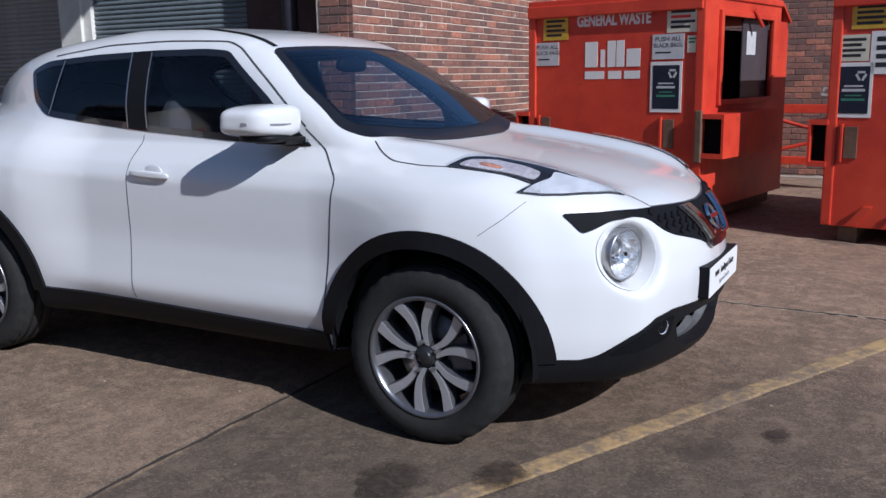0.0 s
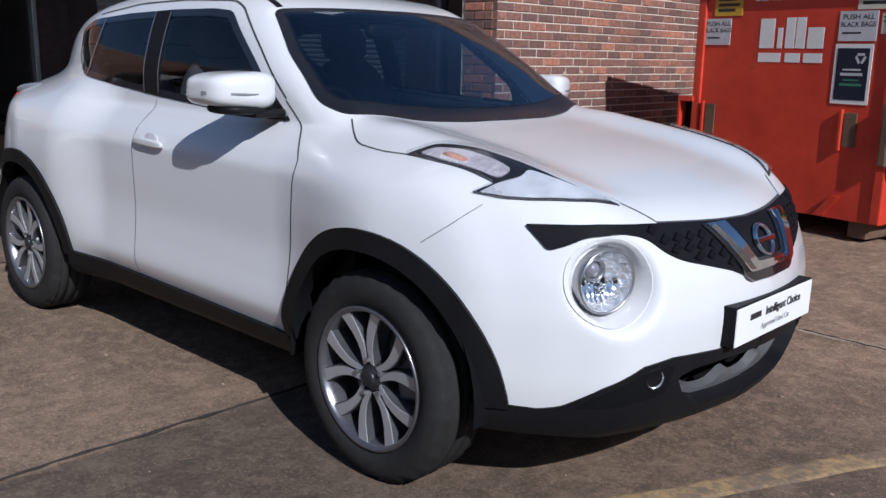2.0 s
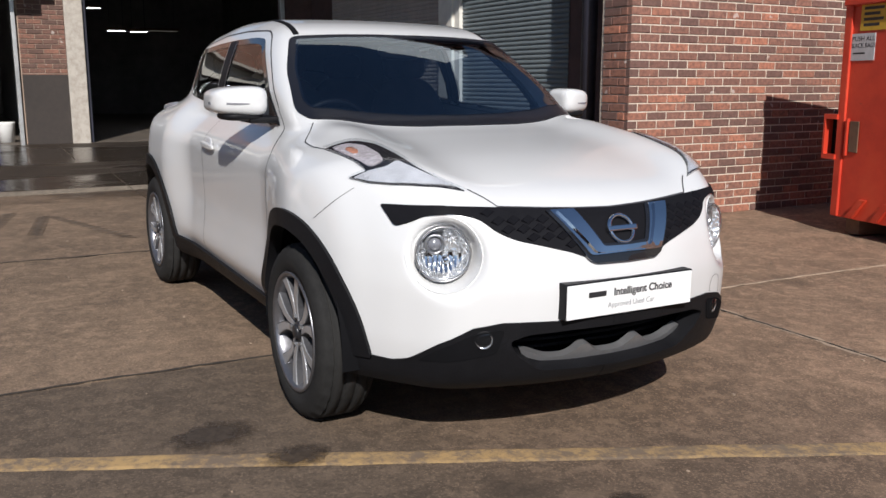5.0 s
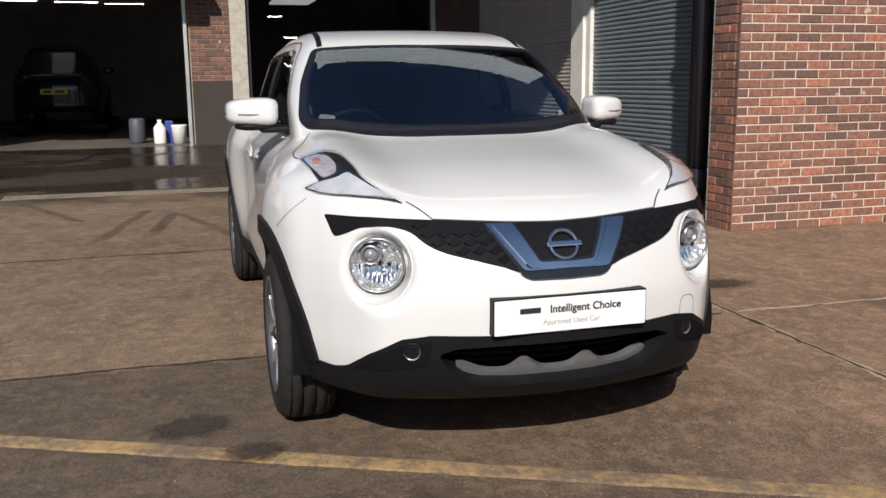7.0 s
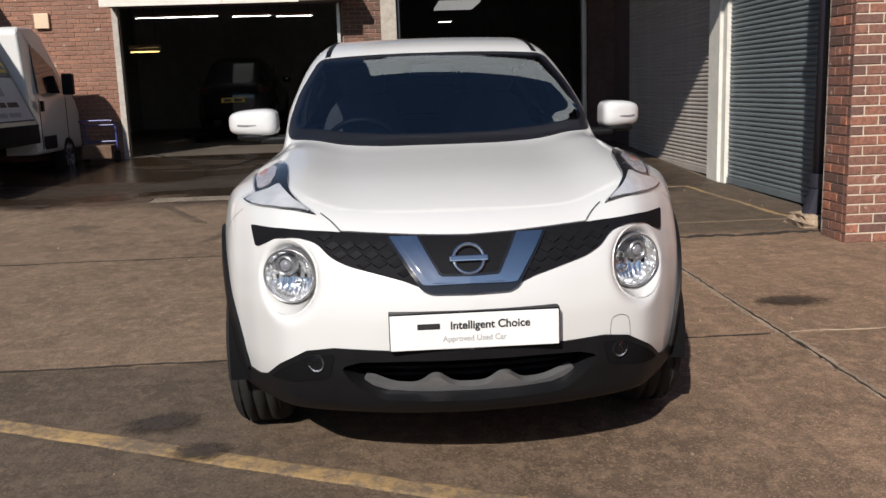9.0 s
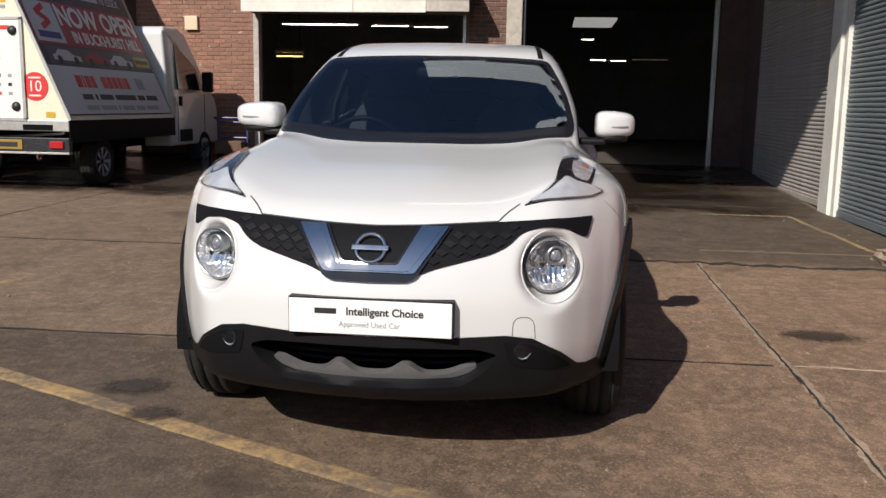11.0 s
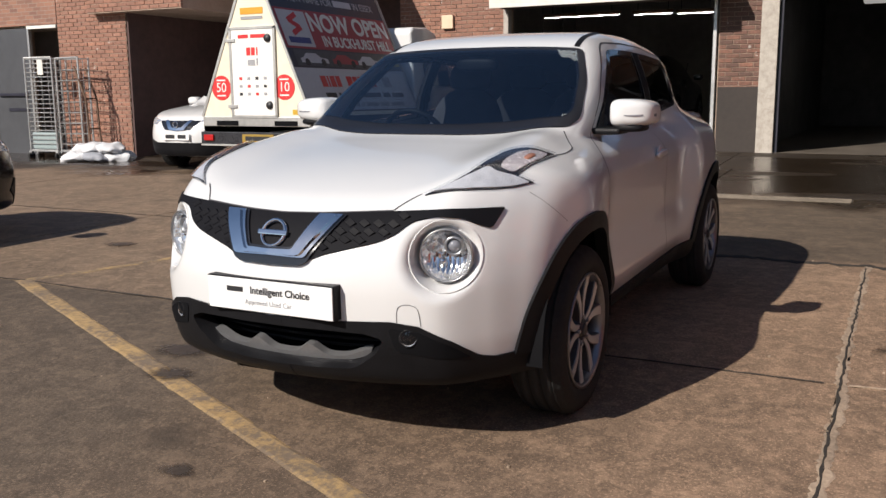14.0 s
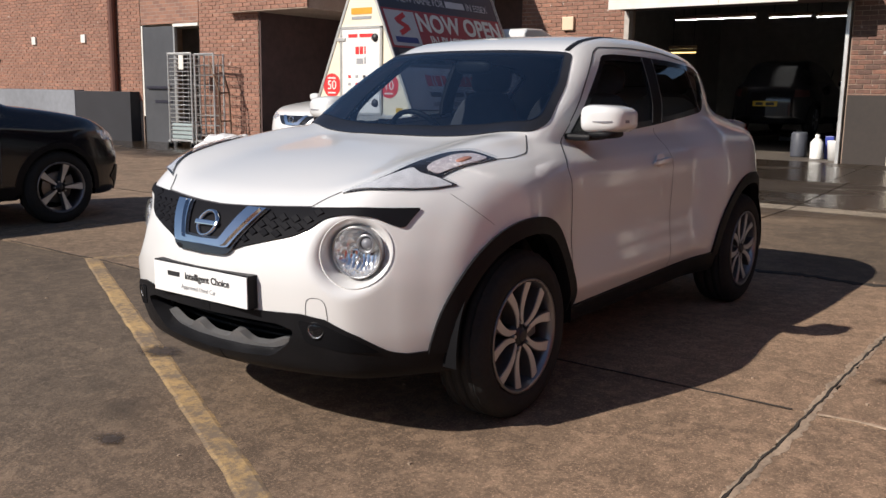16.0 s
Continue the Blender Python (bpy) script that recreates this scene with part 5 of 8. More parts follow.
    part("skid_plate", patch(sh, fillet(fold(skid_half), 0.014), BACK, -0.042, 0.03, 0.014, 0.008), SKID, car, "satin silver skid plate with notches", True, recalc=False)
    # black patch laid on the bumper as the pocket's shade
    both("fog_pocket", patch(sh, fillet([(0.79, 0.43, 0.492), (0.74, 0.51, 0.48), (0.67, 0.6, 0.425), (0.62, 0.66, 0.375), (0.69, 0.56, 0.385), (0.77, 0.45, 0.41)], 0.02), (-0.85, -0.53, 0), 0.0085, 0.01, 0.03), VOID, car, "black patch for the shade in the fog lamp pocket")

    # grille
    g_half = [(0.758, 0, 0.85), (0.746, 0.145, 0.854), (0.716, 0.289, 0.861), (0.68, 0.41, 0.867), (0.6, 0.59, 0.877), (0.49, 0.717, 0.872, 0.012), (0.545, 0.697, 0.806, 0.015), (0.575, 0.66, 0.824, 0.02), (0.6, 0.625, 0.846, 0.03), (0.645, 0.55, 0.855, 0.03), (0.69, 0.48, 0.838, 0.03), (0.725, 0.438, 0.797, 0.03), (0.757, 0.383, 0.772, 0.03), (0.79, 0.3, 0.752), (0.82, 0.205, 0.728), (0.842, 0.13, 0.7, 0.02), (0.851, 0, 0.69)]
    grille = part("grille", patch(sh, fillet(fold(g_half), 0.01), BACK, 0.0065, 0.02, 0.014, 0.008), GRILLE_BLACK, car, "black mesh grille", True, recalc=False)
    d, u, v = basis(BACK)
    g_poly = np.array([(np.array(p) @ u, np.array(p) @ v) for p in dense(fillet(fold(g_half), 0.01), 0.02)])
    for s in (1, -1):
        cells = bmesh.new()
        for row in range(7):
            for col in range(12):
                y0 = 0.15 + col * 0.05 + (row % 2) * 0.025
                z0 = 0.7 + row * 0.0255
                quad = [(y0 - 0.021, z0 + 0.002), (y0 + 0.004, z0 - 0.0115), (y0 + 0.021, z0 - 0.002), (y0 - 0.004, z0 + 0.0115)]
                q = np.array([(np.array((0.7, s * y, z)) @ u, np.array((0.7, s * y, z)) @ v) for y, z in quad])
                if not inside_poly(q, g_poly).all() or edge_dist(q, g_poly).min() < 0.004 or y0 < 0.15 + (z0 - 0.7) * 0.75 or y0 > 0.56:
                    continue
                st = np.array([(1.5, s * y, z) for y, z in quad])
                on = sh.hit(st, np.broadcast_to((-1.0, 0, 0), st.shape), far=1.6, n=90)
                if np.isnan(on).any():
                    continue
                nn = sh.normal(on)
                hi = [cells.verts.new(p + m * (0.014 if k in (2, 3) else 0.009)) for k, (p, m) in enumerate(zip(on, nn))]
                lo = [cells.verts.new(p + m * 0.006) for p, m in zip(on * [1, 1.0, 1.0] + (on - on.mean(0)) * 0.25, nn)]
                cells.faces.new(hi)
                for k in range(4):
                    cells.faces.new((hi[k], hi[(k + 1) % 4], lo[(k + 1) % 4], lo[k]))
        part("grille_mesh", cells, GRILLE_CELL, grille, "cells of the grille mesh", kind="stuff")
    V = fold([(0.85, 0, 0.733), (0.84, 0.092, 0.735, 0.01), (0.76, 0.158, 0.846, 0.004), (0.74, 0.245, 0.846, 0.004), (0.83, 0.146, 0.714, 0.012), (0.845, 0.118, 0.713), (0.852, 0, 0.715)])
    # black border paints the dark reflections on the bar's edges and underside
    edging = fold([(0.85, 0, 0.742), (0.84, 0.087, 0.744, 0.01), (0.76, 0.148, 0.849, 0.004), (0.74, 0.256, 0.849, 0.004), (0.83, 0.15, 0.699, 0.02), (0.845, 0.12, 0.687), (0.852, 0, 0.685)])
    part("chrome_edging", patch(sh, fillet(edging, 0.006), BACK, 0.014, 0.02, 0.02, 0.008), GLOSS_BLACK, grille, "black border for the dark reflections along the chrome bar", True, recalc=False)
    part("grille_chrome", patch(sh, fillet(V, 0.006), BACK, 0.022, 0.03, 0.02, 0.008), CHROME, grille, "chrome V-shaped grille bar", True, recalc=False)
    rim = fold([(0.85, 0, 0.724), (0.84, 0.098, 0.726, 0.01), (0.76, 0.176, 0.842, 0.004), (0.74, 0.226, 0.842, 0.004), (0.83, 0.13, 0.721, 0.01), (0.845, 0.112, 0.718), (0.852, 0, 0.719)])
    part("chrome_ridge", patch(sh, fillet(rim, 0.006), BACK, 0.03, 0.03, 0.02, 0.008), CHROME, grille, "raised chrome ridge", True, recalc=False)
    em = part("badge_ring", spin(bmesh.new(), [(0.041, 0.0), (0.043, 0.009), (0.048, 0.011), (0.053, 0.008), (0.055, 0.0)], pose(0.822, 0.0, 0.789, 0, 62, 0), 40), CHROME, grille, "round chrome badge", True)
    part("badge_bar", boxed(-0.0095, 0.0095, -0.061, 0.061, 0.0, 0.014, bevel=0.004), CHROME, grille).matrix_local = pose(0.822, 0, 0.789, 0, 62, 0)

    # upper lamps
    lamp = [(0.03, 0.74, 1.015, 0.004), (0.075, 0.662, 1.05, 0.03), (0.18, 0.61, 1.044, 0.05), (0.345, 0.594, 1.015), (0.47, 0.58, 0.978, 0.04), (0.55, 0.535, 0.944), (0.612, 0.478, 0.91, 0.004), (0.55, 0.595, 0.922, 0.03), (0.465, 0.678, 0.932), (0.395, 0.73, 0.938), (0.315, 0.767, 0.948, 0.006), (0.355, 0.716, 0.972, 0.012), (0.26, 0.728, 0.996), (0.14, 0.738, 1.01)]
    lit = [(0.335, 0.757, 0.95, 0.006), (0.365, 0.708, 0.97, 0.01), (0.402, 0.655, 0.982, 0.02), (0.395, 0.62, 0.997), (0.452, 0.6, 0.983), (0.52, 0.564, 0.957), (0.592, 0.5, 0.92, 0.006), (0.545, 0.59, 0.924), (0.462, 0.672, 0.933), (0.4, 0.721, 0.94)]
    dark = [(0.07, 0.724, 1.02), (0.1, 0.682, 1.04), (0.19, 0.652, 1.038), (0.3, 0.645, 1.016), (0.365, 0.652, 0.995), (0.355, 0.7, 0.977), (0.25, 0.719, 1.0), (0.15, 0.728, 1.012)]
    LW = (-0.25, -0.6, -0.75)
    bms = {k: patch(sh, fillet(o, 0.02), LW, off, th, 0.02, 0.01) for k, o, off, th in (("housing", lamp, 0.004, 0.02), ("reflector", lit, 0.008, 0.006), ("bulb_bowl", dark, 0.008, 0.006), ("lens", lamp, 0.014, 0.014))}
    for s in (1, -1):
        get = lambda k: bms[k].copy() if s > 0 else mirrored(bms[k])
        hl = part("wing_lamp", get("housing"), LAMP_GREY, car, "swept-back upper lamp on the wing", True, recalc=False)
        part("reflector", get("reflector"), LAMP_SILVER, hl, "bright lamp reflector", True, recalc=False)
        part("bulb_bowl", get("bulb_bowl"), LAMP_BOWL, hl, "indicator bowl", True, recalc=False)
        bulb = rounded_form(0.052, 0.022, 0.011, 2.8)
        bmesh.ops.transform(bulb, matrix=pose(0.19, s * 0.69, 1.021, 0, 9, 0), verts=bulb.verts)
        part("indicator_bulb", bulb, AMBER, hl, "amber indicator bulb", True)
        part("lamp_lens", get("lens"), LENS, hl, "clear lamp lens", True, recalc=False)
    for b in bms.values():
        b.free()

    # round headlamps
    for s in (1, -1):
        ax = Vector((0.94, 0.34 * s, 0.0)).normalized()
        c = Vector((0.695, 0.597 * s, 0.724)) - ax * 0.05
        m = Matrix.Translation(c) @ ax.to_track_quat("Z", "Y").to_matrix().to_4x4() @ Matrix.Scale(0.95, 4)
        hl = part("headlamp", spin(bmesh.new(), [(0.094, -0.06), (0.097, 0.006), (0.094, 0.011), (0.09, 0.004), (0.088, -0.02)], m, 48), SATIN, car, "round headlamp in a bowl", True)
        part("reflector", spin(bmesh.new(), [(0.0, -0.07), (0.02, -0.069), (0.05, -0.056), (0.072, -0.036), (0.084, -0.016), (0.09, 0.003)], m, 48), LAMP_CHROME, hl, "faceted chrome reflector", True)
        # facets: broad upright strips across the lower half of the dish
        for k in range(9):
            x = -0.066 + k * 0.0165
            lo, hi = -math.sqrt(0.078 ** 2 - x * x), -0.004 - 0.012 * (k % 2)
            fb = bmesh.new()
            cols = []
            for w in (-0.008, 0.0, 0.008):
                cols.append([fb.verts.new((x + w, lo + (hi - lo) * j / 5, -0.068 + 5.2 * ((x + w) ** 2 + (lo + (hi - lo) * j / 5) ** 2) + (0.007 if w == 0 else 0.002))) for j in range(6)])
            for ca, cb in zip(cols, cols[1:]):
                for j in range(5):
                    fb.faces.new((ca[j], cb[j], cb[j + 1], ca[j + 1]))
            bmesh.ops.transform(fb, matrix=m, verts=fb.verts)
            part("facet", fb, CHROME, hl, "", True)
        out_y = 0.026 * s
        part("bulb_ring", spin(bmesh.new(), [(0.024, -0.04), (0.027, -0.018), (0.034, -0.016), (0.037, -0.03), (0.037, -0.06)], m @ pose(out_y, 0.03, 0.0), 32), SATIN, hl, "", True)
        part("bulb", spin(bmesh.new(), [(0.0, -0.016), (0.012, -0.018), (0.021, -0.026), (0.025, -0.036)], m @ pose(out_y, 0.03, 0.0), 28), GREY_STRIP, hl, "", True)
        part("bulb_cap", spin(bmesh.new(), [(0.0, -0.03), (0.01, -0.031), (0.013, -0.037), (0.013, -0.07)], m @ pose(-0.6 * out_y, -0.03, 0.0), 24), CHROME, hl, "", True)
        part("headlamp_lens", spin(bmesh.new(), [(0.0, 0.034), (0.04, 0.03), (0.07, 0.021), (0.09, 0.01)], m, 48), LENS, hl, "clear domed lens", True)
        ax = Vector((0.9, 0.42 * s, 0.0)).normalized()
        m = Matrix.Translation(Vector((0.765, 0.494 * s, 0.457)) + ax * 0.004) @ ax.to_track_quat("Z", "Y").to_matrix().to_4x4()
        fog = part("fog_lamp", spin(bmesh.new(), [(0.024, 0.0), (0.027, 0.008), (0.03, 0.009), (0.034, 0.002)], m, 32), TRIM, car, "small round fog lamp", True)
        part("reflector", spin(bmesh.new(), [(0.0, 0.004), (0.009, 0.003), (0.011, -0.004), (0.018, 0.0), (0.027, 0.008)], m, 28), LAMP_CHROME, fog, "", True)
        part("fog_lens", spin(bmesh.new(), [(0.0, 0.014), (0.016, 0.012), (0.027, 0.008)], m, 28), LENS, fog, "", True)

    # plate
    pl = part("number_plate", boxed(0.875, 0.883, -0.256, 0.274, 0.517, 0.63, bevel=0.003), PLATE_WHITE, car, "white dealer plate with black words")
    part("plate_holder", boxed(0.835, 0.879, -0.259, 0.278, 0.514, 0.635, bevel=0.003), TRIM, pl, "black plate holder")
    face = Matrix(((0, 0, 1, 0.8842), (1, 0, 0, 0), (0, 1, 0, 0), (0, 0, 0, 1)))
    part("print_bar", boxed(0.883, 0.8842, -0.171, -0.1, 0.583, 0.601), INK, pl, "black bar in place of a name")
    lettering("plate_words", "Intelligent Choice", 0.036, INK, pl, Matrix.Translation((0, 0.057, 0.592)) @ face, depth=0.0004, squeeze=0.98, bold=0.0009)
    lettering("plate_words", "Approved Used Car", 0.0265, GREY_INK, pl, Matrix.Translation((0, 0.008, 0.55)) @ face, depth=0.0004, squeeze=0.92)

    # mirrors
    for s in (1, -1):
        # the passenger's mirror is turned in a little
        cx, cy, cz, sx, sy, sz = (-0.69, 0.853, 1.17, 0.112, 0.114, 0.067) if s < 0 else (-0.635, 0.862, 1.157, 0.1, 0.092, 0.066)
        shell = rounded_form(sx, sy, sz, 4.6, cut_x=-0.075)
        for v in shell.verts:
            out = (v.co.y + sy) / (2 * sy)
            v.co.z *= 1 - 0.26 * out ** 3
            v.co.x -= 0.055 * out ** 2
            if v.co.z < 0:
                v.co.z *= 0.92
                v.co.x -= 0.02 * (v.co.z / sz) ** 2
        bmesh.ops.transform(shell, matrix=pose(cx, cy, cz), verts=shell.verts)
        if s < 0:
            for v in shell.verts:
                v.co.y = -v.co.y
        mir = part("door_mirror", shell, WHITE_PAINT, car, "white door mirror with an indicator strip", True)
        strip = bmesh.new()
        for k in range(15):
            t = k / 14
            a = math.radians(-12 + 96 * t)
            px = cx + (sx + 0.003) * math.cos(a) ** 0.7 - 0.055 * ((math.sin(a) * 0.85 + 1) / 2) ** 2
            py = cy + (sy + 0.003) * (math.sin(a) ** 0.85 if a > 0 else math.sin(a))
            for dz in (0.0, 0.013 * (0.3 + 0.7 * t)):
                strip.verts.new((px, s * py, cz - 0.012 + dz + 0.004 * (1 - t)))
        strip.verts.ensure_lookup_table()
        for k in range(14):
            strip.faces.new([strip.verts[i] for i in (2 * k, 2 * k + 2, 2 * k + 3, 2 * k + 1)])
        part("indicator_strip", strip, GREY_STRIP, mir, "grey indicator strip")
        part("mirror_foot", boxed(cx - 0.09, cx + 0.07, min(s * 0.66, s * 0.82), max(s * 0.66, s * 0.82), cz - 0.09, cz - 0.062, bevel=0.012), TRIM, mir, "black mirror foot")
        low = rounded_form(sx * 0.8, sy * 0.8, 0.02, 3)
        bmesh.ops.transform(low, matrix=pose(cx - 0.01, s * (cy - 0.014), cz - 0.06), verts=low.verts)
        part("mirror_underside", low, TRIM, mir, "black underside", True)
        part("mirror_glass", boxed(cx - 0.1, cx - 0.091, min(s * (cy - sy * 0.75), s * (cy + sy * 0.75)), max(s * (cy - sy * 0.75), s * (cy + sy * 0.75)), cz - 0.05, cz + 0.05, bevel=0.004), CHROME, mir)
        part("quarter_panel", patch(sh, fillet([(-0.6, s * 0.7, 1.07), (-0.72, s * 0.7, 1.065), (-0.76, s * 0.66, 1.19), (-0.715, s * 0.66, 1.17)], 0.006), (0, -s, 0), 0.006, 0.01, 0.03), GLOSS_BLACK, mir, "", True, recalc=False)
        # handles
        bar = rounded_form(0.112, 0.011, 0.015, 3.5)
        bmesh.ops.transform(bar, matrix=pose(-1.357, s * 0.823, 0.934, 0, 2, 0), verts=bar.verts)
        hd = part("door_handle", bar, WHITE_PAINT, car, "white door handle", True)
        # shallow bulge in greyer white, painted as the shade of the recess
        cup = rounded_form(0.05, 0.006, 0.034, 2.5)
        bmesh.ops.transform(cup, matrix=pose(-1.335, s * 0.8155, 0.942), verts=cup.verts)
        part("handle_recess", cup, HANDLE_SHADE, hd, "recess behind the handle, its shade put into the colour", True)
        # rear lamps
        both_way = (0.5, -s, -0.1)
        part("rear_lamp", patch(sh, fillet([(-2.88, s * 0.74, 1.07), (-2.99, s * 0.68, 1.05), (-3.07, s * 0.63, 0.98), (-3.02, s * 0.7, 0.92), (-2.93, s * 0.76, 0.96)], 0.03), both_way, 0.006, 0.02, 0.03), RED_LENS, car, "red boomerang rear lamp", True, recalc=False)
    # tips of the rear lamps, standing proud of the haunches
    for s in (1, -1):
        fin = rounded_form(0.12, 0.04, 0.024, 2.6)
        bmesh.ops.transform(fin, matrix=pose(-2.79, s * 0.665, 1.078, 0, -7, -s * 12), verts=fin.verts)
        part("rear_lamp_tip", fin, GREY_STRIP, car, "grey tip of the rear lamp", True)

    # cabin
    floor_ob = part("cabin_floor", boxed(-2.9, -0.2, -0.7, 0.7, 0.26, 0.34), CABIN, car, "dark cabin floor")
    for dims in ((-2.9, -0.25, 0.66, 0.7, 0.3, 1.04), (-2.9, -0.25, -0.7, -0.66, 0.3, 1.04), (-2.95, -2.85, -0.62, 0.62, 0.3, 1.08)):
        part("door_card", boxed(*dims, bevel=0.01), CABIN, car)
    dash = boxed(-0.78, -0.3, -0.64, 0.64, 0.62, 1.03, bevel=0.07)
    part("dashboard", dash, CABIN, car, "black dashboard", True)
    binn = rounded_form(0.1, 0.17, 0.06, 2.5)
    bmesh.ops.transform(binn, matrix=pose(-0.66, -0.36, 1.03), verts=binn.verts)
    part("instrument_hood", binn, CABIN, car, "", True)
    st = spin(bmesh.new(), [(0.185 + 0.014 * math.cos(a), 0.014 * math.sin(a)) for a in np.linspace(0, 2 * math.pi, 11)], pose(-0.88, -0.36, 1.0, 0, -62, 0), 40)
    wheel_ob = part("steering_wheel", st, TRIM, car, "black steering wheel", True)
    sw = rounded_form(0.06, 0.075, 0.02, 2.5)
    bmesh.ops.transform(sw, matrix=pose(-0.88, -0.36, 1.0, 0, -62, 0), verts=sw.verts)
    part("wheel_boss", sw, CABIN, wheel_ob, "", True)
    for ang in (90, -90, 180):
        a = math.radians(ang)
        part("wheel_spoke", tube(bmesh.new(), pose(-0.88, -0.36, 1.0, 0, -62, 0) @ Vector((0, 0, 0)), pose(-0.88, -0.36, 1.0, 0, -62, 0) @ Vector((0.18 * math.cos(a), 0.18 * math.sin(a), 0)), 0.016, 8), SATIN if ang != 180 else CABIN, wheel_ob)
    for x0, y0, wide in ((-1.15, -0.36, 0.25), (-1.15, 0.36, 0.25), (-2.05, -0.36, 0.28), (-2.05, 0.36, 0.28)):
        sb = rounded_form(0.26, wide, 0.08, 3.5)
        bmesh.ops.transform(sb, matrix=pose(x0, y0, 0.62, 0, -6, 0), verts=sb.verts)
        seat = part("seat", sb, CLOTH, car, "dark grey cloth seat", True)
        bk = rounded_form(0.075, wide, 0.33, 3.2)
        for v in bk.verts:
            v.co.y *= 1 - 0.2 * max(0, v.co.z / 0.33)
        bmesh.ops.transform(bk, matrix=pose(x0 - 0.3, y0, 0.95, 0, -16, 0), verts=bk.verts)
        part("backrest", bk, CLOTH, seat, "", True)
        hr = rounded_form(0.05, 0.13, 0.085, 3)
        bmesh.ops.transform(hr, matrix=pose(x0 - 0.4, y0, 1.335, 0, -12, 0), verts=hr.verts)
        part("headrest", hr, CLOTH, seat, "", True)
        for dy in (-0.05, 0.05):
            part("headrest_post", tube(bmesh.new(), (x0 - 0.385, y0 + dy, 1.2), (x0 - 0.4, y0 + dy, 1.3), 0.006, 8), SATIN, seat)
    rv = rounded_form(0.03, 0.11, 0.035, 3)
    bmesh.ops.transform(rv, matrix=pose(-0.86, 0, 1.39), verts=rv.verts)
    part("rear_view_mirror", rv, TRIM, car, "", True)
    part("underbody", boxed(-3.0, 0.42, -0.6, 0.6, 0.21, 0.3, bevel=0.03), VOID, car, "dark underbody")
    part("exhaust_beam", boxed(-2.65, -2.4, -0.7, 0.7, 0.25, 0.4, bevel=0.03), VOID, car)

    wm = wheel_meshes(R, 0.226, 0.215, 5, (0.2, 0.27, 0.0, 0.0185))
    for x in (0.0, -2.53):
        for s in (1, -1):
            fit_wheel(car, wm, x, s * 0.765, R, 11 if s * x == 0 else 40)
    return car


SATIN_BLACK = plain("satin_black_plastic", (0.03, 0.03, 0.034), 0.28, var=0.2)
GREY_STRIP = plain("grey_indicator_lens", (0.22, 0.22, 0.24), 0.2, coat=0.5)
HANDLE_SHADE = plain("white_recess_shade", (0.6, 0.6, 0.62), 0.4)
LAMP_GREY = plain("dark_lamp_housing", (0.03, 0.03, 0.036), 0.25, 0.4, grain=30, var=0.3)
LAMP_SILVER = plain("silvered_lamp_insert", (0.74, 0.74, 0.76), 0.3, 0.35, grain=24, var=0.28)
LAMP_BOWL = plain("indicator_bowl", (0.58, 0.53, 0.55), 0.25, 0.25, grain=70, var=0.5, bump=0.5)
LC = Mat("faceted_reflector", (0.86, 0.87, 0.88), 0.2, 0.75)
LC.bump(LC.node("ShaderNodeTexVoronoi", {"Vector": LC.where("Object"), "Scale": 30.0}).outputs["Distance"], 0.7, 0.02)
LAMP_CHROME = LC.m
white_crossover()


# ---- waste containers ----
RED_STEEL = Mat("red_painted_steel", (0.56, 0.035, 0.02), 0.42)
_n, _b = RED_STEEL.noise(30, 5, 0.7, "Object"), RED_STEEL.noise(2.0, 5, 0.65, "Object")
_c = RED_STEEL.ramp(_b, [(0.3, (0.42, 0.028, 0.014)), (0.55, (0.58, 0.05, 0.021)), (0.75, (0.64, 0.075, 0.03))])
RED_STEEL.set("Base Color", RED_STEEL.mix(RED_STEEL.ramp(RED_STEEL.noise(7, 6, 0.75, "Object"), [(0.64, 0.0), (0.7, 0.8)]), _c, (0.16, 0.05, 0.03)))
RED_STEEL.bump(_b, 0.15, 0.01)
RED_STEEL = RED_STEEL.m
WHITE_VINYL = plain("white_vinyl", (0.74, 0.72, 0.68), 0.5, grain=20, var=0.06)
YELLOW_VINYL = plain("yellow_notice", (0.55, 0.34, 0.03), 0.5, grain=30, var=0.2)
GREY_NOTICE = plain("weathered_white_notice", (0.5, 0.5, 0.5), 0.5, grain=14, var=0.2)
CREAM_NOTICE = plain("cream_notice", (0.62, 0.58, 0.45), 0.5, grain=14, var=0.12)
NAVY = plain("navy_poster", (0.012, 0.016, 0.03), 0.35, grain=20, var=0.2)
GREEN_INK = plain("green_print", (0.05, 0.2, 0.12), 0.5)
RED_INK = plain("red_print", (0.6, 0.03, 0.03), 0.45, grain=30, var=0.06)
FRONT_FACE = Matrix(((1, 0, 0, 0), (0, 0, -1, 0), (0, 1, 0, 0), (0, 0, 0, 1)))


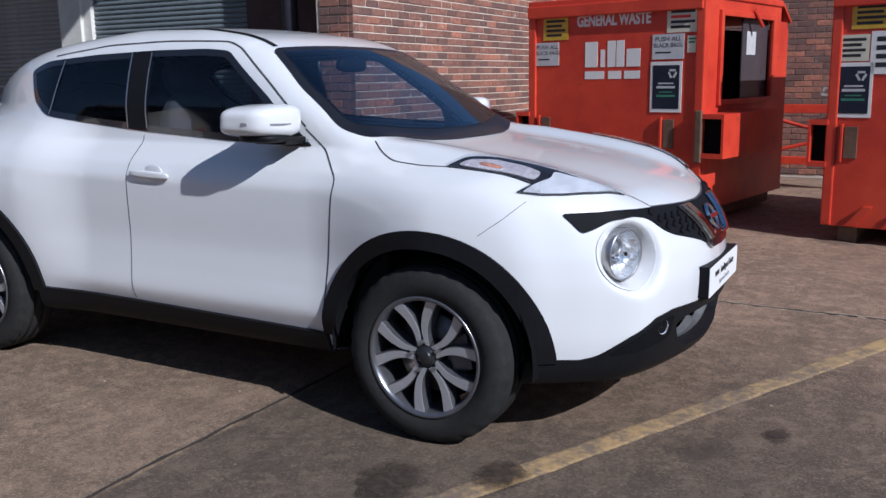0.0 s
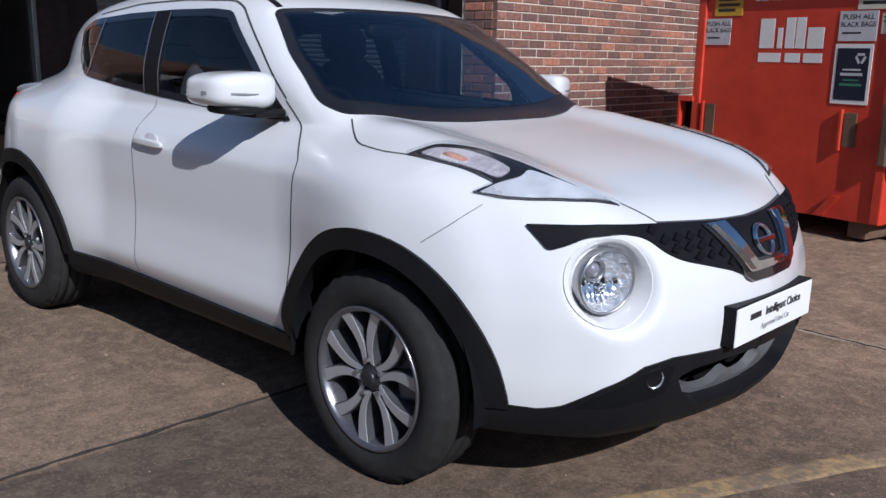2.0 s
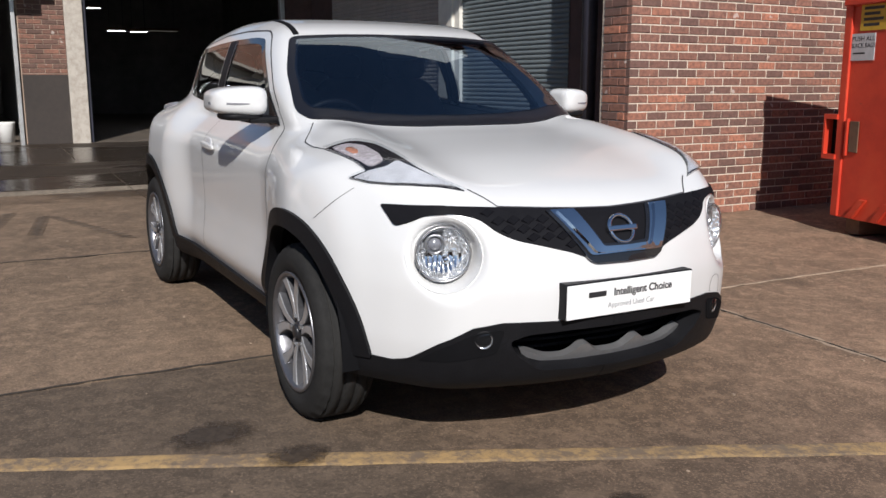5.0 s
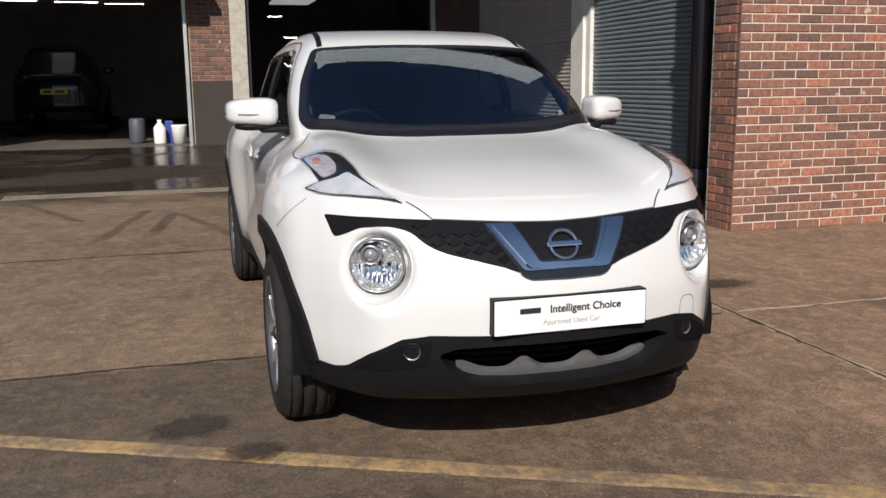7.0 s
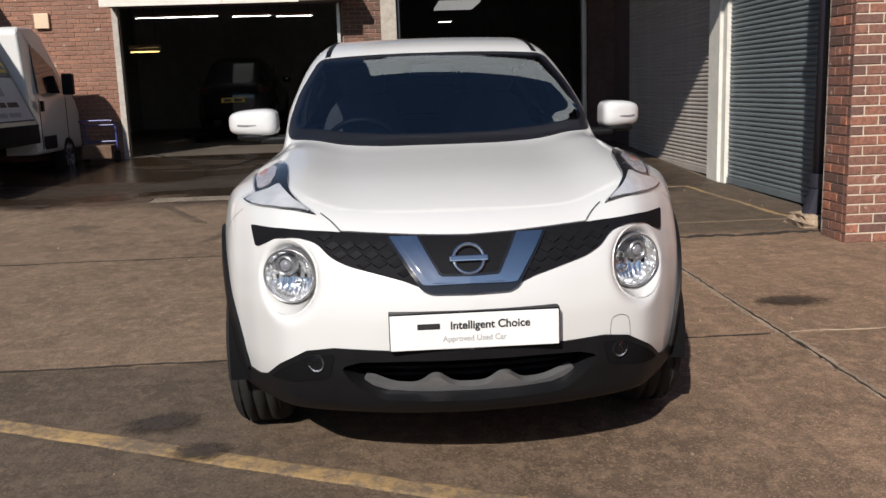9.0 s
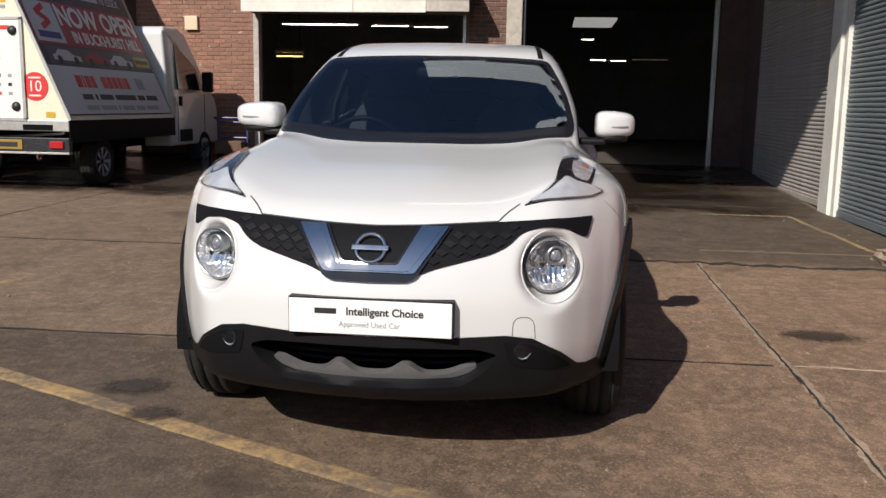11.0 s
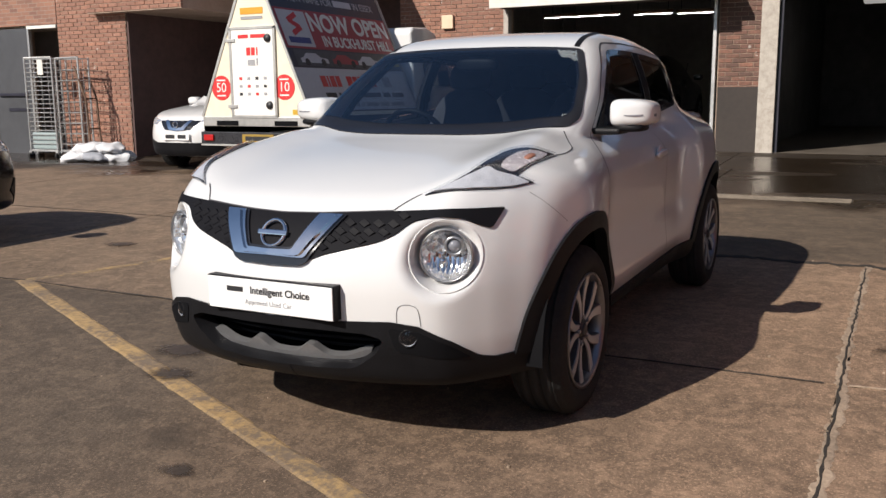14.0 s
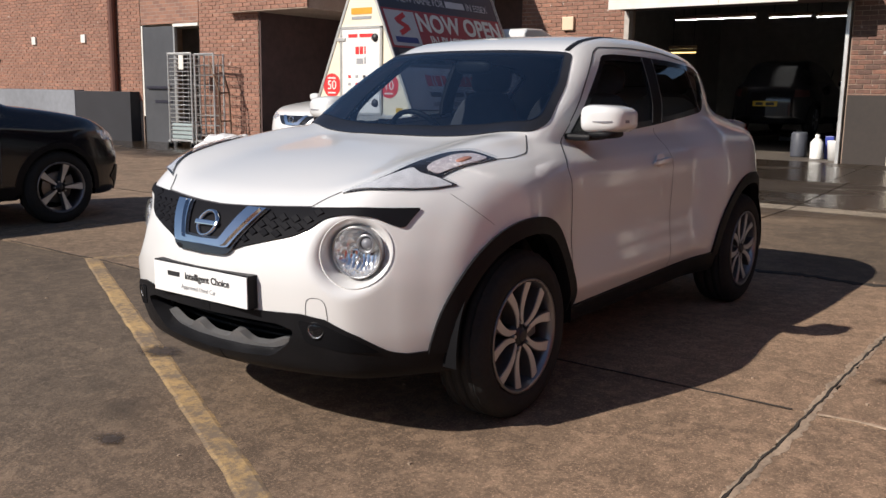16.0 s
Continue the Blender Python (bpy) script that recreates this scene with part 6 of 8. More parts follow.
def waste_container(at, notices, name_side):
    """A red steel container: sloped back, hatch in its end, fork pockets, notices on the long side. Local corner at the near right foot."""
    sk = thing("waste_container", "red steel general waste container with notices" if name_side else "second red steel waste container with posters", "skip", at, "waste containers")
    W, D, Z0, Z1 = 1.72, 2.02, 0.13, 1.93
    # shell: side walls as plates round an open hatch
    bm = boxed(-W, 0, 0, 0.03, Z0, Z1)
    part("side_panel", bm, RED_STEEL, sk)
    part("back_panel", boxed(-W, 0, D - 0.03, D, Z0, Z1 - 0.2), RED_STEEL, sk)
    # added black sheet that makes the inside look unlit
    part("inner_wall", boxed(-0.34, -0.32, 0.05, D - 0.05, Z0 + 0.03, Z1 - 0.22), VOID, sk, "black sheet for the shade inside the container")
    part("end_panel", boxed(-W, -W + 0.03, 0.03, D - 0.03, Z0, Z1 - 0.05), RED_STEEL, sk)
    bm = bmesh.new()
    box(bm, -0.03, 0, 0.03, 0.34, Z0, Z1)
    box(bm, -0.03, 0, 0.34, 1.58, Z0, 1.06)
    box(bm, -0.03, 0, 0.34, 1.58, 1.8, Z1)
    for ya, yb, za in ((1.58, 1.8, Z1), (1.8, D - 0.03, Z1 - 0.14)):
        box(bm, -0.03, 0, ya, yb, Z0, za)
    bmesh.ops.remove_doubles(bm, verts=bm.verts, dist=0.0005)
    part("hatch_panel", bm, RED_STEEL, sk, "end panel with an open hatch")
    part("floor_plate", boxed(-W + 0.03, -0.03, 0.03, D - 0.03, Z0, Z0 + 0.03), RED_STEEL, sk)
    lid = bmesh.new()
    box(lid, -W - 0.02, 0.02, -0.02, 1.8, Z1, Z1 + 0.06, bevel=0.012)
    rear = box(bmesh.new(), -W - 0.02, 0.02, 0.0, 0.3, 0.0, 0.03, bevel=0.008)
    bmesh.ops.transform(rear, matrix=pose(0, 1.79, Z1 + 0.02, -34, 0, 0), verts=rear.verts)
    part("lid_slope", rear, RED_STEEL, sk, "sloping rear edge of the lid")
    part("lid", lid, RED_STEEL, sk, "red container lid")
    part("top_rim", boxed(-W - 0.015, 0.0, -0.045, 0.0, Z1 - 0.1, Z1 + 0.01, bevel=0.01), RED_STEEL, sk)
    part("corner_post", boxed(-0.06, 0.02, -0.02, 0.06, Z0, Z1 - 0.02, bevel=0.012), RED_STEEL, sk)
    part("corner_post", boxed(-W - 0.02, -W + 0.06, -0.02, 0.06, Z0, Z1 - 0.02, bevel=0.012), RED_STEEL, sk)
    for dims in ((0.0, 0.03, 0.3, 0.36, 1.03, 1.84), (0.0, 0.03, 1.54, 1.6, 1.03, 1.84), (0.0, 0.03, 0.36, 1.54, 1.03, 1.08), (0.0, 0.03, 0.36, 1.54, 1.79, 1.84)):
        part("hatch_frame", boxed(*dims, bevel=0.006), RED_STEEL, sk)
    door = part("sliding_door", boxed(-0.05, -0.035, 0.93, 1.56, 1.07, 1.8, bevel=0.004), SLIDE, sk, "dark sliding hatch door")
    part("hatch_paper", boxed(-0.035, -0.033, 1.03, 1.25, 1.47, 1.68), GREY_NOTICE, door, "white paper on the hatch")
    part("hatch_catch", tube(bmesh.new(), (0.03, 1.02, 1.86), (0.07, 1.13, 1.72), 0.018, 8), RED_STEEL, sk, "red hatch catch")
    # fork pockets along both ends
    for x0, x1 in ((0.0, 0.22), (-W - 0.15, -W)):
        pk = bmesh.new()
        box(pk, x0, x1, -0.04, 1.25, 0.93, 0.97)
        box(pk, x0, x1, -0.04, 1.25, 0.6, 0.64)
        ex = x1 - 0.02 if x0 >= 0 else x0
        box(pk, ex, ex + 0.02, -0.04, 1.25, 0.64, 0.93)
        part("fork_pocket", pk, RED_STEEL, sk, "lifting fork pocket")
        # black sheet across the pocket in place of its shade
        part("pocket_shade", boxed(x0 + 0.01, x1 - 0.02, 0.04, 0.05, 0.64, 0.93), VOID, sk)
    part("pocket_lip", boxed(-0.03, 0.03, -0.06, -0.02, 0.56, 1.0, bevel=0.01), RUSTED, sk, "rusty worn pocket lip")
    for x in (-0.34, -W + 0.12):
        part("side_slot", boxed(x, x + 0.1, -0.012, -0.002, 0.67, 0.92, bevel=0.004), RUSTED, sk, "worn lifting slot")
        part("slot_edge", boxed(x - 0.03, x - 0.008, -0.03, 0.0, 0.64, 0.94, bevel=0.004), RED_STEEL, sk)
    for x in (-1.45, -1.18, -0.4):
        ft = bmesh.new()
        a = [ft.verts.new(p) for p in ((x - 0.1, -0.03, 0.14), (x - 0.03, -0.03, 0.14), (x + 0.1, -0.03, 0.3), (x + 0.03, -0.03, 0.3))]
        b = [ft.verts.new((v.co.x, 0.0, v.co.z)) for v in a]
        ft.faces.new(a)
        for k in range(4):
            ft.faces.new((a[k], a[(k + 1) % 4], b[(k + 1) % 4], b[k]))
        part("foot_brace", ft, RED_STEEL, sk)
    for x in (-W + 0.1, -0.25):
        part("skid", boxed(x, x + 0.15, 0.05, D - 0.05, 0.0, Z0, bevel=0.01), RUSTED, sk, "dark steel skid")
    # notices
    for kind, x0, x1, z0, z1 in notices:
        mat = {"yellow": YELLOW_VINYL, "push": GREY_NOTICE, "poster": WHITE_VINYL, "cream": CREAM_NOTICE, "green": CREAM_NOTICE, "white": WHITE_VINYL}[kind]
        n = part("notice", boxed(x0, x1, -0.006, -0.001, z0, z1), mat, sk, {"yellow": "yellow warning notice", "push": "weathered white notice", "poster": "dark recycling poster in a white border", "cream": "cream notice", "green": "small green and cream sticker", "white": "white notice"}[kind])
        w, h, cx = x1 - x0, z1 - z0, (x0 + x1) / 2
        if kind == "push":
            for k, words in enumerate(("PUSH ALL", "BLACK BAGS")):
                lettering("notice_words", words, h * 0.24, INK, n, Matrix.Translation((cx, -0.0065, z1 - h * (0.2 + 0.25 * k))) @ FRONT_FACE, depth=0.0004, squeeze=0.92 if k else 1.12)
            part("print_bar", boxed(x0 + w * 0.1, x1 - w * 0.4, -0.0068, -0.006, z0 + h * 0.24, z0 + h * 0.3), INK, n)
        elif kind == "poster":
            part("poster_field", boxed(x0 + 0.022, x1 - 0.022, -0.008, -0.006, z0 + 0.03, z1 - 0.03), NAVY, n)
            for k in range(3):
                a = math.radians(90 + 120 * k)
                q = boxed(-0.028, 0.028, -0.0095, -0.008, -0.009, 0.009)
                bmesh.ops.transform(q, matrix=pose(x1 - 0.085 + 0.026 * math.cos(a), 0, z1 - 0.1 + 0.026 * math.sin(a), 0, -math.degrees(a) + 90, 0), verts=q.verts)
                part("recycling_arrow", q, GREY_NOTICE, n)
            for k, (l, t) in enumerate(((0.14, 0.012), (0.17, 0.02), (0.12, 0.01), (0.17, 0.018))):
                part("print_bar", boxed(cx - l / 2, cx + l / 2, -0.0095, -0.008, z0 + h * (0.56 - 0.085 * k), z0 + h * (0.56 - 0.085 * k) + t), GREY_NOTICE if k < 2 else GREEN_INK, n)
        else:
            rows = 4 if kind != "green" else 2
            for k in range(rows):
                ink = RED_INK if (kind == "cream" and k == 1 and name_side) else GREEN_INK if kind == "green" else INK
                part("print_bar", boxed(x0 + w * 0.12, x1 - w * (0.12 + 0.14 * (k % 2)), -0.0068, -0.006, z1 - h * (0.24 + 0.2 * k), z1 - h * (0.13 + 0.2 * k)), ink, n)
    if name_side:
        lettering("container_words", "GENERAL WASTE", 0.142, WHITE_VINYL, sk, Matrix.Translation((-0.85, -0.002, 1.785)) @ FRONT_FACE, "white painted words", 0.001, 0.66, 0.005)
        # name drawn as plain blocks, number as bars
        for x0, x1, z0, z1 in ((-1.13, -1.0, 1.375, 1.6), (-0.97, -0.925, 1.375, 1.53), (-0.9, -0.82, 1.375, 1.605), (-0.81, -0.73, 1.375, 1.605), (-0.71, -0.575, 1.375, 1.53)):
            part("name_block", boxed(x0, x1, -0.003, -0.0005, z0, z1, bevel=0.001), WHITE_VINYL, sk, "white block in place of a name")
        for x0, x1 in ((-1.13, -0.93), (-0.89, -0.76), (-0.73, -0.575)):
            part("number_bar", boxed(x0, x1, -0.003, -0.0005, 1.27, 1.34), WHITE_VINYL, sk, "white bar in place of a number")
    return sk


SLIDE = plain("smoky_plastic_sheet", (0.06, 0.05, 0.055), 0.3, grain=10, var=0.2)
RUSTED = plain("rusty_worn_steel", (0.13, 0.075, 0.045), 0.75, grain=18, var=0.5, bump=0.3)
waste_container(pose(-0.12, 4.17, 0.02, 0, 0, -11.5), [("yellow", -1.58, -1.31, 1.63, 1.84), ("push", -1.66, -1.41, 1.4, 1.61), ("cream", -0.33, -0.045, 1.65, 1.86), ("push", -0.46, -0.17, 1.43, 1.64), ("green", -0.14, -0.05, 1.48, 1.62), ("poster", -0.47, -0.18, 0.98, 1.41)], True)
waste_container(pose(2.57, 3.82, -0.02, 0, 0, -11.5), [("yellow", -1.6, -1.3, 1.66, 1.86), ("cream", -1.68, -1.46, 1.42, 1.62), ("white", -1.45, -1.12, 1.32, 1.64), ("poster", -1.69, -1.42, 0.99, 1.41)], False)


def trestle():
    t = thing("steel_trestle", "red steel trestle standing between the containers", "trestle", pose(0.42, 7.55, 0.0), "")
    for z0, z1 in ((0.86, 0.96), (0.27, 0.36)):
        part("rail", boxed(-0.55, 0.6, -0.04, 0.04, z0, z1, bevel=0.008), RED_STEEL, t)
    for x in (-0.5, 0.55):
        part("leg", boxed(x - 0.04, x + 0.04, -0.05, 0.05, 0.0, 0.9, bevel=0.008), RED_STEEL, t)
    for a, b in (((-0.5, 0, 0.82), (0.3, 0, 0.6)), ((0.3, 0, 0.6), (-0.5, 0, 0.4))):
        part("brace", tube(bmesh.new(), a, b, 0.022, 8), RED_STEEL, t)
    part("board", boxed(0.2, 0.27, 0.03, 0.06, 0.35, 0.82), CREAM_NOTICE, t, "pale wooden board")


trestle()


# ---- other cars ----
def hatch_shell(width, height, nose):
    k, hgt = width / 0.89, height / 1.56
    return Shell(
        top=[(1.0, 0.66), (0.86, 0.76 * hgt), (0.7, 0.86 * hgt), (0.4, 0.95 * hgt), (0.0, 1.01 * hgt), (-0.3, 1.045 * hgt), (-0.5, 1.15 * hgt), (-0.8, 1.33 * hgt), (-1.1, 1.47 * hgt), (-1.4, 1.54 * hgt), (-1.8, 1.56 * hgt), (-2.3, 1.53 * hgt), (-2.8, 1.45 * hgt), (-3.1, 1.34 * hgt), (-3.4, 1.1 * hgt)],
        front=[(0.15, nose - 0.1), (0.35, nose - 0.02), (0.55, nose), (0.75, nose - 0.04), (0.9, nose - 0.14), (1.1, nose - 0.4)],
        nose_drop=[(0, 0), (0.3, 0.03), (0.5, 0.1), (0.68, 0.23), (0.78, 0.4), (0.9, 0.8)],
        rear=[(0.15, -3.3), (0.4, -3.42), (0.7, -3.42), (1.0, -3.36), (1.2, -3.2), (1.5, -2.9)],
        tail_drop=[(0, 0), (0.4, 0.04), (0.65, 0.14), (0.8, 0.36), (0.9, 0.7)],
        door=[(0.15, 0.78 * k), (0.3, 0.83 * k), (0.5, 0.86 * k), (0.75, 0.87 * k), (0.88, 0.85 * k), (0.98, 0.79 * k), (1.2, 0.71 * k), (1.45, 0.6 * k), (1.6, 0.5 * k)],
        fender=[(0.15, 0.82 * k), (0.4, 0.87 * k), (0.7, 0.89 * k), (0.85, 0.86 * k), (0.98, 0.78 * k), (1.2, 0.71 * k), (1.45, 0.6 * k), (1.6, 0.5 * k)],
        haunch=[(0.15, 0.82 * k), (0.4, 0.87 * k), (0.7, 0.89 * k), (0.9, 0.87 * k), (1.02, 0.8 * k), (1.2, 0.71 * k), (1.45, 0.6 * k), (1.6, 0.5 * k)],
        belt=1.05, wrap=0.16, hx=(-1.9, -2.35), floor=0.24)


def parked_car(name, label, at, paint, width, height, nose, wheel_style, plate, rear_plate=None, wheel_spokes=5):
    sh = hatch_shell(width, height, nose)
    car = thing(name, label, "car", at, "parked cars")
    base, R = 2.65, 0.34
    arches = ((0.0, R), (-base, R))
    skin_part("body_shell", sh, car, paint, [], arches, 0.385, 0.045, (-3.6, -1.05, 0.1), (1.1, 1.05, 1.7), ((-2.7, 0, 0.75), (0.1, 0, 0.6)))
    h = height / 1.56
    ws = fillet(fold([(-1.12, 0, 1.45), (-1.16, 0.5, 1.4), (-0.62, 0.66, 1.1), (-0.42, 0.3, 1.08), (-0.4, 0, 1.08)]), 0.05)
    part("windscreen", patch(sh, ws, (0, 0, -1), 0.004, 0.01, 0.08, 0.03), GLOSS_BLACK, car, "dark windscreen", True, recalc=False)
    win = fillet([(-0.72, 0.75, 1.06 * h), (-2.6, 0.75, 1.12 * h), (-2.9, 0.65, 1.3 * h), (-2.4, 0.6, 1.42 * h), (-1.4, 0.6, 1.45 * h), (-1.2, 0.6, 1.42 * h)], 0.06)
    both("side_window", patch(sh, win, (0, -1, 0), 0.004, 0.01, 0.08, 0.03), GLOSS_BLACK, car, "dark side window")
    for ax, az in arches:
        ring = [(ax + 0.425 * math.cos(a), 0.85, az + 0.42 * math.sin(a)) for a in np.linspace(-0.1, math.pi + 0.1, 25)] + [(ax + 0.365 * math.cos(a), 0.85, az + 0.365 * math.sin(a)) for a in np.linspace(math.pi + 0.1, -0.1, 25)]
        both("arch_cladding", patch(sh, ring, (0, -1, 0), 0.008, 0.05, 0.05, 0.03), TRIM, car, "black wheel arch")
    lamp = fillet([(0.45, 0.78, 0.86), (nose - 0.2, 0.6, 0.84), (nose - 0.1, 0.42, 0.8), (nose - 0.12, 0.5, 0.74), (0.5, 0.76, 0.77)], 0.02)
    both("headlamp", patch(sh, lamp, (-0.8, -0.6, 0), 0.006, 0.02, 0.04, 0.02), LAMP_CHROME, car, "swept clear headlamp")
    g = part("grille", patch(sh, fillet(fold([(nose, 0, 0.8), (nose, 0.4, 0.8), (nose, 0.25, 0.66), (nose, 0, 0.64)]), 0.02), (-1, 0, 0), 0.005, 0.02, 0.05, 0.02), GLOSS_BLACK, car, "black grille", True, recalc=False)
    V = fold([(nose, 0, 0.69), (nose, 0.09, 0.69), (nose, 0.2, 0.8), (nose, 0.27, 0.8), (nose, 0.14, 0.65), (nose, 0, 0.645)])
    part("grille_chrome", patch(sh, fillet(V, 0.01), (-1, 0, 0), 0.02, 0.03, 0.05, 0.02), CHROME, g, "chrome V-shaped grille bar", True, recalc=False)
    part("badge_ring", spin(bmesh.new(), [(0.038, 0), (0.042, 0.014), (0.05, 0.014), (0.054, 0)], pose(nose + 0.005, 0, 0.745, 0, 85, 0), 28), CHROME, g, "", True)
    low = fillet(fold([(nose, 0, 0.46), (nose, 0.45, 0.46), (nose - 0.25, 0.68, 0.52), (nose - 0.4, 0.74, 0.4), (nose - 0.3, 0.6, 0.26), (nose, 0, 0.25)]), 0.03)
    part("lower_bumper", patch(sh, low, (-1, 0, 0), 0.008, 0.03, 0.05, 0.025), TRIM, car, "black lower bumper", True, recalc=False)
    both("sill", patch(sh, [(-0.42, 0.8, 0.37), (-base + 0.42, 0.8, 0.37), (-base + 0.42, 0.8, 0.27), (-0.42, 0.8, 0.27)], (0, -1, 0), 0.01, 0.03, 0.08, 0.04), TRIM, car, "black sill")
    if plate:
        p = part("number_plate", boxed(nose + 0.005, nose + 0.016, -0.26, 0.26, 0.5, 0.612, bevel=0.003), plate, car, "plate with plain bars")
        for y0, y1 in ((-0.2, -0.02), (0.04, 0.2)):
            part("print_bar", boxed(nose + 0.016, nose + 0.018, y0, y1, 0.525, 0.587), INK, p)
    if rear_plate:
        p = part("number_plate", boxed(-3.445, -3.425, -0.26, 0.26, 0.62, 0.73, bevel=0.003), rear_plate, car, "yellow rear plate with plain bars")
        for y0, y1 in ((-0.2, -0.02), (0.04, 0.2)):
            part("print_bar", boxed(-3.447, -3.444, y0, y1, 0.645, 0.705), INK, p)
    both("rear_lamp", patch(sh, fillet([(-3.0, 0.8, 0.98), (-3.3, 0.6, 0.98), (-3.35, 0.6, 0.82), (-3.0, 0.8, 0.84)], 0.03), (0.7, -0.7, 0), 0.006, 0.02, 0.05, 0.03), RED_LENS, car, "red rear lamp")
    for s in (1, -1):
        mi = rounded_form(0.1, 0.11, 0.07, 3)
        bmesh.ops.transform(mi, matrix=pose(-0.75, s * (width + 0.06), 1.08 * h), verts=mi.verts)
        part("door_mirror", mi, paint, car, "", True)
        part("door_gap", ribbon(sh, [(-0.62, s * 0.75, 1.02), (-0.55, s * 0.85, 0.8), (-0.55, s * 0.85, 0.4)], (0, -s, 0), 0.008), SEAM, car)
        part("door_gap", ribbon(sh, [(-1.65, s * 0.75, 1.05), (-1.65, s * 0.85, 0.8), (-1.65, s * 0.85, 0.4)], (0, -s, 0), 0.008), SEAM, car)
        part("wheel_well", boxed(-0.4, 0.4, min(s * 0.45, s * 0.62), max(s * 0.45, s * 0.62), 0.24, 0.74), VOID, car)
        part("wheel_well", boxed(-base - 0.4, -base + 0.4, min(s * 0.45, s * 0.62), max(s * 0.45, s * 0.62), 0.24, 0.74), VOID, car)
    wm = wheel_meshes(R, 0.235, 0.215, wheel_spokes, wheel_style)
    for x in (0.0, -base):
        for s in (1, -1):
            fit_wheel(car, wm, x, s * (width - 0.115), R, 18)
    return car


parked_car("white_suv", "white crossover car parked beside the advertising truck", pose(-8.32, -8.3, 0.075, 0, 0, 3), WHITE_PAINT, 0.9, 1.6, 0.92, (0.05, 0.02, 0.0, 0.02), PLATE_WHITE)
black_car = parked_car("black_hatchback", "glossy black hatchback with bright five-spoke wheels", pose(-1.6, -6.1, 0.0, 0, 0, 180), BLACK_PAINT, 0.885, 1.66, 0.92, (0.055, 0.0, 0.015, 0.014), None, PLATE_YELLOW)
part("raised_wiper", tube(bmesh.new(), (-0.62, -0.55, 1.0), (-0.36, -0.6, 1.5), 0.016, 8, 0.008), TRIM, black_car, "raised black wiper arm")
lifted = copy_thing(black_car, pose(-20.4, -3.6, 0.5, 0, 0, 180))
lifted.name = "lifted_car"
# darker copy of the red lens: the workshop's gloom put into its colour
SHADED_LENS = plain("shaded_red_lens", (0.05, 0.008, 0.008), 0.5)
for o in lifted.children_recursive:
    if o.name.startswith("rear_lamp"):
        o.data = o.data.copy()
        o.data.materials[0] = SHADED_LENS
tagged(lifted, "dark car raised on a ramp inside the workshop", "car", "parked cars")
ramp = thing("car_ramp", "dark steel car ramp inside the workshop", "ramp", pose(-19.0, -3.6, 0.27))
for y in (-0.77, 0.77):
    part("runway", boxed(-2.4, 2.6, y - 0.25, y + 0.25, 0.15, 0.23, bevel=0.01), TRIM, ramp)
    for x in (-2.2, 2.2):
        part("post", boxed(x - 0.08, x + 0.08, y - 0.08, y + 0.08, 0.0, 0.15, bevel=0.01), TRIM, ramp)


# ---- advertising truck ----
CREAM = plain("cream_grp_panel", (0.74, 0.67, 0.52), 0.5, grain=8, var=0.08)
ALU = plain("dull_aluminium", (0.45, 0.44, 0.42), 0.45, 0.6, grain=20, var=0.2)
BANNER_RED = plain("red_banner", (0.36, 0.04, 0.05), 0.5, grain=20, var=0.08)
BANNER_DARK = plain("dark_banner", (0.03, 0.033, 0.05), 0.45, grain=10, var=0.3)
BANNER_WHITE = plain("white_banner", (0.55, 0.54, 0.56), 0.5, grain=14, var=0.08)
PICTURE_GREY = plain("dark_picture_print", (0.07, 0.075, 0.085), 0.5, grain=12, var=0.5)
BLUE_INK = plain("blue_print", (0.03, 0.05, 0.2), 0.5)


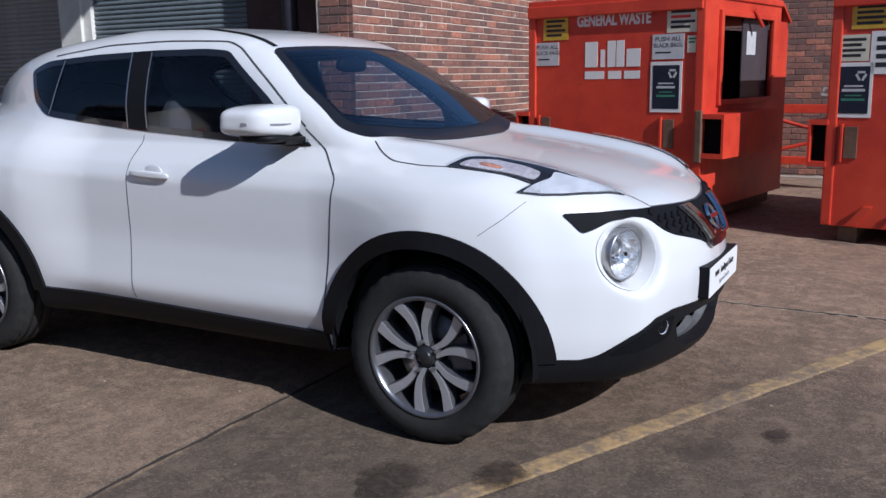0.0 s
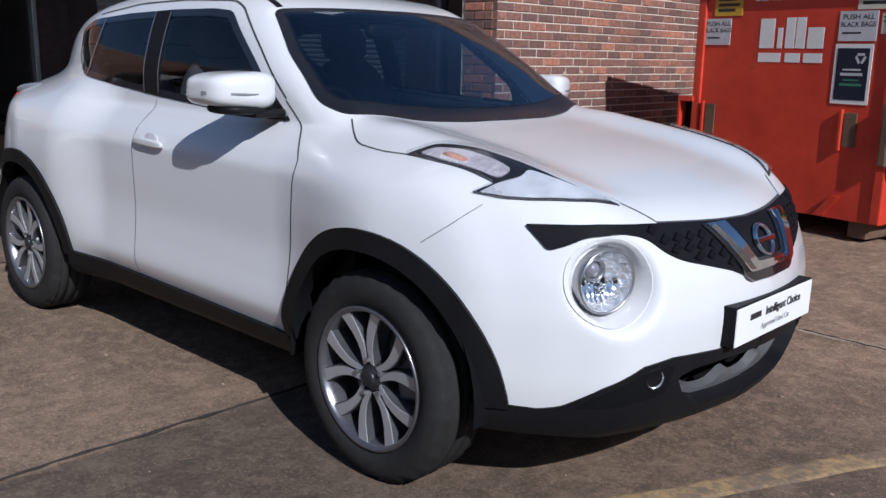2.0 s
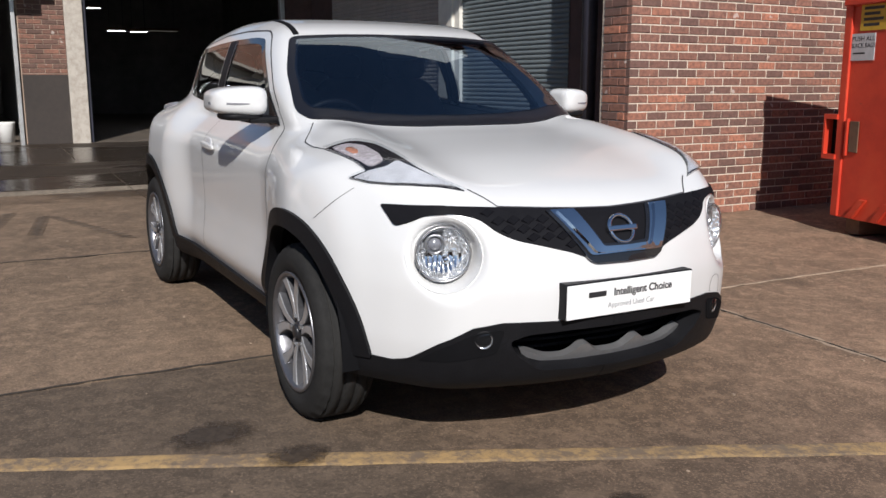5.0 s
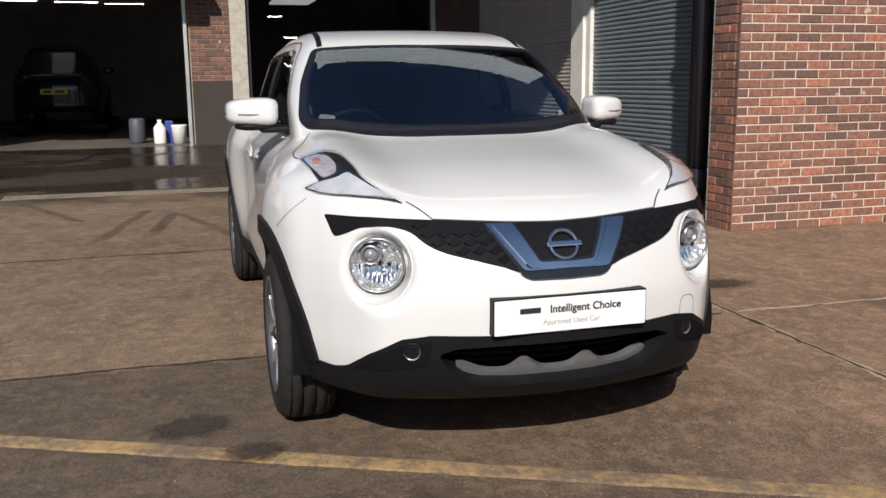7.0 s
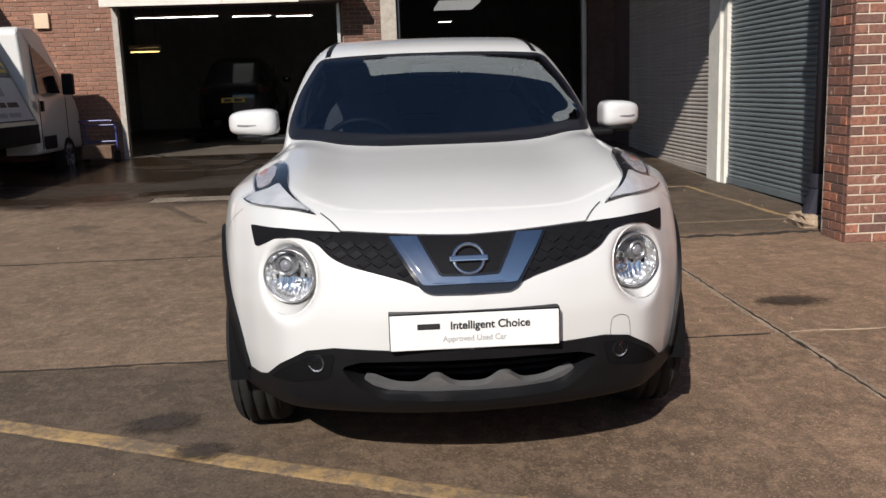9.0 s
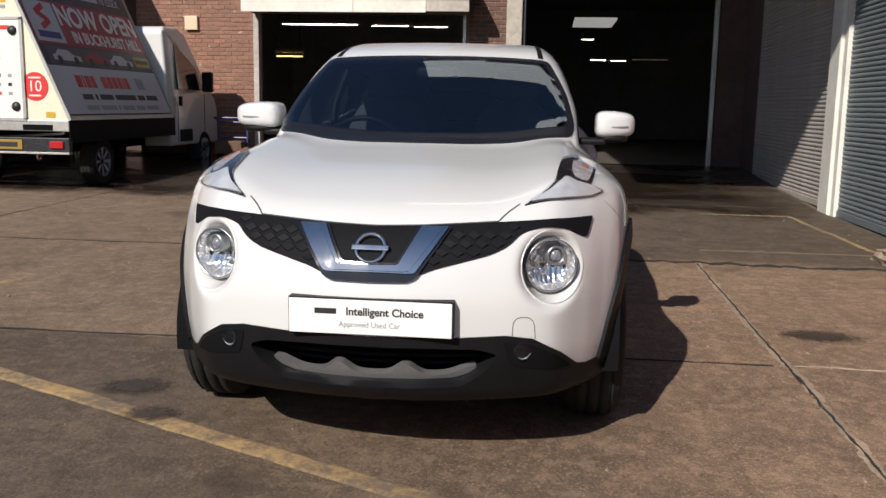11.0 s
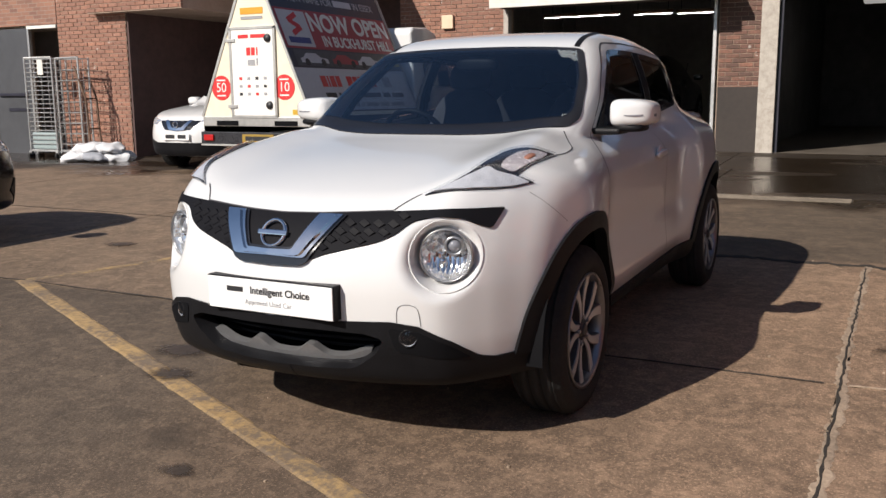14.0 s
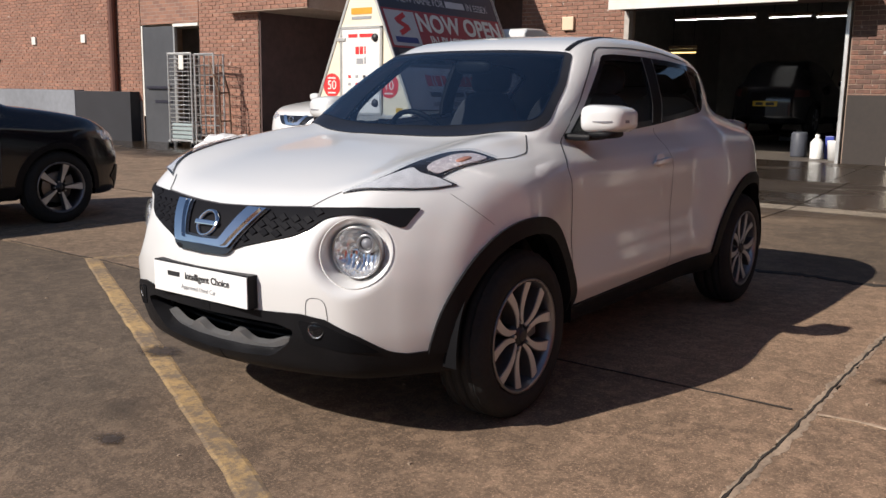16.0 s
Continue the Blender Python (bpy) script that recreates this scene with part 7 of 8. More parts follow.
def advertising_truck():
    """A small flatbed truck with an A-shaped hoarding, its tail towards the yard. Local x runs to the cab."""
    tr = thing("advertising_truck", "small white flatbed truck carrying an A-shaped advertising hoarding", "truck", pose(-7.0, -6.34, 0.06, 0, 0, 180))
    H = lambda z: 0.955 - (z - 0.95) * 0.435  # half width of the hoarding
    L, Z0, Z1 = 3.1, 0.9, 2.98
    bm = bmesh.new()
    prof = [(-H(Z0), Z0), (H(Z0), Z0), (H(Z1), Z1), (-H(Z1), Z1)]
    a = [bm.verts.new((0, y, z)) for y, z in prof]
    b = [bm.verts.new((L, y, z)) for y, z in prof]
    bm.faces.new(a)
    bm.faces.new(b)
    for k in range(4):
        bm.faces.new((a[k], a[(k + 1) % 4], b[(k + 1) % 4], b[k]))
    hb = part("hoarding", bm, CREAM, tr, "A-shaped cream hoarding body")
    for s in (-1, 1):
        for x in (-0.012, L):
            e = bmesh.new()
            box(e, x, x + 0.025, -0.02, 0.02, 0, math.hypot(Z1 - Z0, H(Z0) - H(Z1)))
            bmesh.ops.transform(e, matrix=pose(0, s * H(Z0), Z0, s * math.degrees(math.atan2(H(Z0) - H(Z1), Z1 - Z0)), 0, 0), verts=e.verts)
            part("edge_trim", e, ALU, hb, "aluminium edge trim")
    # tail face
    d = part("tail_door", boxed(-0.022, -0.002, -0.37, 0.37, 0.92, 2.12, bevel=0.004), WHITE_VINYL, tr, "white hatch door with logos")
    for dims in ((-0.03, -0.002, -0.41, -0.37, 0.9, 2.15), (-0.03, -0.002, 0.37, 0.41, 0.9, 2.15), (-0.03, -0.002, -0.41, 0.41, 2.12, 2.16), (-0.03, -0.002, -0.41, 0.41, 0.88, 0.92)):
        part("door_frame", boxed(*dims, bevel=0.003), ALU, d)
    for z in (1.02, 1.95):
        part("hinge", boxed(-0.04, -0.01, 0.3, 0.46, z, z + 0.05, bevel=0.006), ALU, d)
        part("door_buffer", spin(bmesh.new(), [(0, 0.03), (0.05, 0.025), (0.06, 0.0)], pose(-0.022, -0.28, z + 0.04, 0, -90, 0), 18), INK, d, "", True)
    for y0, y1 in ((0.06, 0.24), (-0.24, 0.02)):
        part("name_bar", boxed(-0.026, -0.021, y0, y1, 2.0, 2.05), RED_INK, d, "red bar in place of a name")
    for y0, y1, z0, z1, ink in ((0.03, 0.1, 1.76, 1.87, RED_INK), (-0.05, 0.015, 1.76, 1.87, RED_INK), (-0.1, -0.075, 1.76, 1.87, RED_INK), (-0.05, 0.08, 1.62, 1.7, GREY_INK), (-0.1, -0.075, 1.62, 1.72, GREY_INK)):
        part("name_bar", boxed(-0.026, -0.021, y0, y1, z0, z1), ink, d)
    for r in range(3):
        for c in range(4):
            part("logo_chip", boxed(-0.026, -0.021, 0.22 - c * 0.145 - 0.026, 0.22 - c * 0.145 + 0.026, 1.44 - r * 0.11 - 0.02, 1.44 - r * 0.11 + 0.02, bevel=0.002), (RED_INK, GREY_INK, INK, GREY_INK)[(3 * r + c) % 4], d)
    m = Matrix(((0, 0, -1, -0.0065), (-1, 0, 0, 0), (0, 1, 0, 0), (0, 0, 0, 1)))
    for y, words in ((0.6, "50"), (-0.53, "10")):
        st = part("sticker", spin(bmesh.new(), [(0, 0.005), (0.175, 0.005), (0.178, 0)], pose(-0.001, y, 1.31, 0, -90, 0), 32), RED_INK, tr, "round red sticker with a white number")
        lettering("sticker_number", words, 0.19, WHITE_VINYL, st, Matrix.Translation((0, y, 1.31)) @ m, depth=0.001)
        part("print_bar", boxed(-0.008, -0.005, y - 0.08, y + 0.08, 1.41, 1.43), WHITE_VINYL, st)
        part("print_bar", boxed(-0.008, -0.005, y - 0.08, y + 0.08, 1.19, 1.21), WHITE_VINYL, st)
    part("tail_sticker", boxed(-0.006, 0.0, -0.2, 0.2, 2.33, 2.42), plain("orange_sticker", (0.62, 0.3, 0.02), 0.5), tr, "orange strip with dark bars")
    part("print_bar", boxed(-0.008, -0.004, -0.19, 0.19, 2.26, 2.3), GREY_INK, tr)
    part("cream_sticker", boxed(-0.006, 0.0, -0.78, -0.66, 0.93, 1.0), YELLOW_VINYL, tr)
    # bed and bumper
    part("flatbed", boxed(-0.02, 3.22, -0.96, 0.96, 0.76, 0.9, bevel=0.01), ALU, tr, "grey flatbed")
    part("bed_skirt", boxed(0.0, 3.2, -0.965, -0.955, 0.62, 0.9), TRIM, tr)
    part("bed_skirt", boxed(0.0, 3.2, 0.955, 0.965, 0.62, 0.9), TRIM, tr)
    bp = part("bumper_bar", boxed(-0.06, 0.02, -0.98, 0.98, 0.5, 0.68, bevel=0.012), SATIN_BLACK, tr, "rear bumper bar with lamps")
    part("bumper_lip", boxed(-0.07, 0.02, -0.98, 0.98, 0.475, 0.5, bevel=0.004), ALU, bp, "bright lower edge of the bumper")
    for y in (-0.82, 0.82):
        part("tail_lamp", boxed(-0.09, -0.05, y - 0.09, y + 0.09, 0.55, 0.64, bevel=0.012), RED_LENS, bp, "red tail lamp")
    p = part("number_plate", boxed(-0.075, -0.058, -0.36, 0.2, 0.53, 0.65, bevel=0.004), plain("dull_yellow_plate", (0.3, 0.19, 0.03), 0.5), bp, "dull yellow plate with plain bars")
    part("print_bar", boxed(-0.078, -0.074, -0.3, 0.14, 0.56, 0.62), INK, p)
    for y in (-0.55, 0.5):
        part("tow_hook", spin(bmesh.new(), [(0.04 + 0.012 * math.cos(q), 0.012 * math.sin(q)) for q in np.linspace(0, math.tau, 9)], pose(-0.02, y, 0.44, 90, 0, 0), 16), RUSTED, tr, "", True)
        part("bed_slot", boxed(-0.024, -0.018, y - 0.2, y + 0.2, 0.77, 0.84), VOID, tr)
    for y in (-0.4, 0.4):
        part("chassis_rail", boxed(0.1, 4.85, y - 0.05, y + 0.05, 0.45, 0.62), VOID, tr)
    # side banners, laid on the slopes
    for s in (-1, 1):
        slope = math.atan2(H(Z0) - H(Z1), Z1 - Z0)
        up = Vector((0, -s * math.sin(slope), math.cos(slope)))
        out = Vector((0, s * math.cos(slope), math.sin(slope)))
        right = Vector((1, 0, 0)) if s < 0 else Vector((-1, 0, 0))
        frame_m = Matrix((right, up, out)).transposed().to_4x4()
        frame_m.translation = Vector((L / 2, s * H(Z0), Z0)) + out * 0.006
        hgt = math.hypot(Z1 - Z0, H(Z0) - H(Z1))

        def slab(name, x0, x1, v0, v1, mat, parent, lab="", lift=0.0):
            q = boxed(x0, x1, v0, v1, lift, lift + 0.003)
            bmesh.ops.transform(q, matrix=frame_m, verts=q.verts)
            return part(name, q, mat, parent, lab)

        w = L / 2 - 0.03
        bn = slab("banner", -w, w, 0.06, hgt - 0.03, BANNER_DARK, tr, "printed side banner with large white words")
        slab("banner_field", -w, w, 0.08, 0.74, BANNER_WHITE, bn, "white banner field", 0.004)
        slab("banner_field", -w, w, 1.04, 1.66, BANNER_RED, bn, "red banner field", 0.004)
        lg = slab("logo_field", -w + 0.05, -w + 0.72, 1.07, 1.63, BANNER_WHITE, bn, "white square with a plain emblem", 0.008)
        for k, (dx, dv) in enumerate(((-0.05, 0.1), (0.0, 0.0), (0.05, -0.1))):
            q = boxed(-0.13, 0.13, -0.04, 0.04, 0.012, 0.015)
            bmesh.ops.transform(q, matrix=frame_m @ pose(-w + 0.385 + dx * 0.3, 1.42 + dv, 0, 0, 0, 25 if k != 1 else -25), verts=q.verts)
            part("emblem_stroke", q, RED_INK, lg)
        slab("name_bar", -w + 0.13, -w + 0.64, 1.12, 1.21, BLUE_INK, lg, "blue bar in place of a name", 0.012)
        lettering("banner_words", "NOW OPEN", 0.4, WHITE_VINYL, bn, frame_m @ pose(0.36, 1.46, 0.009), depth=0.001, squeeze=1.02, bold=0.012)
        lettering("banner_words", "IN BUCKHURST HILL", 0.235, WHITE_VINYL, bn, frame_m @ pose(0.42, 1.17, 0.009), depth=0.001, squeeze=0.9, bold=0.006)
        lettering("banner_words", "NEW NAME FOR", 0.17, BANNER_WHITE, bn, frame_m @ pose(-0.5, 1.84, 0.005), depth=0.001, squeeze=0.9)
        slab("name_bar", 0.12, 0.62, 1.79, 1.9, BANNER_WHITE, bn, "pale bar in place of a name", 0.004)
        lettering("banner_words", "IN ESSEX", 0.17, BANNER_WHITE, bn, frame_m @ pose(0.98, 1.84, 0.005), depth=0.001, squeeze=0.9)
        slab("picture_field", -w + 0.1, w - 0.02, 0.77, 1.02, PICTURE_GREY, bn, "dark picture strip with cars", 0.004)
        for x, mat in ((-0.95, BANNER_WHITE), (-0.15, BANNER_RED), (0.55, BANNER_WHITE)):
            body = bmesh.new()
            vs = [body.verts.new((x + px * 0.34, 0.88 + pz * 0.1, 0.009)) for px, pz in ((-1, -0.6), (1, -0.6), (1, 0.1), (0.5, 0.3), (0.2, 0.9), (-0.5, 0.9), (-0.8, 0.2), (-1, 0.1))]
            body.faces.new(vs)
            bmesh.ops.transform(body, matrix=frame_m, verts=body.verts)
            cp = part("car_picture", body, mat, bn)
            for dx in (-0.2, 0.2):
                part("picture_wheel", spin(bmesh.new(), [(0, 0.003), (0.055, 0.003), (0.056, 0)], frame_m @ pose(x + dx, 0.83, 0.01), 16), INK, cp)
        of = slab("offer_field", 0.98, 1.46, 0.82, 0.98, YELLOW_VINYL, bn, "", 0.008)
        slab("print_bar", 1.02, 1.42, 0.87, 0.93, INK, of, "", 0.012)
        for x0, x1 in ((-1.0, -0.86), (-0.83, -0.79), (-0.76, -0.64), (-0.61, -0.5), (-0.32, -0.18), (-0.15, -0.03), (0.0, 0.12), (0.15, 0.26), (0.29, 0.33), (0.36, 0.48)):
            slab("name_bar", x0, x1, 0.45, 0.62, RED_INK, bn, "red bar in place of a name", 0.008)
        slab("emblem_bar", 0.72, 0.95, 0.45, 0.62, GREY_INK, bn, "grey emblem bar", 0.008)
        for v, h, ink, widths in ((0.28, 0.075, INK, (0.26, 0.06, 0.36, 0.62, 0.22, 0.36)), (0.13, 0.065, GREY_INK, (0.3, 0.42, 0.05, 0.36, 0.26, 0.4))):
            k = -1.0
            for q in widths:
                slab("print_bar", k, k + q, v, v + h, ink, bn, "", 0.008)
                k += q + 0.07
    # cab
    cab = bmesh.new()
    prof = [(2.95, 0.42), (2.95, 2.16), (3.05, 2.24), (3.55, 2.26), (3.85, 2.18), (4.35, 1.5), (4.85, 1.2), (4.98, 1.0), (5.0, 0.42)]
    a = [cab.verts.new((x, -0.9, z)) for x, z in prof]
    b = [cab.verts.new((x, 0.9, z)) for x, z in prof]
    cab.faces.new(a)
    cab.faces.new(b)
    for k in range(len(prof)):
        cab.faces.new((a[k], a[(k + 1) % len(prof)], b[(k + 1) % len(prof)], b[k]))
    for v in cab.verts:
        if v.co.z > 1.2:
            v.co.y *= 1 - 0.13 * (v.co.z - 1.2)
    for v in cab.verts:
        v.co.x += 0.25
        v.co.z *= 1.04
    bmesh.ops.bevel(cab, geom=[e for e in cab.edges], offset=0.05, segments=3, affect="EDGES", profile=0.6)
    cb = part("cab", cab, WHITE_PAINT, tr, "white truck cab")
    part("rear_window", boxed(3.18, 3.203, -0.45, 0.45, 1.6, 2.05, bevel=0.008), GLOSS_BLACK, cb)
    for s in (-1, 1):
        wv = bmesh.new()
        vs = [wv.verts.new((x, s * (0.905 * (1 - 0.13 * (z - 1.2)) + 0.002), z)) for x, z in ((3.55, 1.35), (4.55, 1.35), (4.47, 1.6), (4.1, 2.13), (3.6, 2.13))]
        wv.faces.new(vs)
        low = [wv.verts.new((v.co.x, v.co.y - s * 0.03, v.co.z)) for v in vs]
        for k in range(5):
            wv.faces.new((vs[k], vs[(k + 1) % 5], low[(k + 1) % 5], low[k]))
        part("side_window", wv, GLOSS_BLACK, cb)
        for xa in (3.47, 4.61):
            part("door_gap", boxed(xa, xa + 0.01, min(s * 0.898, s * 0.905), max(s * 0.898, s * 0.905), 0.5, 1.28), SEAM, cb)
        part("door_handle", boxed(3.53, 3.61, min(s * 0.89, s * 0.93), max(s * 0.89, s * 0.93), 1.08, 1.24, bevel=0.01), TRIM, cb)
        part("mirror", boxed(4.45, 4.57, min(s * 0.92, s * 1.1), max(s * 0.92, s * 1.1), 1.32, 1.66, bevel=0.03), TRIM, cb, "black door mirror")
        part("step_panel", boxed(3.55, 4.05, min(s * 0.895, s * 0.908), max(s * 0.895, s * 0.908), 0.5, 0.7, bevel=0.004), TRIM, cb)
    part("front_screen", boxed(-0.4, 0.4, -0.72, 0.72, -0.01, 0.01), GLOSS_BLACK, cb).matrix_local = pose(4.37, 0, 1.93, 0, 54, 0)
    wm = wheel_meshes(0.33, 0.2, 0.2, 8, (0.02, 0.0, 0.0, 0.02))
    for x in (0.95, 4.6):
        for s in (-1, 1):
            fit_wheel(tr, wm, x, s * 0.8, 0.33, 0)
    for s in (-1, 1):
        part("mudguard", boxed(0.45, 1.35, min(s * 0.66, s * 0.94), max(s * 0.66, s * 0.94), 0.7, 0.74), VOID, tr)
    return tr


advertising_truck()

# ---- goods door, cages and sacks ----
GREY_DOOR = plain("grey_painted_door", (0.06, 0.062, 0.068), 0.5, grain=10, var=0.15)
dr = thing("door_goods", "grey steel goods door standing half open", "door", pose(-9.16, -13.62, 0.09), kind="structure")
part("leaf", boxed(0.0, 0.06, -1.08, 0.0, 0.0, 2.52, bevel=0.006), GREY_DOOR, dr)
part("leaf_edge", boxed(0.0, 0.07, -1.13, -1.08, 0.6, 2.55, bevel=0.004), OFFWHITE, dr, "white door edge")
part("frame_head", boxed(-0.02, 0.06, -0.02, 0.82, 2.5, 2.56), OFFWHITE, dr, "white door head")
part("frame_post", boxed(0.0, 0.07, 0.0, 0.05, 0.0, 2.5), STEEL, dr)
part("push_bar", boxed(0.06, 0.11, -0.95, -0.1, 1.2, 1.26, bevel=0.006), PIPE, dr)
part("push_plate", boxed(0.06, 0.075, -0.7, -0.1, 0.9, 0.96), PIPE, dr)


def roll_cage(at, turn, shelves, high, label):
    c = thing("roll_cage", label, "trolley", pose(*at, 0, 0, turn), "roll cages")
    w, d = 0.34, 0.11
    for x in (-d, d):
        for y in (-w, w):
            part("post", tube(bmesh.new(), (x, y, 0.16), (x, y, high), 0.018, 8), STEEL, c)
            part("castor", tube(bmesh.new(), (x, y - 0.02, 0.07), (x, y + 0.02, 0.07), 0.07, 14), RUBBER, c)
            part("castor_fork", boxed(x - 0.03, x + 0.03, y - 0.03, y + 0.03, 0.1, 0.17), STEEL, c)
    part("base", boxed(-d, d, -w, w, 0.15, 0.19, bevel=0.006), STEEL, c)
    rails = bmesh.new()
    for z in np.linspace(0.3, high - 0.02, shelves):
        for x in (-d, d):
            tube(rails, (x, -w, z), (x, w, z), 0.008, 6)
        for y in (-w, w):
            tube(rails, (-d, y, z), (d, y, z), 0.008, 6)
    for y in np.linspace(-w, w, 5)[1:-1]:
        tube(rails, (-d, y, 0.2), (-d, y, high), 0.006, 6)
    part("wire_sides", rails, STEEL, c, "wire mesh sides", kind="stuff")
    part("top_rail", tube(bmesh.new(), (d, -w, high), (d, w, high), 0.018, 8), STEEL, c)
    return c


c1 = roll_cage((-8.66, -12.72, 0.08), 4, 20, 1.92, "galvanised wire roll cage beside the goods door")
part("notice", boxed(0.125, 0.131, 0.0, 0.14, 1.6, 1.88), OFFWHITE, c1, "white card")
part("load", boxed(-0.09, 0.09, -0.31, 0.31, 0.2, 0.52, bevel=0.03), plain("clear_plastic_crate", (0.3, 0.36, 0.36), 0.3), c1, "pale plastic crate")
roll_cage((-8.7, -11.97, 0.08), -6, 9, 1.9, "rusty open roll cage beside the brick wing")
fr = thing("folding_frame", "dark bent steel frame leaning at the wall", "frame", pose(-8.8, -11.62, 0.08), "")
for x in (0.0, 0.25):
    part("side_tube", tube(tube(bmesh.new(), (x, -0.12, 1.72), (x, 0.12, 1.15), 0.018, 8), (x, 0.12, 1.15), (x, 0.18, 0.0), 0.018, 8), RUSTED, fr)
for z, y in ((1.15, 0.12), (0.6, 0.15)):
    part("cross_tube", tube(bmesh.new(), (0, y, z), (0.25, y, z), 0.015, 8), RUSTED, fr)
SACK = plain("white_woven_sack", (0.62, 0.62, 0.63), 0.7, grain=30, var=0.12, bump=0.4)
rng = random.Random(12)
for i, (y, x, z, sx) in enumerate(((-11.5, -8.3, 0.17, 0.3), (-11.05, -8.36, 0.175, 0.3), (-10.75, -8.55, 0.18, 0.28), (-11.3, -8.42, 0.33, 0.33), (-10.9, -8.5, 0.34, 0.3))):
    b = rounded_form(0.26, sx, 0.095, 2.4)
    for v in b.verts:
        v.co += noise.noise_vector(v.co * 6 + Vector((i * 3, 0, 0))) * 0.055
    single("sack", b, SACK if i != 1 else plain("grey_sack", (0.3, 0.31, 0.34), 0.7, grain=20, var=0.2, bump=0.4), "full white sack lying in a heap by the wall" if i != 1 else "full grey sack lying in a heap by the wall", "sack", "sacks", smooth=True).matrix_world = pose(x, y, z, rng.uniform(-9, 9), rng.uniform(-6, 6), rng.uniform(-35, 35))
low = single("low_wall", boxed(-9.1, -8.85, -17.1, -14.9, 0.0, 1.22, bevel=0.01), plain("dark_painted_wall", (0.018, 0.018, 0.022), 0.7, grain=8, var=0.3), "low dark painted wall", "wall", kind="structure")
single("low_wall", boxed(-9.1, -8.85, -25, -17.12, 0.0, 1.24, bevel=0.01), plain("pale_painted_wall", (0.2, 0.21, 0.23), 0.7, grain=8, var=0.2), "low pale painted wall", "wall", kind="structure")
single("wall_pipe", tube(bmesh.new(), (-9.02, -15.72, 1.2), (-9.02, -15.72, 5), 0.09, 12), plain("brown_pipe", (0.11, 0.04, 0.025), 0.5), "brown soil pipe on the brick wall", "pipe", kind="structure")
for y in (-19.2, -17.0):
    single("wall_plate", boxed(-9.1, -9.06, y - 0.09, y + 0.09, 2.33, 2.52, bevel=0.006), OFFWHITE, "small white plate on the brick wall", "plate", kind="structure")

# ---- workshop contents ----
TUBE = bpy.data.materials.new("fluorescent_tube")
TUBE.use_nodes = True
TUBE.node_tree.nodes["Principled BSDF"].inputs["Emission Color"].default_value = (0.95, 0.97, 1.0, 1)
TUBE.node_tree.nodes["Principled BSDF"].inputs["Emission Strength"].default_value = 14.0
WARM = bpy.data.materials.new("warm_tube")
WARM.use_nodes = True
WARM.node_tree.nodes["Principled BSDF"].inputs["Emission Color"].default_value = (1.0, 0.72, 0.25, 1)
WARM.node_tree.nodes["Principled BSDF"].inputs["Emission Strength"].default_value = 2.2


DIM = bpy.data.materials.new("dim_tube")
DIM.use_nodes = True
DIM.node_tree.nodes["Principled BSDF"].inputs["Emission Color"].default_value = (0.9, 0.8, 0.65, 1)
DIM.node_tree.nodes["Principled BSDF"].inputs["Emission Strength"].default_value = 0.12


def strip_light(x, y0, y1, z, mat, r=0.005):
    t = thing("strip_light", "lit fluorescent strip light under the workshop ceiling", "light", pose(x, (y0 + y1) / 2, z), "strip lights")
    h = (y1 - y0) / 2
    part("tube", tube(bmesh.new(), (0, -h, 0), (0, h, 0), r, 8), mat, t, "glowing tube")
    part("batten", boxed(-0.03, 0.03, -h - 0.03, h + 0.03, 0.03, 0.08), RUSTED, t)
    for y in (-h * 0.8, h * 0.8):
        part("hanger", tube(bmesh.new(), (0, y, 0.08), (0, y, 4.3 - z), 0.006, 6), PIPE, t)
    return t


for y0, y1, z in ((-5.33, -3.64, 2.93), (-3.32, -2.52, 2.91), (-2.4, -1.67, 2.89)):
    strip_light(-16, y0, y1, z, TUBE)
for z in (2.26, 2.33):
    strip_light(-16.4, -5.6, -5.0, z, WARM, r=0.013)
for y0, y1, z in ((1.58, 1.97, 2.44), (2.1, 2.48, 2.43)):
    strip_light(-20, y0, y1, z, TUBE)
strip_light(-22, 1.4, 1.75, 3.1, TUBE)
strip_light(-23, 2.9, 3.9, 2.62, DIM, r=0.006)
GLOWPANE = bpy.data.materials.new("daylit_pane")
GLOWPANE.use_nodes = True
GLOWPANE.node_tree.nodes["Principled BSDF"].inputs["Emission Color"].default_value = (0.8, 0.8, 0.76, 1)
GLOWPANE.node_tree.nodes["Principled BSDF"].inputs["Emission Strength"].default_value = 0.32
single("window_roof", boxed(-18.2, -16.2, 1.05, 1.95, 3.1, 3.14), GLOWPANE, "daylit roof pane inside the workshop", "window", kind="structure")
single("window_roof", boxed(-18.2, -16.2, -3.9, -3.0, 3.5, 3.54), GLOWPANE, "daylit roof pane inside the workshop", "window", kind="structure")


def turned(name, profile, at, material, label, category, group=""):
    return single(name, spin(bmesh.new(), profile, at, 24), material, label, category, group, smooth=True)


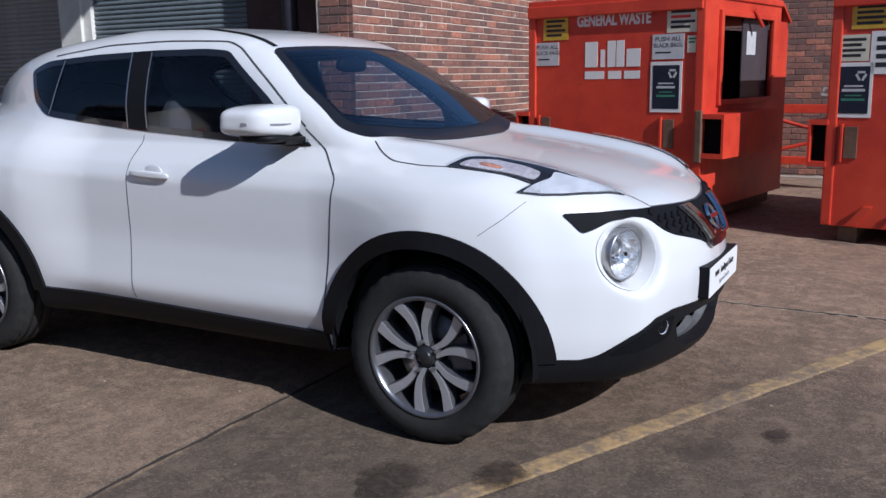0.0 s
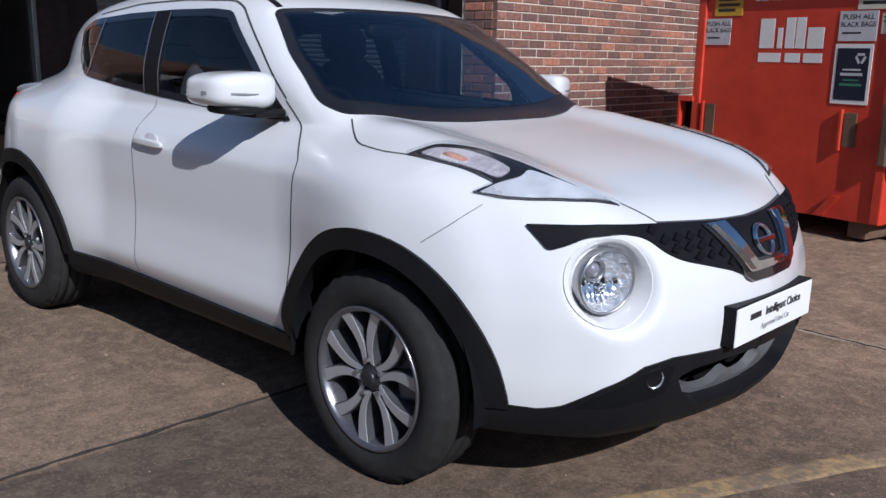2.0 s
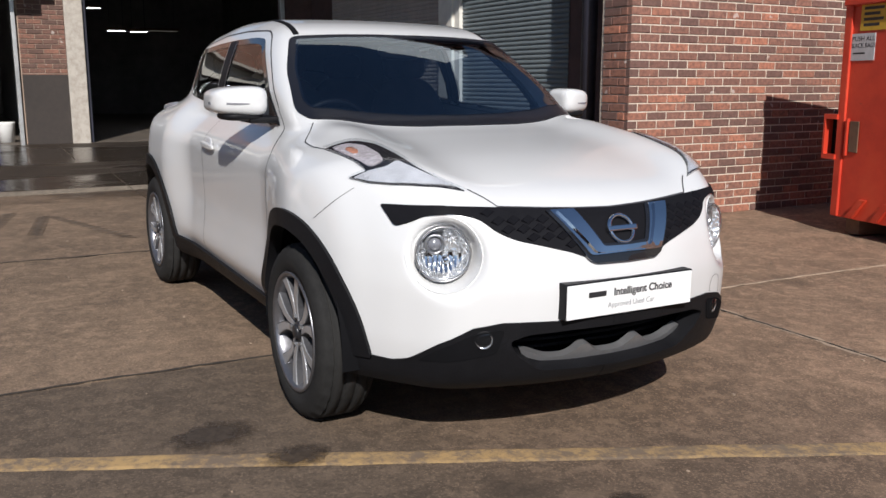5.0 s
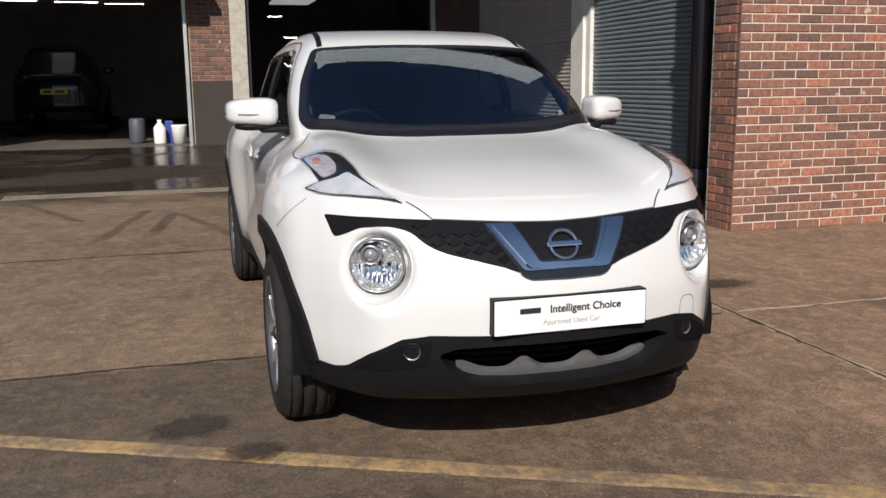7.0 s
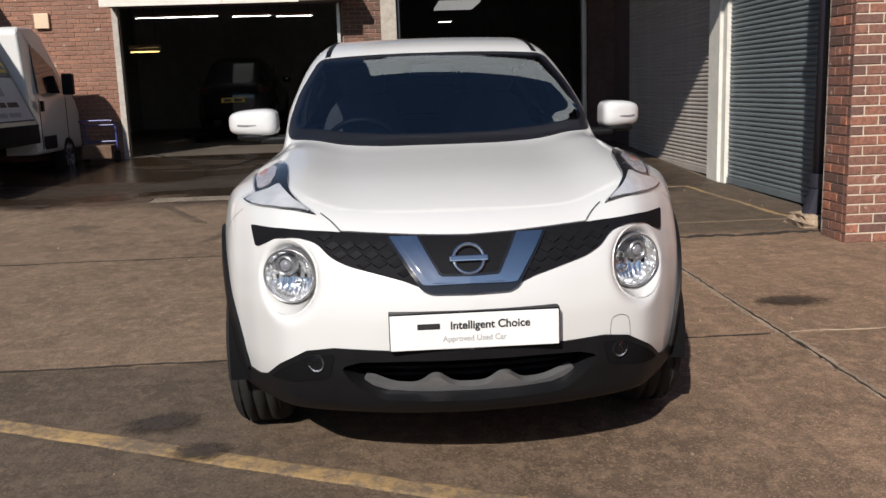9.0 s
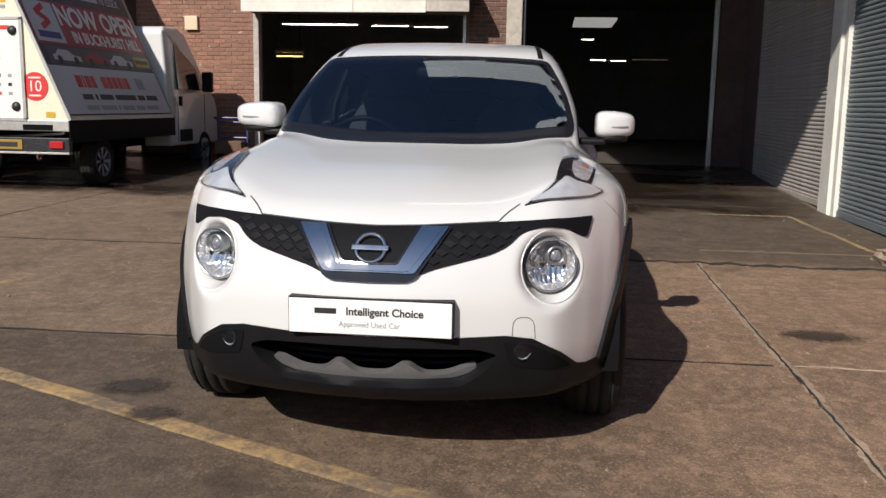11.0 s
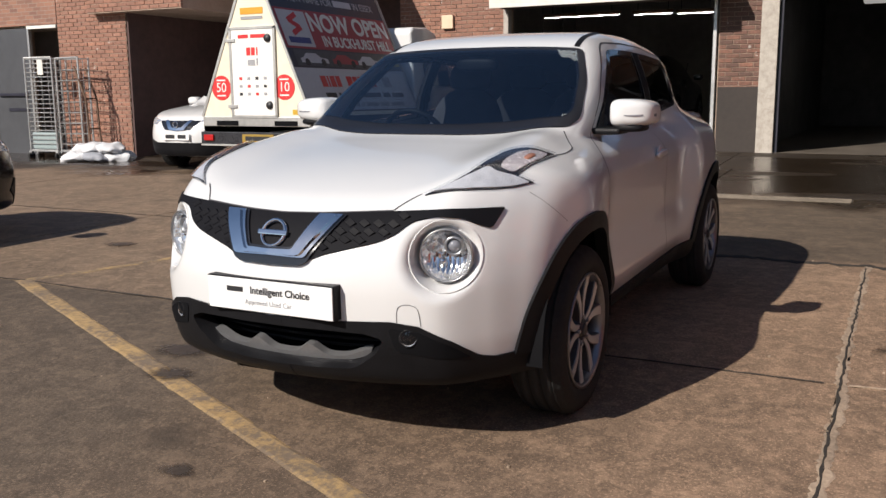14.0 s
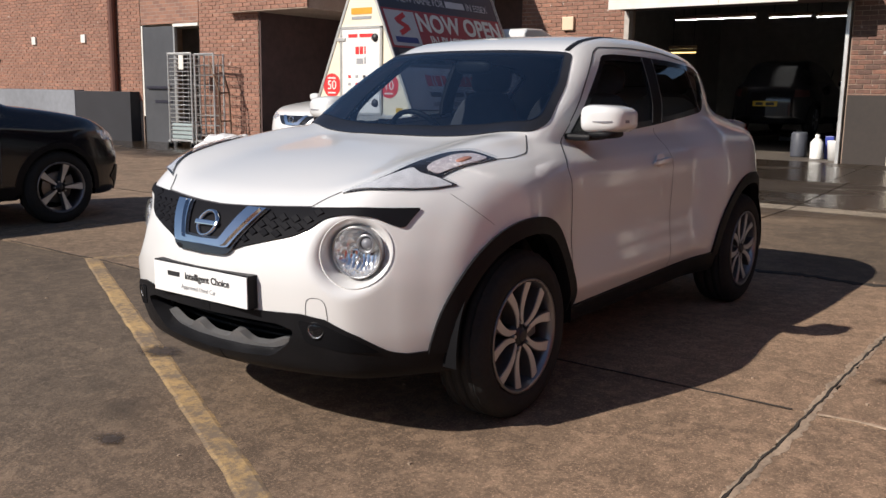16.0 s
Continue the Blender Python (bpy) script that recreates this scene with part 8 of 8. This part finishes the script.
WHITE_PLASTIC = plain("white_plastic", (0.76, 0.76, 0.74), 0.4, grain=20, var=0.06)
turned("bottle", [(0, 0), (0.1, 0), (0.105, 0.02), (0.105, 0.28), (0.06, 0.34), (0.035, 0.36), (0.035, 0.42), (0, 0.42)], pose(-13.15, -1.47, 0.27), WHITE_PLASTIC, "white plastic bottle just inside the workshop door", "bottle")
bk = turned("bucket", [(0, 0), (0.11, 0), (0.135, 0.3), (0.142, 0.32), (0.135, 0.33), (0, 0.33)], pose(-13.05, -1.14, 0.27), WHITE_PLASTIC, "white plastic bucket with a lid", "bucket")
turned("drum", [(0, 0), (0.13, 0), (0.14, 0.03), (0.14, 0.4), (0.12, 0.44), (0, 0.44)], pose(-13.5, -1.86, 0.27), plain("grey_blue_drum", (0.06, 0.065, 0.08), 0.5, grain=14, var=0.2), "grey drum inside the workshop", "drum")
single("blue_box", boxed(-13.45, -13.3, -1.38, -1.24, 0.27, 0.66, bevel=0.01), plain("blue_plastic", (0.04, 0.06, 0.3), 0.4), "blue plastic box behind the bucket", "box")
tl = thing("hand_trolley", "blue tubular hand trolley beside the workshop door", "trolley", pose(-11.7, -4.95, 0.25), "")
BLUE_TUBE = plain("blue_tube", (0.05, 0.06, 0.22), 0.4)
for y in (-0.25, 0.25):
    part("side_tube", tube(tube(bmesh.new(), (0, y, 0.1), (0, y, 0.62), 0.016, 8), (0, y, 0.62), (0.25, y, 0.7), 0.016, 8), BLUE_TUBE, tl)
    part("wheel", tube(bmesh.new(), (0.05, y - 0.03, 0.1), (0.05, y + 0.03, 0.1), 0.1, 16), RUBBER, tl)
for a, b in (((0, -0.25, 0.62), (0, 0.25, 0.62)), ((0.25, -0.25, 0.7), (0.25, 0.25, 0.7)), ((0, -0.25, 0.35), (0, 0.25, 0.35))):
    part("cross_tube", tube(bmesh.new(), a, b, 0.014, 8), BLUE_TUBE, tl)
part("tray", boxed(-0.02, 0.3, -0.24, 0.24, 0.08, 0.3, bevel=0.02), RUSTED, tl)
hose = bmesh.new()
hose_line = [(-13.3, -4.7), (-12.5, -4.2), (-11.85, -3.8), (-11.55, -3.35), (-11.7, -2.95), (-12.0, -2.65), (-11.7, -2.4), (-10.95, -2.5), (-10.45, -2.75), (-10.2, -3.05)]
hp = []
for k in range(len(hose_line) - 1):
    p0, p1, p2, p3 = [Vector(hose_line[min(max(k + d, 0), len(hose_line) - 1)]) for d in (-1, 0, 1, 2)]
    for f in (0.0, 0.2, 0.4, 0.6, 0.8):
        hp.append(0.5 * (2 * p1 + (p2 - p0) * f + (2 * p0 - 5 * p1 + 4 * p2 - p3) * f ** 2 + (3 * p1 - p0 - 3 * p2 + p3) * f ** 3))
for (xa, ya), (xb, yb) in zip(hp, hp[1:]):
    tube(hose, (xa, ya, ground_z(xa) + 0.01), (xb, yb, ground_z(xb) + 0.01), 0.009, 6)
single("hose", hose, RUBBER, "black hose lying on the wet ramp", "hose")

# ---- loose grit on the ground ----
rng = random.Random(21)
bm = bmesh.new()
for _ in range(160):
    x, y = rng.uniform(-7, 3), rng.uniform(-5, 5)
    s = rng.uniform(0.002, 0.008)
    box(bm, x - s, x + s, y - s * 0.7, y + s * 0.7, ground_z(x), ground_z(x) + s * 0.9)
single("grit", bm, RUBBLE, "loose pale grit scattered over the concrete", "grit", kind="stuff")
TRACK = plain("damp_track", (0.105, 0.078, 0.057), 0.6, grain=30, var=0.5, bump=0.3, space="World")
for i, (a, b) in enumerate((((-4.27, -1.85), (-5.91, -1.52)), ((-4.63, -1.41), (-5.6, -1.26)), ((-4.2, -0.76), (-5.56, -1.19)), ((-5.4, -2.1), (-6.87, -2.82)))):
    for k in range(26):
        t = k / 25
        p = Vector(a).lerp(Vector(b), t)
        q = boxed(-0.014, 0.014, -0.06, 0.06, 0.002, 0.004)
        bmesh.ops.transform(q, matrix=pose(p.x, p.y, ground_z(p.x), 0, 0, 30 if k % 2 else -30), verts=q.verts)
        if k == 0:
            bm = q
        else:
            tmp = bpy.data.meshes.new("t")
            q.to_mesh(tmp)
            q.free()
            bm.from_mesh(tmp)
            bpy.data.meshes.remove(tmp)
    single("tyre_track", bm, TRACK, "damp tyre track across the concrete", "track", kind="stuff")
